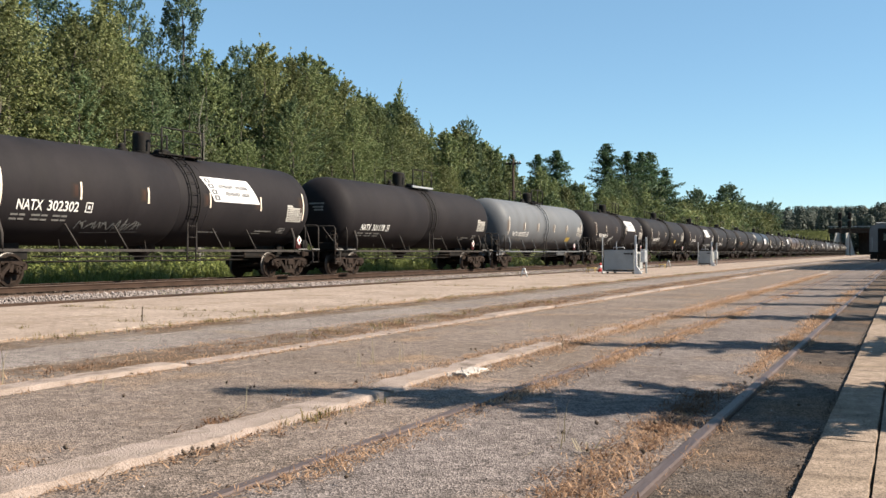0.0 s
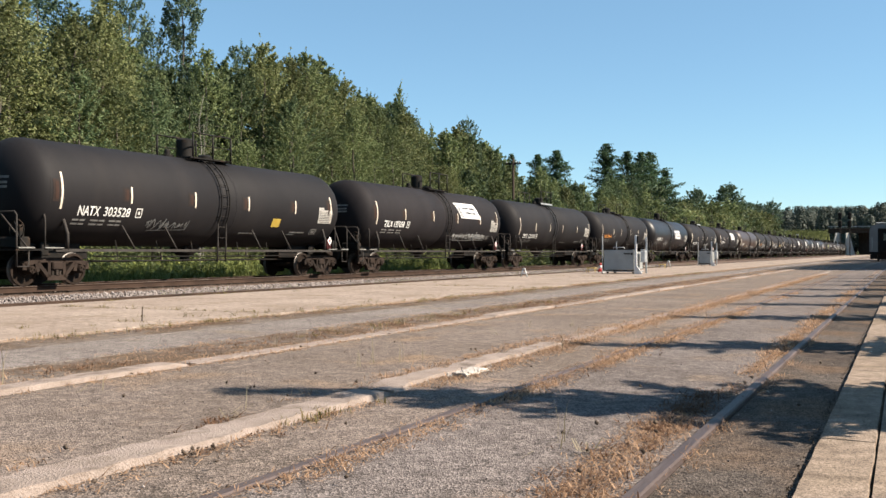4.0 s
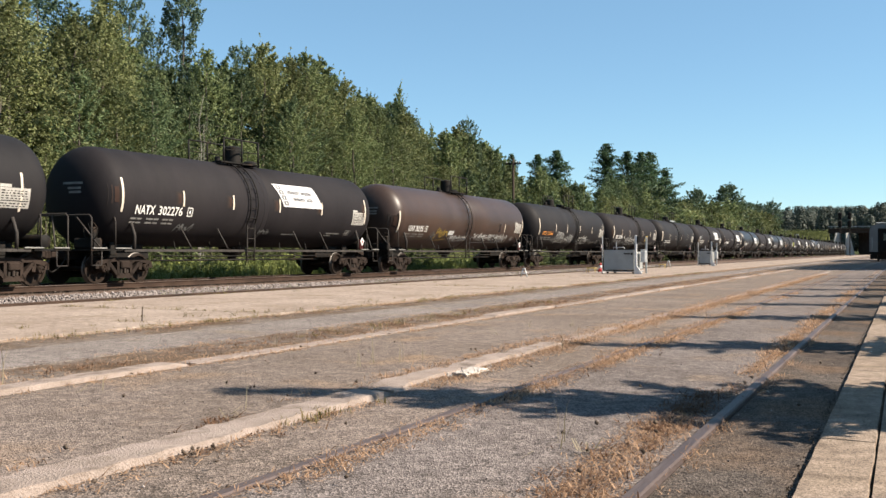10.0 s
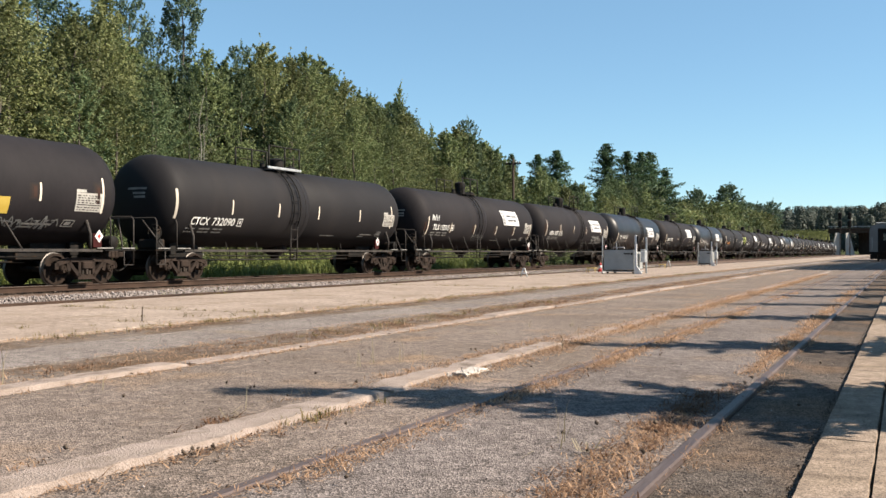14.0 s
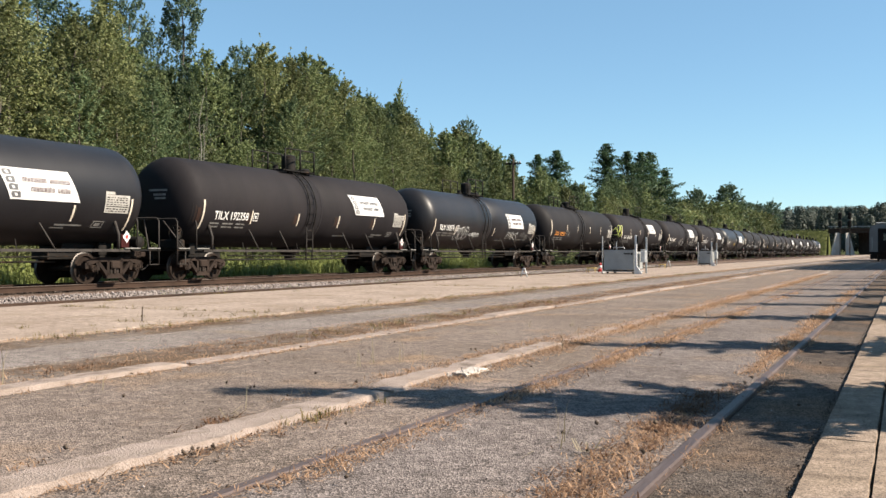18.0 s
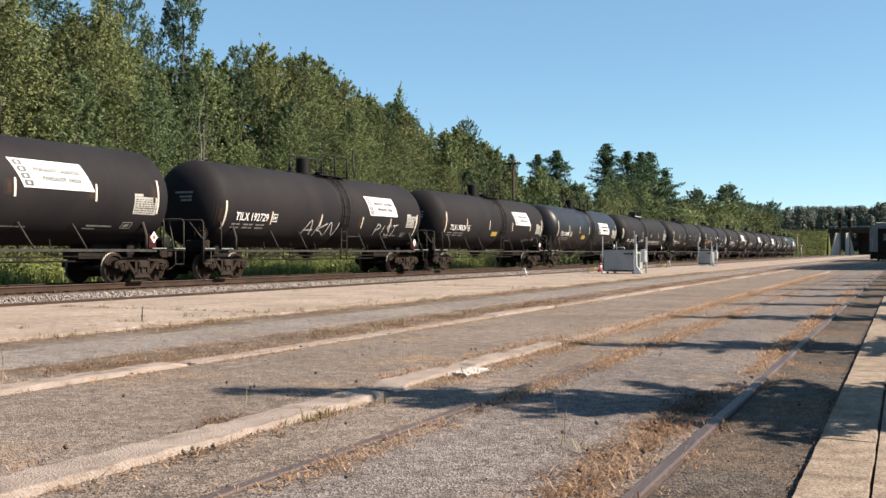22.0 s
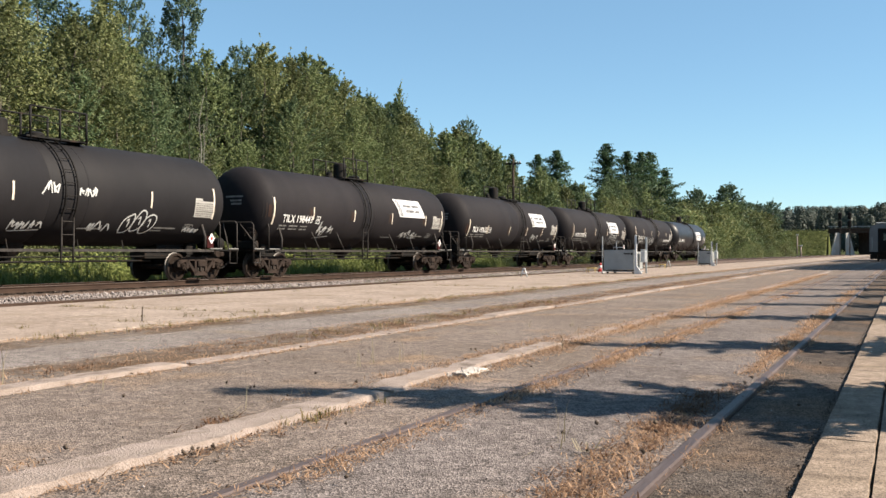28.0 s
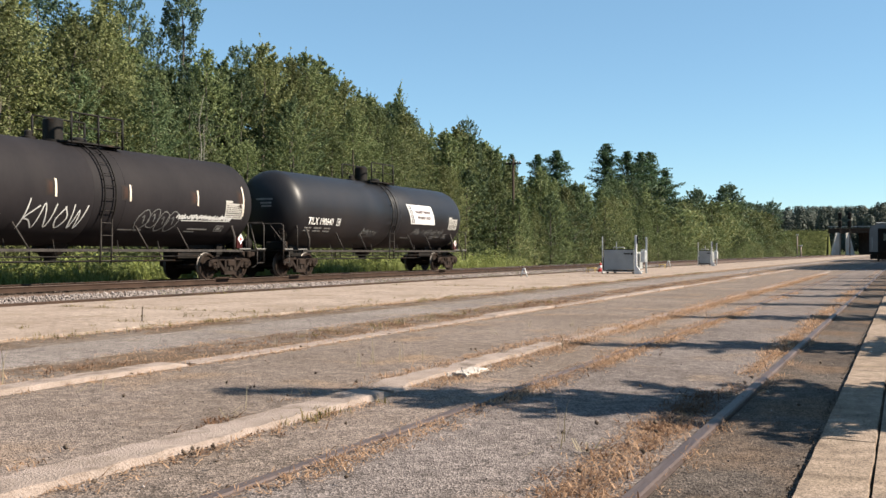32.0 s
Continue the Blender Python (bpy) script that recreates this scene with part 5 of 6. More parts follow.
CANOPY = ((20, 12.2), (30.5, 12.6), (33, 12.0), (36, 12.3), (38.3, 13.5), (40.4, 13.0), (41.5, 12.0), (42.6, 11.2), (44.5, 11.5), (45.7, 12.9), (47.6, 13.6), (49.8, 14.2), (53.8, 14.4),
          (58.6, 14.6), (60.5, 14.2), (63.8, 13.8), (68.2, 13.3), (72.1, 13.2), (77.6, 12.4), (83.8, 12.8), (89.3, 11.8), (93.9, 10.6), (122, 10.3), (133, 11.6), (165, 12.0), (174, 11.3), (192, 12.6),
          (215, 12.0), (242, 13.6), (282, 12.6), (336, 12))


def canopy(x, y):
    """Height of the belt's top, given along its middle line and rising towards the back of the wood."""
    k = -x / 36.7
    return float(np.interp(y / k, [p[0] for p in CANOPY], [p[1] for p in CANOPY])) * k - 1.3 * (k - 1)


rng = random.Random(11)
y = 20.0
while y < 320:
    if y < 74:
        kinds, n_kind, step = "near", 6, (2.1, 2.9)
    elif y < 150:
        kinds, n_kind, step = "mid", 4, (2.5, 3.4)
    else:
        kinds, n_kind, step = "far", 3, (3.6, 6.0)
    far_off = y >= 150
    front = "farcone%d" % rng.randrange(2) if far_off and rng.random() < 0.12 else "%s%d" % (kinds, rng.randrange(n_kind))
    low, high = (0.45, 0.85) if far_off else (0.55, 0.9)
    x = -32.7 + rng.uniform(-1.3, 1.0)
    plant(front, x, y, canopy(x, y) * rng.uniform(low, high), rng.uniform(0, 6.28), wide=rng.uniform(1.1, 1.8) if far_off else rng.uniform(1.0, 1.4))
    low, high = (0.7, 1.05) if far_off else (0.9, 1.05)
    x, yy = -36.7 + rng.uniform(-1.3, 1.2), y + 1.2
    plant("%s%d" % (kinds, rng.randrange(n_kind)), x, yy, canopy(x, yy) * rng.uniform(low, high), rng.uniform(0, 6.28), wide=rng.uniform(1.0, 1.6) if far_off else rng.uniform(0.9, 1.2))
    if y < 95:
        x, yy = -40.3 + rng.uniform(-0.6, 0.6), y * 1.1 + rng.uniform(-0.6, 0.6)
        plant("mid%d" % rng.randrange(4), x, yy, canopy(x, yy) * rng.uniform(0.9, 1.03), rng.uniform(0, 6.28), wide=rng.uniform(1.0, 1.25))
    if y > 72 and rng.random() < 0.5:
        plant("far%d" % rng.randrange(3), -42 + rng.uniform(-1.5, 1.5), y + 1, canopy(-36.7, y) * rng.uniform(0.75, 1.0), rng.uniform(0, 6.28), wide=1.15)
    y += rng.uniform(*step)
y = 30.0
while y < 112:
    plant("far%d" % rng.randrange(3), -44.5 + rng.uniform(-0.8, 0.8), y * 1.2, canopy(-44.5, y * 1.2) * rng.uniform(0.78, 0.9), rng.uniform(0, 6.28), wide=1.2)
    y += 2.9
y = 22.0
while y < 290:
    off = y > 50
    plant("bush%d" % rng.randrange(3), (-28.0 if off else -29.6) + rng.uniform(-0.7, 0.7), y, rng.uniform(1.6, 4.2 if off else 3.4), rng.uniform(0, 6.28), wide=rng.uniform(1.0, 1.5))
    y += rng.uniform(2.6, 4.6) * (1 + y / 200)
for kind_of, x, yy, hh, wd in (("dark0", -44, 40.2, 16.4, 1.3), ("dark1", -44.5, 43.2, 16.2, 1.1), ("dark0", -44, 35.5, 15.0, 0.9), ("dark1", -43, 46.2, 17.4, 0.75), ("dark0", -43, 48.2, 15.8, 0.7),
                               ("poplar0", -42, 49.9, 19.0, 0.95), ("dark0", -43.5, 49.8, 13.8, 0.85), ("dark1", -43, 52.0, 12.8, 0.7), ("dark1", -43.5, 53.2, 13.2, 0.8), ("dark0", -42, 56.3, 16.1, 0.85), ("dark1", -42.5, 60.5, 15.2, 0.7), ("near1", -39.5, 58.4, 15.6, 0.9),
                               ("near3", -36, 36.9, 14.3, 1.1), ("near3", -34.5, 33.6, 12.4, 1.25), ("near1", -33.6, 28.6, 11.9, 1.35), ("near1", -35, 30.4, 12.9, 1.2), ("near0", -40, 64.1, 15.5, 0.95), ("spire0", -38, 72.3, 15.6, 0.8), ("spire1", -38, 68, 13.6, 0.8),
                               ("dark0", -38, 86.6, 14.4, 0.75), ("spire0", -38, 78.5, 12.9, 0.8), ("dark1", -40, 70.5, 14.6, 0.6)):
    plant(kind_of, x, yy, hh, rng.uniform(0, 6.28), wide=wd)
for x, yy, hh, wd in ((-48, 143, 17.0, 0.95), (-48, 134.5, 15.6, 0.8), (-45, 116, 13.9, 0.6), (-48, 170.5, 20.8, 0.95), (-49, 189, 21.2, 0.9), (-48, 196, 21.6, 0.9), (-48, 204, 22.6, 1.0),
                      (-48, 218, 19.8, 1.1)):
    plant("pine%d" % rng.randrange(2), x, yy, hh, rng.uniform(0, 6.28), wide=wd * 1.28)
for x, yy, hh, wd in ((-44, 275, 19.6, 1.2), (-45, 286, 21.0, 1.3), (-46, 392, 21.5, 1.2), (-40, 213, 15.0, 1.0), (-42, 222, 16.0, 0.9), (-46, 305, 17.5, 1.1), (-47, 330, 18.5, 1.2), (-47, 350, 17.0, 1.2), (-50, 380, 20, 1.3)):
    plant("deep%d" % rng.randrange(2), x, yy, hh, rng.uniform(0, 6.28), wide=wd)

# slim trees beside the near platform, out of view, whose shade falls across the tracks
for yy, hh, x, wd in ((7.05, 5.4, 2.1, 1.0), (10.95, 4.4, 2.0, 1.05), (15.6, 4.4, 2.0, 1.05), (19.6, 4.4, 2.0, 1.05), (23.4, 4.4, 2.0, 1.05), (27.4, 4.4, 2.0, 1.05),
                      (31.3, 4.4, 2.0, 1.05), (35.1, 4.4, 2.0, 1.05), (39.1, 4.4, 2.0, 1.05), (43.1, 4.4, 2.0, 1.05)):
    ob = plant("young2" if yy < 8 else "young%d" % rng.randrange(2), x, yy, hh, rng.uniform(0, 6.28), z=0.018, wide=wd)
    tagged(ob, group="platform trees")
# taller trees added out of view to cast the broad far shadow
for yy, x in ((60, 6.5), (64, 7), (68, 6.5), (72, 7), (76, 7), (80, 7), (84, 7.5), (89, 7.5), (94, 8), (99, 8), (104, 8.5)):
    plant("far%d" % rng.randrange(3), x, yy, 11.5, rng.uniform(0, 6.28), z=0.018, wide=1.15)
    plant("far%d" % rng.randrange(3), x + 2.6, yy + 2, 12.5, rng.uniform(0, 6.28), z=0.018, wide=1.3)

# rising ground in the wood, and the hill beyond the bridge
bm = bmesh.new()
prof = ((-41, -0.6), (-50, 4.5), (-70, 7.0), (-160, 8.0))
ends = [[bm.verts.new((px, py, pz)) for px, pz in prof] for py in (5, 415)]
for k in range(3):
    bm.faces.new((ends[0][k], ends[0][k + 1], ends[1][k + 1], ends[1][k]))
bmesh.ops.recalc_face_normals(bm, faces=bm.faces)
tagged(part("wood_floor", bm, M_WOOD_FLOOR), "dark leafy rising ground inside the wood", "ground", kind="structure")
bm = bmesh.new()
prof = ((540, -0.6), (585, 11), (640, 17.5), (1400, 24))
ends = [[bm.verts.new((px, py, pz)) for py, pz in prof] for px in (-600, 400)]
for k in range(3):
    bm.faces.new((ends[0][k], ends[0][k + 1], ends[1][k + 1], ends[1][k]))
bmesh.ops.recalc_face_normals(bm, faces=bm.faces)
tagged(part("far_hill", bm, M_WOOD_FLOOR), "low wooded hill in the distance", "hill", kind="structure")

# far woods behind the bridge, their distance haze put into the leaf colour
rs = np.random.default_rng(5)
cc, nn = [], []
for i in range(470):
    if i < 360:
        x, yy = rs.uniform(-110, 0), rs.uniform(560, 720)
        hh = rs.uniform(17, 25.5) + (yy - 560) * 0.045
    else:
        x, yy = rs.uniform(-26, 60), rs.uniform(470, 520)
        hh = rs.uniform(12, 18) + min(9, max(0, x + 26) * 0.4)
    k = 420
    zz = rs.uniform(0.2, 1, k)
    q = rs.normal(size=(k, 3))
    q /= np.linalg.norm(q, axis=1)[:, None]
    cc.append(np.stack((np.full(k, x), np.full(k, yy), zz * hh), 1) + q * np.array((4.2, 4.2, 1.6)) * (1.15 - 0.7 * zz)[:, None])
    nn.append(q * 0.8 + np.array((0.2, -0.45, 0.4)))
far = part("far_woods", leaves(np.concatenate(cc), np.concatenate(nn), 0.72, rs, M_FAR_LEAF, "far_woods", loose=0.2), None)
tagged(far, "distant green woods beyond the bridge, haze put into their colour", "woods", kind="stuff")


# ---- kerbs ----
def rough_stone(x0, x1, y0, y1, z0, z1, seed, wear=0.04, crumble=True):
    """A worn concrete length: rounded, chipped along its edges."""
    rr = random.Random(seed)
    bm = bmesh.new()
    n = max(3, int((y1 - y0) / 0.07))
    prof = ((0.0, 0), (0.0, 0.9), (0.05, 1.0), (0.5, 1.0), (0.95, 1.0), (1.0, 0.84), (1.0, 0))
    rows = []
    for i in range(n + 1):
        y = y0 + (y1 - y0) * i / n
        jl, jr, jz = (rr.uniform(-wear, wear) for _ in range(3))
        worn = (z1 + 0.012) * max(0, 1 - min(i, n - i) / 1.4) if z1 > 0.015 and crumble else 0
        row_v = []
        for u, v in prof:
            x = x0 + (x1 - x0) * u + ((jl if u < 0.5 else jr) * 0.22 + wear * noise.noise((seed, y * 2.2, u * 3))) * (0.4 + 0.6 * v)
            row_v.append(bm.verts.new((x, y + rr.uniform(-0.02, 0.02), z0 + (z1 - z0 + jz * 0.25 - worn) * v)))
        rows.append(row_v)
    for A, B in zip(rows, rows[1:]):
        for k in range(len(prof) - 1):
            bm.faces.new((A[k], A[k + 1], B[k + 1], B[k]))
    bm.faces.new(rows[0]), bm.faces.new(list(reversed(rows[-1])))
    bmesh.ops.recalc_face_normals(bm, faces=bm.faces)
    return mesh_from("kerb_stone", bm, M_KERB, 14)


kerb_near = thing("kerb_near", "broken pale concrete kerb sunk in the asphalt", "kerb", kind="structure")
kerb_far = thing("kerb_far", "low worn concrete kerb along the weedy strip", "kerb", kind="structure")
rk = random.Random(3)
for y0, y1, xl, xr, top in ((-2, 2.2, -3.28, -3.02, 0.032), (2.204, 5.72, -3.29, -3.02, 0.032),
                            (5.76, 5.93, -3.24, -3.05, 0.014), (5.95, 7.1, -3.36, -3.12, 0.026), (7.12, 8.3, -3.33, -3.11, 0.03), (8.34, 9.6, -3.32, -3.12, 0.024), (9.9, 12.4, -3.3, -3.14, 0.006), (12.5, 15, -3.3, -3.14, 0.006),
                            (15.4, 19, -3.3, -3.14, 0.006), (19.5, 24, -3.3, -3.14, 0.006), (24.2, 30, -3.32, -3.16, 0.012), (30.2, 38, -3.32, -3.16, 0.012), (38.3, 50, -3.32, -3.16, 0.012)):
    part("kerb_stone", rough_stone(xl, xr, y0, y1, -0.2, top, rk.randrange(999), 0.024), None, kerb_near)
patch = rough_stone(-3.11, -2.97, 6.72, 7.2, -0.1, 0.02, 5, 0.035, False)
patch.materials.clear()
patch.materials.append(M_PIER)
part("whitewashed_stone", patch, None, kerb_near, "whitewashed broken kerb piece")
y = 1.0
while y < 70:
    ln = rk.uniform(1.8, 3.4)
    top = rk.choice((0.03, 0.035, 0.04, 0.012)) if y > 4 else 0.012
    part("kerb_stone", rough_stone(-5.52, -5.3, y, y + ln - 0.03, -0.2, top, rk.randrange(999), 0.022), None, kerb_far)
    y += ln
# the near platform's edge course and the slabs behind it
plat = thing("platform_edge", "pale concrete edge slabs of the near platform", "platform edge", kind="structure")
y = -4.0
while y < 90:
    ln = 3.05
    if y < 12:
        slab_mesh = rough_stone(-0.387, -0.113, y, y + ln - 0.014, -0.3, 0.022, rk.randrange(999), 0.007, False)
        slab_mesh.materials.clear()
        slab_mesh.materials.append(M_PLATFORM)
        part("edge_slab", slab_mesh, None, plat)
    else:
        part("edge_slab", box((-0.385, y, -0.3), (-0.117, y + ln - 0.012, 0.022), 0.01), M_PLATFORM, plat)
    y += ln
# panels of the sunlit platform, with open joints
deck_p = thing("platform_panels", "pale tan concrete platform slabs with thin joints", "platform", kind="structure")
y = -11.55
while y < 180:
    part("slab_panel", box((-13.78, y, -0.05), (-8.62, y + 11.955, 0.008), 0.006), M_CONCRETE, deck_p)
    y += 12.0

# ---- ties and ballast ----
tie_mesh = mesh_from("tie", box((-1.3, -0.11, -0.35), (1.3, 0.11, -0.198), 0.012), M_TIE)
y = 4.0
while y < 90:
    ob = part("tie", tie_mesh, None, main_track)
    ob.location = (TRACK_X, y, 0)
    y += 0.52


def stones(name, n, x0, x1, y0, y1, z, size, seed, mat, label):
    """Loose angular stones, eight faces each."""
    rs = np.random.default_rng(seed)
    c = np.stack((rs.uniform(x0, x1, n), y0 + (y1 - y0) * rs.uniform(0, 1, n) ** 1.5, z + rs.uniform(-0.01, 0.035, n)), 1)
    octa = np.array(((1, 0, 0), (-1, 0, 0), (0, 1, 0), (0, -1, 0), (0, 0, 1), (0, 0, -1)), float)
    v = octa[None] * (size * rs.uniform(0.5, 1.3, (n, 6, 1))) + rs.normal(size=(n, 6, 3)) * size * 0.25 + c[:, None]
    f = np.array(((0, 2, 4), (2, 1, 4), (1, 3, 4), (3, 0, 4), (2, 0, 5), (1, 2, 5), (3, 1, 5), (0, 3, 5)))
    faces = (f[None] + (np.arange(n) * 6)[:, None, None]).reshape(-1, 3)
    return tagged(part(name, raw_mesh(name, v.reshape(-1, 3), faces, mat), None), label, "ballast", kind="stuff")


stones("ballast_stones", 14000, -19.7, -16.7, 9, 85, -0.195, 0.037, 1, M_STONE, "loose pale grey crushed ballast stones")
stones("track_stones", 3500, -23.2, -21.95, 9, 80, -0.19, 0.05, 2, M_STONE, "crushed stones between the rails")
stones("grit", 420, -5.2, -0.5, 2.6, 12, 0.0, 0.006, 4, M_STONE, "loose grit scattered on the asphalt")
stones("dark_clods", 60, -5.2, -0.5, 2.8, 9, 0.006, 0.013, 6, M_TIE, "dark clods and bark bits on the asphalt")
stones("edge_debris", 420, -0.418, -0.39, 2.5, 14, -0.006, 0.0045, 9, M_TIE, "dark debris along the platform edge")
stones("kerb_clods", 34, -3.01, -2.94, 3.55, 3.8, 0.0, 0.009, 10, M_TIE, "dark clods and dead leaves against the kerb")
stones("kerb_rubble", 40, -3.1, -2.9, 6.6, 7.4, 0.004, 0.011, 8, M_PIER, "white broken kerb rubble")


# ---- grass and weeds ----
def blades(name, spots, z, hgt, lean, width, per, seed, mat, label, category="grass", spread=0.04, curl=0.5):
    """Tufts of thin bent blades at the spots (x, y, scale)."""
    rs = np.random.default_rng(seed)
    sp = np.repeat(np.asarray(spots, float), per, axis=0)
    n = len(sp)
    a = rs.uniform(0, 2 * np.pi, n)
    ln = hgt * rs.uniform(0.35, 1.2, n) * sp[:, 2]
    le = np.clip(rs.normal(lean, 0.3, n), 0, 1.5)
    base = np.stack((sp[:, 0] + rs.normal(0, spread, n) * sp[:, 2], sp[:, 1] + rs.normal(0, spread, n) * sp[:, 2], np.full(n, z)), 1)
    out = np.stack((np.cos(a), np.sin(a), np.zeros(n)), 1)
    side = np.stack((-np.sin(a), np.cos(a), np.zeros(n)), 1) * (width * rs.uniform(0.6, 1.3, n))[:, None]
    up = np.array((0, 0, 1.0))
    mid = base + (out * np.sin(le)[:, None] + up * np.cos(le)[:, None]) * (ln * 0.55)[:, None]
    l2 = np.clip(le + curl, 0, 1.9)
    tip = mid + (out * np.sin(l2)[:, None] + up * np.cos(l2)[:, None]) * (ln * 0.5)[:, None]
    tip[:, 2] = np.maximum(tip[:, 2], z + 0.004)
    v = np.stack((base - side, base + side, mid + side * 0.7, mid - side * 0.7, tip), 1).reshape(-1, 3)
    f = np.array(((0, 1, 2), (0, 2, 3), (3, 2, 4)))
    faces = (f[None] + (np.arange(n) * 5)[:, None, None]).reshape(-1, 3)
    return tagged(part(name, raw_mesh(name, v, faces, mat), None), label, category, kind="stuff")


def line_spots(seed, x, wid, y0, y1, per_m, rough=0.45, freq=0.6, scale=(0.5, 1.2)):
    """Places along a joint, in patches with gaps."""
    rr = random.Random(seed)
    out = []
    for _ in range(int((y1 - y0) * per_m)):
        y = y0 + (y1 - y0) * rr.random()
        if noise.noise((seed * 3.7, y * freq, 0)) * 0.8 + 0.5 < rough:
            continue
        out.append((x + rr.gauss(0, wid), y, rr.uniform(*scale)))
    return out


dry = (line_spots(1, -3.03, 0.07, 2.5, 5.7, 16, 0.5) + line_spots(2, -3.02, 0.07, 6.0, 10, 50, 0.2) + line_spots(3, -3.13, 0.13, 8.6, 45, 75, 0.3, 0.9)
       + line_spots(4, -3.5, 0.06, 2.6, 12, 10, 0.5) + line_spots(5, -3.46, 0.07, 6.4, 10.5, 60, 0.2)
       + line_spots(6, -2.27, 0.05, 2.8, 6, 36, 0.42, 1.2) + line_spots(7, -2.3, 0.08, 6, 16, 66, 0.36, 0.9) + line_spots(8, -2.36, 0.06, 16, 40, 12, 0.4)
       + line_spots(9, -1.17, 0.09, 3.2, 5.6, 44, 0.25) + line_spots(10, -1.05, 0.03, 6.5, 9.5, 36, 0.3) + line_spots(11, -1.08, 0.05, 9.5, 12, 44, 0.2)
       + line_spots(12, -1.09, 0.05, 14, 17, 34, 0.2) + line_spots(13, -0.88, 0.022, 3.5, 12, 20, 0.45) + line_spots(30, -1.15, 0.08, 20, 60, 8, 0.4))
mid_dry = (line_spots(41, -3.1, 0.1, 9.5, 40, 44, 0.2, 0.8, (0.8, 1.7)) + line_spots(42, -2.32, 0.09, 8, 24, 30, 0.3, 0.9, (0.8, 1.6)) + line_spots(43, -1.08, 0.06, 9, 26, 26, 0.35, 0.9, (0.9, 1.8))
           + line_spots(44, -5.42, 0.08, 6, 30, 22, 0.3, 0.8, (0.7, 1.4)) + line_spots(45, -8.5, 0.1, 6, 40, 16, 0.35, 0.5, (0.8, 2.0)))
blades("joint_grass", mid_dry, 0.0, 0.042, 1.15, 0.0045, 10, 12, M_DRY, "thick dry orange grass along the far joints")
blades("dry_grass", dry, 0.0, 0.055, 1.0, 0.0024, 9, 1, M_DRY, "dry orange-tan grass in the pavement joints")
thatch = (line_spots(14, -1.15, 0.1, 2.9, 5.7, 170, 0.12) + line_spots(15, -2.28, 0.06, 2.8, 16, 80, 0.25) + line_spots(16, -3.02, 0.1, 2.6, 30, 70, 0.3)
          + line_spots(17, -5.26, 0.06, 3, 40, 16, 0.35) + line_spots(33, -5.9, 0.26, 3.5, 40, 60, 0.42, 1.3) + line_spots(34, -8.2, 0.16, 5, 60, 24, 0.25) + line_spots(18, -1.07, 0.05, 6.5, 18, 60, 0.3))
blades("dry_thatch", thatch, 0.002, 0.052, 1.35, 0.0034, 6, 2, M_DRY, "flattened dry grass thatch on the asphalt", curl=0.25)
brown = ([(-3.38 + random.gauss(0, 0.04), 4.35 + random.gauss(0, 0.12), 1.1) for _ in range(22)] + line_spots(19, -1.17, 0.08, 5.7, 6.8, 100, 0.0) + line_spots(20, -1.16, 0.1, 2.9, 5.5, 60, 0.2) + line_spots(21, -2.3, 0.09, 7, 9.5, 16, 0.3)
         + line_spots(22, -3.05, 0.12, 3.4, 4.2, 24, 0.0) + line_spots(23, -6.0, 0.25, 4, 40, 60, 0.42, 1.1) + line_spots(24, -8.25, 0.1, 5, 45, 16, 0.35))
blades("dead_weeds", brown, 0.0, 0.06, 1.2, 0.0034, 10, 3, M_DRY_BROWN, "brown dead weeds along the joints", "weeds")
far_dry = (line_spots(25, -5.6, 0.13, 3.5, 60, 26, 0.3) + line_spots(26, -5.3, 0.07, 3.5, 60, 30, 0.35) + line_spots(27, -6.35, 0.14, 4, 60, 16, 0.35)
           + line_spots(28, -8.4, 0.14, 5, 80, 20, 0.3) + [(-5.6 + random.gauss(0, 0.12), 4.7 + random.gauss(0, 0.22), 1.3) for _ in range(70)])
blades("kerb_grass", far_dry, 0.0, 0.062, 1.25, 0.0034, 8, 4, M_DRY, "dry grass along the far kerb and lane edge")
green = [(-3.0 + random.gauss(0, 0.05), 4.75 + random.gauss(0, 0.16), 0.75) for _ in range(16)] + line_spots(29, -6.05, 0.15, 9, 18, 8, 0.3) + line_spots(31, -8.4, 0.14, 5, 45, 14, 0.4) + line_spots(32, -13.7, 0.05, 14, 60, 3, 0.4)
blades("green_tufts", green, 0.0, 0.07, 0.5, 0.0035, 10, 5, M_TUFT, "small olive grass tufts by the kerb")
stalks = [(-4.0, 6.9, 1.0), (-4.05, 7.2, 1.2), (-3.85, 7.4, 0.8), (-3.75, 7.55, 0.7), (-5.55, 4.75, 1.3), (-3.0, 9.0, 0.8), (-5.5, 7.9, 0.8), (-1.5, 4.6, 0.8), (-3.2, 10.2, 1.0), (-4.2, 11.5, 1.0)]
blades("dry_stalks", stalks, 0.0, 0.24, 0.12, 0.003, 3, 6, M_STRAW, "single bleached weed stalks standing in cracks", "weeds", spread=0.02, curl=0.3)

blades("ballast_edge_weeds", line_spots(41, -14.1, 0.1, 16, 75, 16, 0.3, 0.8, (0.6, 1.6)), -0.2, 0.26, 0.5, 0.007, 9, 16, M_WEED,
       "low green weeds between the platform edging and the ballast", "weeds", spread=0.08)

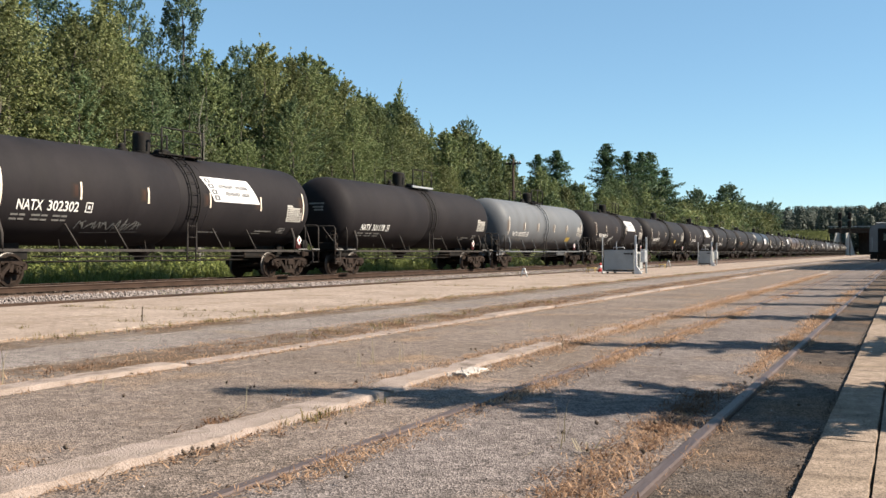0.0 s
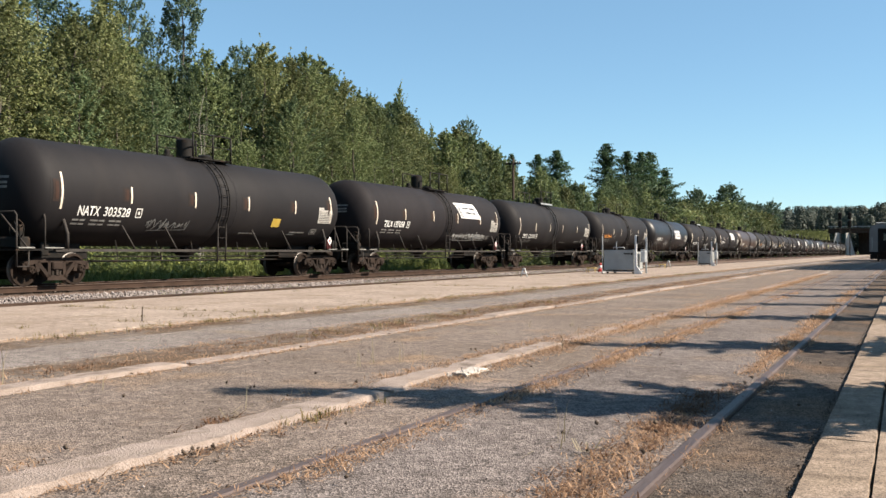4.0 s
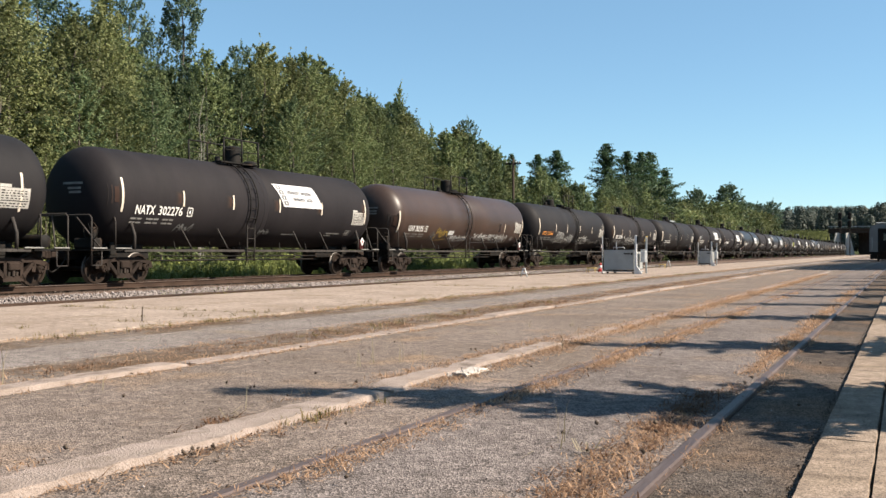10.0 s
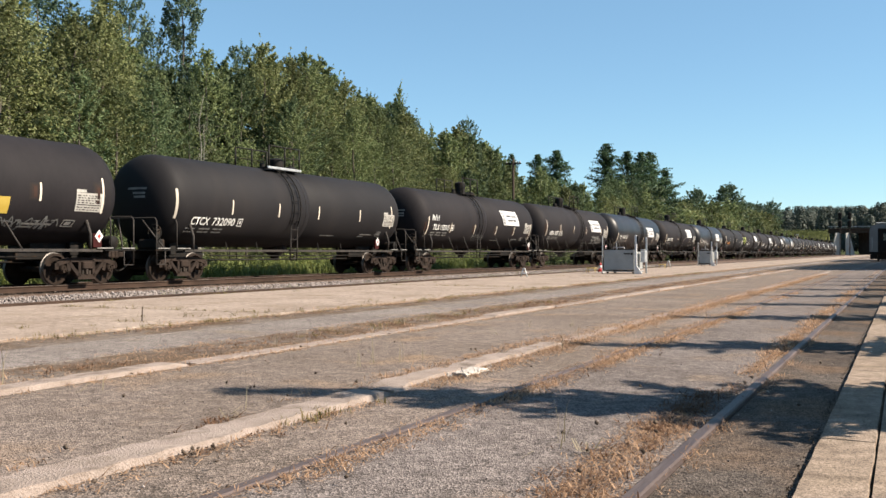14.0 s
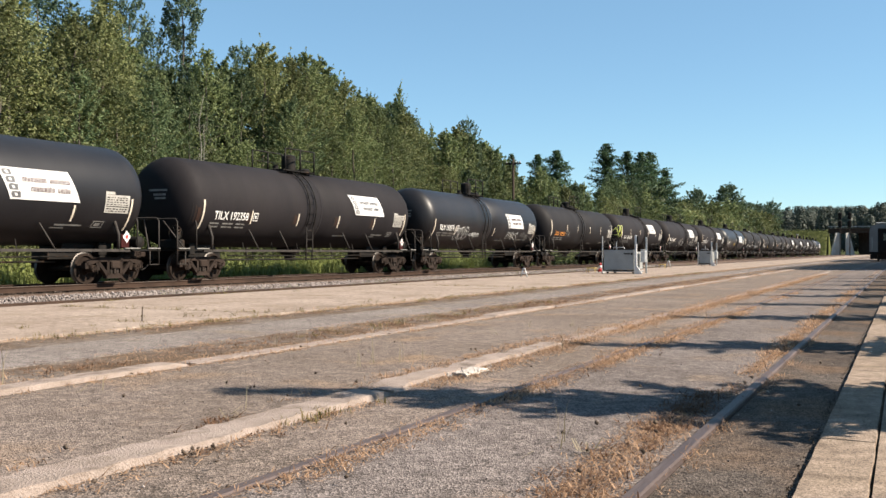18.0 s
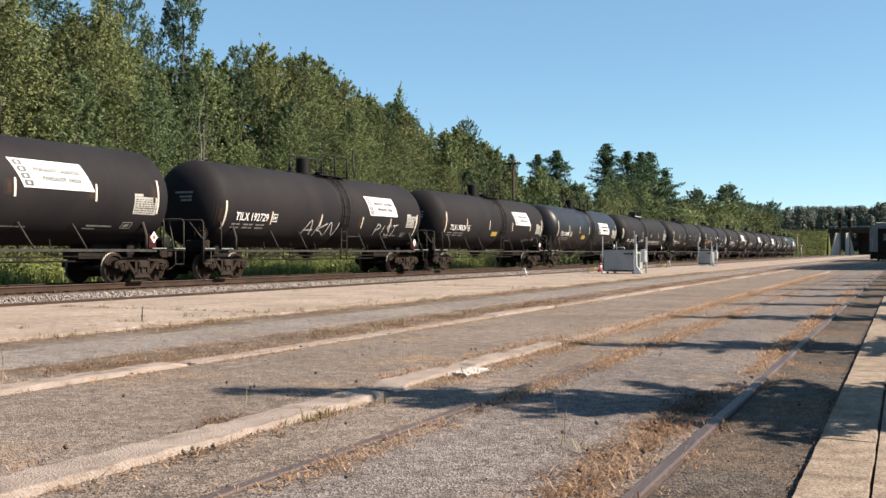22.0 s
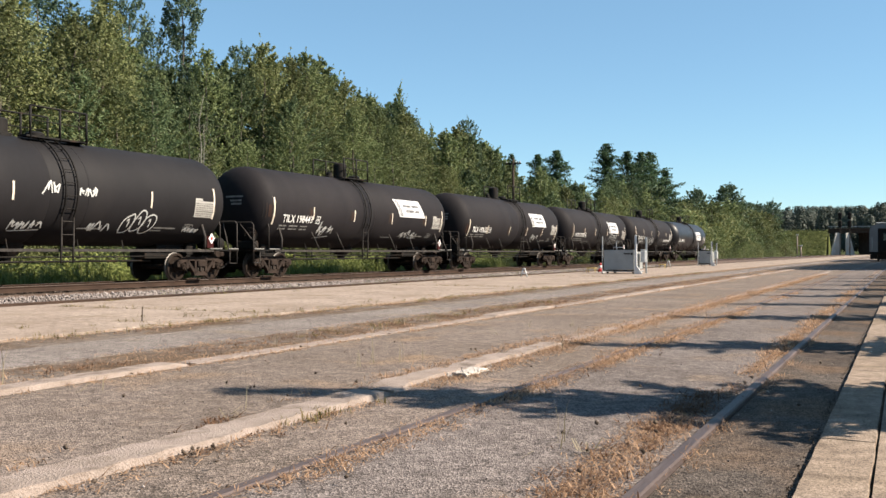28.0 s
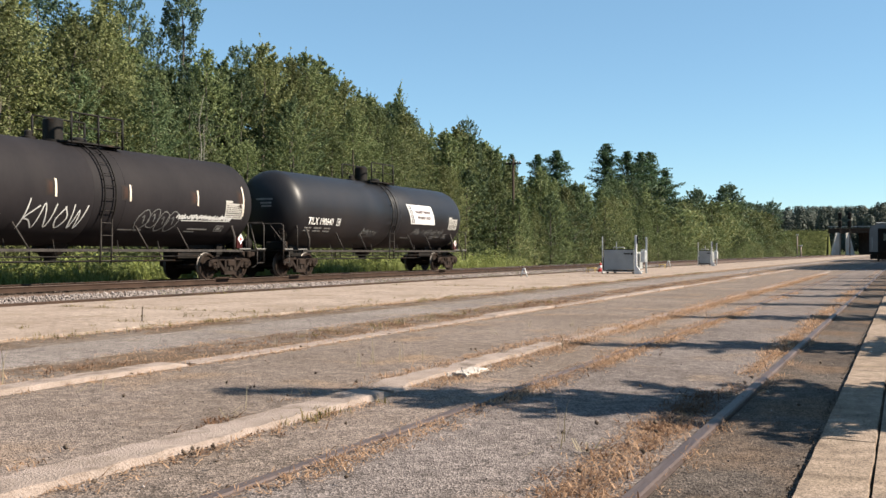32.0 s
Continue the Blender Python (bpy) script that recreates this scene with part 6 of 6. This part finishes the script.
rw = random.Random(9)
joint = [(-13.1 + 4.4 * rw.random(), jy + rw.gauss(0, 0.03), rw.uniform(0.4, 1.3)) for jy, k in ((12.43, 46), (24.43, 60), (36.43, 50)) for _ in range(k)]
joint += [(-8.9 + rw.gauss(0, 0.25), 9 + 16 * rw.random(), rw.uniform(0.3, 1.0)) for _ in range(60)]
blades("platform_weeds", joint, 0.006, 0.1, 0.9, 0.004, 7, 13, M_TUFT, "low weeds in the platform joints", "weeds", spread=0.05)
sprigs = [(-9.35, 10.0, 1.2), (-9.9, 10.9, 0.9), (-9.3, 11.2, 1.4), (-8.9, 12.6, 1.3), (-8.75, 15.5, 1.5), (-8.8, 18.4, 1.2), (-9.7, 8.6, 1.0), (-12.8, 12.4, 1.2), (-13.0, 19.5, 1.3), (-12.9, 27.0, 1.6)]
blades("platform_sprigs", sprigs, 0.006, 0.085, 0.6, 0.004, 14, 14, M_TUFT, "taller weed sprigs at the platform's edge", "weeds", spread=0.05)
strands = [(-1.42, 4.4, 1.2), (-1.3, 4.36, 1.0), (-1.22, 4.5, 1.0), (-3.3, 10.8, 1.5), (-3.5, 11.4, 1.3), (-3.7, 12.0, 1.3), (-4.9, 4.9, 1.0), (-3.5, 4.6, 1.2), (-3.45, 4.5, 1.0), (-4.3, 10.3, 1.3)]
blades("straw_strands", strands, 0.003, 0.2, 1.15, 0.0032, 5, 15, M_STRAW, "bleached straw strands lying on the asphalt", spread=0.07, curl=0.55)
weeds = [(-24.6 - 4.6 * rw.random() ** 0.6, 8 + 60 * rw.random() ** 1.1, rw.uniform(0.5, 1.3)) for _ in range(3800)]
blades("trackside_grass", weeds, -0.26, 0.95, 0.42, 0.013, 7, 7, M_WEED, "tall yellow-green grass behind the track", spread=0.14)
rs = np.random.default_rng(21)
n = 20000
wc = np.stack((-25.0 - 4.4 * rs.uniform(0, 1, n) ** 0.6, 8 + 62 * rs.uniform(0, 1, n) ** 1.2, np.zeros(n)), 1)
hill = np.array([0.6 + 0.9 * max(0, noise.noise((p[0] * 0.5, p[1] * 0.35, 7)) + 0.3) for p in wc])
wc[:, 2] = -0.25 + hill * rs.uniform(0.1, 1, n)
tagged(part("trackside_weeds", leaves(wc, np.tile((0.3, 0, 1.0), (n, 1)), 0.075, rs, M_WEED, "trackside_weeds"), None),
       "leafy green weeds behind the track", "weeds", kind="stuff")
stick = thing("wooden_stake", "thin grey stake standing in the platform joint", "stake", pose(-9.28, 10.22, 0))
part("stake_shaft", tube([(0, 0, 0), (0.01, 0, 0.2)], 0.007, 6), M_POLE, stick)
# a dead pale tree in the wood's edge
dead = thing("dead_tree", "bare pale dead tree at the wood's edge", "tree", pose(-30.2, 37.2, -0.45))
for k, (dx, dy, hh) in enumerate(((0, 0, 9.6), (-0.5, 0.8, 8.2), (0.5, -0.7, 6.5))):
    part("trunk", trunk_mesh(np.random.default_rng(77 + k), hh, 0.05, 30, M_BARK_PALE, 0.3, 1.6, 0.35), None, dead).location = (dx, dy, 0)


# ---- platform things ----
def platform_lift(x, y, w, d):
    """A folded wheeled boarding lift: panelled deck, mast posts, control box, castors."""
    lift = thing("boarding_lift", "grey wheeled boarding lift parked on the platform", "lift", pose(x, y, 0.006), "boarding lifts")
    part("deck_panel", box((-w / 2, -d / 2, 0.17), (w / 2 - 0.08, -d / 2 + 0.05, 1.03), 0.012), M_PANEL, lift, "grey painted folded deck panel")
    for lo, hi in (((-w / 2 - 0.03, -d / 2 - 0.012, 0.12), (w / 2 - 0.05, -d / 2 + 0.04, 0.166)), ((-w / 2 - 0.035, -d / 2 - 0.012, 0.17), (-w / 2 - 0.004, -d / 2 + 0.04, 0.72)),
                   ((-w / 2, -d / 2 + 0.004, 1.034), (w / 2 - 0.1, -d / 2 + 0.05, 1.062))):
        part("panel_trim", box(lo, hi, 0.004), M_BLACK_STEEL, lift, "black rubber trim")
    part("side_panel", box((w / 2 - 0.07, -d / 2 + 0.06, 0.2), (w / 2 - 0.03, d / 2, 0.95), 0.01), M_PANEL, lift)
    part("back_panel", box((-w / 2, d / 2 - 0.05, 0.17), (w / 2 - 0.09, d / 2, 0.95), 0.01), M_PANEL, lift)
    part("base_frame", box((-w / 2 - 0.03, -d / 2 + 0.05, 0.08), (w / 2 + 0.03, d / 2 + 0.02, 0.118), 0.01), M_GALV, lift)
    part("label_plate", box((w * 0.12, -d / 2 - 0.006, 0.84), (w * 0.32, -d / 2 - 0.001, 0.89)), M_BLACK_STEEL, lift)
    part("label_plate", box((w * 0.34, -d / 2 - 0.006, 0.82), (w * 0.4, -d / 2 - 0.001, 0.91)), M_BLACK_STEEL, lift)
    for px, py, r, top, mt in ((-w / 2 - 0.07, -d / 2 + 0.06, 0.022, 1.62, M_GALV), (w / 2 + 0.0, -d / 2 - 0.03, 0.045, 1.66, M_SIGN), (w / 2 + 0.12, d / 2, 0.035, 1.6, M_GALV), (-w / 2 + 0.2, d / 2, 0.02, 1.4, M_GALV)):
        part("mast", box((px - r, py - r, 0.0), (px + r, py + r, top), 0.008), mt, lift, "white painted mast" if mt is M_SIGN else "")
    part("mast_cap", box((w / 2 + 0.05, -d / 2 - 0.06, 1.3), (w / 2 + 0.1, -d / 2, 1.64), 0.01), M_BLACK_STEEL, lift)
    bm = bmesh.new()
    foot = [bm.verts.new(p) for p in ((w / 2 - 0.05, -d / 2 - 0.1, 0), (w / 2 + 0.3, -d / 2 - 0.1, 0), (w / 2 + 0.06, -d / 2 - 0.1, 0.34), (w / 2 - 0.05, -d / 2 - 0.1, 0.34))]
    back = bmesh.ops.extrude_face_region(bm, geom=[bm.faces.new(foot)])["geom"]
    bmesh.ops.translate(bm, vec=(0, 0.06, 0), verts=[v for v in back if isinstance(v, bmesh.types.BMVert)])
    bmesh.ops.recalc_face_normals(bm, faces=bm.faces)
    part("outrigger_foot", bm, M_SIGN, lift, "white painted outrigger foot")
    part("side_bin", box((-w / 2 - 0.2, -0.1, 0.12), (-w / 2 - 0.06, 0.25, 0.75), 0.02), M_SIGN, lift, "small white box on the lift's side")
    part("handrail", tube([(-0.28, -d / 2 + 0.02, 1.03), (-0.28, -d / 2 + 0.02, 1.14), (0.2, -d / 2 + 0.02, 1.14), (0.2, -d / 2 + 0.02, 1.03)], 0.018, 6), M_GALV, lift)
    part("control_box", box((w / 2 + 0.1, -0.3, 0.5), (w / 2 + 0.3, 0.15, 1.0), 0.02), M_GALV, lift)
    part("winch_arm", tube([(w / 2 + 0.05, -0.1, 1.05), (w / 2 + 0.28, -0.1, 1.02)], 0.02, 6), M_GALV, lift)
    for px in (-w / 2 + 0.15, w / 2 - 0.15):
        for py in (-d / 2 + 0.1, d / 2 - 0.1):
            part("castor", add_lathe(bmesh.new(), [(-0.025, 0.03), (-0.02, 0.06), (0.02, 0.06), (0.025, 0.03)], 12, "x", (px, py, 0.06)), M_BLACK_STEEL, lift)
    return lift


platform_lift(-11.1, 42.2, 1.42, 1.35)
platform_lift(-12.4, 69.5, 0.86, 1.2)
stand = thing("marker_stand", "small white folding marker stand at the platform edge", "marker", pose(-12.98, 34.8, 0.006))
for sx in (-1, 1):
    part("leg", tube([(sx * 0.13, 0, 0.0), (sx * 0.03, 0, 0.3)], 0.025, 6), M_SIGN, stand)
part("crossbar", tube([(-0.085, 0, 0.12), (0.085, 0, 0.12)], 0.022, 6), M_SIGN, stand)
part("cap", box((-0.06, -0.03, 0.28), (0.06, 0.03, 0.33), 0.01), M_SIGN, stand)


def step_stool(x, y, wid):
    st = thing("step_stool", "yellow boarding step stool on the platform edge", "step stool", pose(x, y, 0.006), "step stools")
    part("tread", box((-wid / 2, -0.18, 0.19), (wid / 2, 0.18, 0.23), 0.01), M_YELLOW, st)
    for sx in (-1, 1):
        for sy in (-1, 1):
            part("leg", tube([(sx * wid * 0.5, sy * 0.16, 0), (sx * wid * 0.42, sy * 0.14, 0.19)], 0.018, 6), M_YELLOW, st)


step_stool(-12.9, 43.4, 0.42)
step_stool(-12.9, 57.8, 0.36)
cone = thing("traffic_cone", "white and red marker cone on the platform", "cone", pose(-12.55, 43.6, 0.006))
part("base", box((-0.17, -0.17, 0), (0.17, 0.17, 0.035), 0.01), M_SIGN, cone)
part("cone_body", add_lathe(bmesh.new(), [(0.035, 0.12), (0.2, 0.09)], 16, "z"), M_RED, cone)
part("cone_band", add_lathe(bmesh.new(), [(0.2, 0.09), (0.33, 0.06)], 16, "z"), M_SIGN, cone)
part("cone_tip", add_lathe(bmesh.new(), [(0.33, 0.06), (0.44, 0.03)], 16, "z"), M_RED, cone)
stand2 = thing("marker_stand", "small white folding marker stand at the platform edge", "marker", pose(-12.7, 58.6, 0.006))
for sx in (-1, 1):
    part("leg", tube([(sx * 0.14, 0, 0.0), (sx * 0.03, 0, 0.42)], 0.025, 6), M_SIGN, stand2)
part("cap", box((-0.06, -0.03, 0.38), (0.06, 0.03, 0.44), 0.01), M_SIGN, stand2)


# ---- poles, signals, bridge, coach ----
pole = thing("utility_pole", "dark wooden utility pole with a crossarm", "utility pole", pose(-31.3, 81.2, -0.45))
plant("mid0", -29.9, 79.0, 6.2, 1.0, wide=1.2)
part("shaft", tube([(0, 0, -0.5), (0, 0, 9.7)], 0.14, 10, r_end=0.1), M_POLE, pole)
part("crossarm", box((-0.75, -0.06, 9.16), (0.75, 0.06, 9.3), 0.01), M_POLE, pole)
for x in (-0.62, -0.28, 0.28, 0.62):
    part("insulator", add_lathe(bmesh.new(), [(9.3, 0.05), (9.36, 0.06), (9.44, 0.03)], 8, "z", (x, 0, 0)), M_GALV, pole)
for x, y, hgt, r in ((-27.3, 293, 6.2, 0.22), (-26.9, 299, 3.2, 0.3)):
    post = thing("lineside_post", "pale grey concrete lineside post", "post", pose(x, y, -0.45))
    part("shaft", tube([(0, 0, -0.3), (0, 0, hgt)], r, 8, r_end=r * 0.85), M_KERB, post)
    part("cap", box((-r * 1.5, -r * 1.5, hgt), (r * 1.5, r * 1.5, hgt + 0.25), 0.03), M_GALV, post)

BY = 430
bridge = thing("road_bridge", "dark steel road bridge on pale concrete piers", "bridge", pose(0, BY, -0.45))
part("girder", box((-28, -0.4, 9.2), (60, 0.2, 10.6), 0.05), M_POLE, bridge)
part("girder", box((-28, 8.8, 9.2), (60, 9.4, 10.6), 0.05), M_POLE, bridge)
part("deck", box((-28, -0.9, 10.6), (60, 10, 11.1), 0.05), M_POLE, bridge)
part("guard_rail", box((-28, -0.85, 11.8), (60, -0.7, 11.95)), M_GALV, bridge)
for x in range(-27, 60, 4):
    part("rail_post", box((x - 0.06, -0.85, 11.1), (x + 0.06, -0.7, 11.8)), M_GALV, bridge)


part("pier", box((-25.4, 0, -1), (-24.0, 9, 9.2), 0.05), M_PLATFORM, bridge, "weathered concrete pier")
part("pier", box((-21.4, 0, -1), (-20.4, 9, 9.2), 0.05), M_PLATFORM, bridge, "weathered concrete pier")


def wing_wall(x0, y0, h0, x1, y1, h1):
    """A slanting concrete wing wall beside a pier, its top falling to one side."""
    d = Vector((x1 - x0, y1 - y0, 0)).normalized()
    back = Vector((-d.y, d.x, 0)) * 0.6
    bm = bmesh.new()
    foot = [Vector((x0, y0, -1)), Vector((x1, y1, -1))]
    front = [foot[0], foot[1], Vector((x1, y1, h1)), Vector((x0, y0, h0))]
    vs = [bm.verts.new(p) for p in front + [p + back for p in front]]
    for f in ((0, 1, 2, 3), (7, 6, 5, 4), (0, 4, 5, 1), (1, 5, 6, 2), (2, 6, 7, 3), (3, 7, 4, 0)):
        bm.faces.new([vs[k] for k in f])
    bmesh.ops.recalc_face_normals(bm, faces=bm.faces)
    part("wing_wall", bm, M_PIER, bridge, "pale weathered concrete wing wall")


wing_wall(-26.9, -4.2, 0.2, -24.9, -2.0, 9.3)
wing_wall(-24.9, -2.0, 9.3, -23.4, -0.5, 9.3)
wing_wall(-21.1, -2.4, 9.3, -20.0, -1.2, 9.3)
wing_wall(-20.0, -1.2, 9.3, -18.0, 1.0, 0.2)
# added dark sheet that imitates the shade under the deck
part("retaining_wall", box((-17, 9.6, -1), (60, 10.2, 10.5), 0.05), M_POLE, bridge)

bm = bmesh.new()
prof = ((-16, -0.5), (-3, 9.5), (11, 9.5), (26, -0.5))
ends = [[bm.verts.new((x, BY + py, pz)) for py, pz in prof] for x in (-260, -28.5)]
for k in range(3):
    bm.faces.new((ends[0][k], ends[0][k + 1], ends[1][k + 1], ends[1][k]))
bm.faces.new(ends[0]), bm.faces.new(list(reversed(ends[1])))
bmesh.ops.recalc_face_normals(bm, faces=bm.faces)
tagged(part("embankment", bm, M_BANK), "grassy green road embankment beside the bridge", "embankment", kind="structure")
rs = np.random.default_rng(33)
n = 9000
ex = rs.uniform(-120, -28, n)
es = rs.uniform(0, 1, n)
ec = np.stack((ex, BY - 16 + 13 * es, -0.5 + 10 * es + rs.uniform(0, 0.9, n)), 1)
tagged(part("bank_scrub", leaves(ec, np.tile((0.2, -0.8, 0.6), (n, 1)), 0.4, rs, M_WEED_FAR, "bank_scrub", loose=0.15), None), "rough green scrub on the embankment", "scrub", kind="stuff")


def signal(x, y, hgt):
    sg = thing("rail_signal", "tall black rail signal mast with two heads", "signal", pose(x, y, -0.45), "rail signals")
    part("mast", tube([(0, 0, -0.3), (0, 0, hgt)], 0.07, 8), M_POLE, sg)
    for z in (hgt - 1.0, hgt - 3.0):
        hd = part("head", box((-0.42, -0.15, z - 0.8), (0.42, 0.12, z + 0.8), 0.1), M_BLACK_STEEL, sg)
        for dz in (-0.45, 0, 0.45):
            part("lens_hood", add_lathe(bmesh.new(), [(-0.4, 0.17), (-0.15, 0.15)], 10, "y", (0, 0, z + dz)), M_BLACK_STEEL, hd)
    part("platform", box((-0.7, 0.1, hgt - 4.3), (0.7, 0.9, hgt - 4.2)), M_BLACK_STEEL, sg)
    part("ladder", tube([(0.2, 0.4, 0), (0.2, 0.4, hgt - 4.3)], 0.04, 5), M_BLACK_STEEL, sg)


signal(-14.4, 262, 11.4)
signal(-12.2, 262, 11.4)


def coach(x, y0, y1):
    """A stainless passenger coach, its end towards the platform."""
    c = thing("passenger_coach", "silver passenger coach standing on the sunken track", "coach", pose(x, 0, 0))
    w = 1.5
    prof = [(-w, 1.0), (-w, 3.2), (-w + 0.1, 3.45), (-w + 0.45, 3.72), (-0.5, 3.9), (0.5, 3.9), (w - 0.45, 3.72), (w - 0.1, 3.45), (w, 3.2), (w, 1.0)]
    bm = bmesh.new()
    ends = [[bm.verts.new((px, py, pz)) for px, pz in prof] for py in (y0, y1)]
    k = len(prof)
    for i in range(k):
        bm.faces.new((ends[0][i], ends[0][(i + 1) % k], ends[1][(i + 1) % k], ends[1][i]))
    bm.faces.new(ends[0]), bm.faces.new(list(reversed(ends[1])))
    bmesh.ops.recalc_face_normals(bm, faces=bm.faces)
    part("body", bm, M_STAINLESS, c, smooth=35)
    part("roof_cover", box((-0.9, y0 + 0.6, 3.9), (0.9, y1 - 0.6, 3.98), 0.03), M_SIGN, c)
    part("vestibule_frame", box((-0.72, y0 - 0.35, 1.0), (0.72, y0, 3.35), 0.04), M_BLACK_STEEL, c)
    part("end_door", box((-0.42, y0 - 0.38, 1.1), (0.42, y0 - 0.352, 3.1), 0.01), M_BLACK_STEEL, c)
    part("door_window", box((-0.2, y0 - 0.4, 2.1), (0.2, y0 - 0.382, 2.8), 0.01), M_GLASS_DARK, c)
    for s in (-1, 1):
        part("grab_rail", tube([(s * 1.25, y0 - 0.05, 1.2), (s * 1.25, y0 - 0.09, 1.3), (s * 1.25, y0 - 0.09, 2.3), (s * 1.25, y0 - 0.05, 2.4)], 0.02, 6), M_GALV, c)
    y = y0 + 3
    while y < y1 - 3:
        part("side_window", box((-w - 0.012, y, 2.1), (-w - 0.003, y + 1.3, 2.85)), M_GLASS_DARK, c)
        y += 1.9
    part("coupler", box((-0.15, y0 - 0.8, 0.75), (0.15, y0, 1.0), 0.03), M_TRUCK, c)
    part("buffer_beam", box((-1.3, y0 - 0.1, 0.7), (1.3, y0 + 0.4, 0.998), 0.03), M_BLACK_STEEL, c)
    for s in (-1, 1):
        part("step", box((s * 1.1 - 0.35, y0 - 0.05, 0.25), (s * 1.1 + 0.35, y0 + 0.9, 0.698), 0.02), M_BLACK_STEEL, c)
    part("skirt", box((-0.72, y0 + 0.1, 0.2), (0.72, y0 + 1.0, 0.698), 0.02), M_BLACK_STEEL, c)
    for yy in (y0 + 2.6, y1 - 2.6):
        tr = part("truck", box((-1.15, yy - 1.6, 0.35), (1.15, yy + 1.6, 0.95), 0.05), M_BLACK_STEEL, c)
        for u in (-1.2, 1.2):
            w_ = part("wheelset", lib("wheelset", wheelset_mesh), None, tr)
            w_.location = (0, yy + u, 0.462)
    return c


coach(-1.67, 108, 133)


def motions():
    """The train rolls by at a steady pace; its wheels turn while they are near."""
    times = [0, 1 / 30, 2 / 30] + list(range(1, 32)) + [32 - 2 / 30, 32 - 1 / 30, 32.0]
    for car, wheels, y in train:
        walk(car, [(t, pose(TRACK_X, y - SPEED * t, 0)) for t in times])
        t_in, t_out = max(0.0, (y - 75) / SPEED), min(32.0, (y + 5) / SPEED)
        if t_out <= 0 or t_in >= 32:
            continue
        steps = [k / 30 for k in range(math.ceil(t_in * 30), math.floor(t_out * 30) + 1)]
        turn = math.degrees(SPEED / 0.452)
        for w in wheels:
            x, yy, z = w.location
            rows = [(t, pose(x, yy, z, (t - steps[0]) * turn)) for t in steps]
            if steps[0] > 0:
                rows.insert(0, (0, pose(x, yy, z)))
            if steps[-1] < 32:
                rows.append((32.0, rows[-1][1]))
            walk(w, rows)


motions()
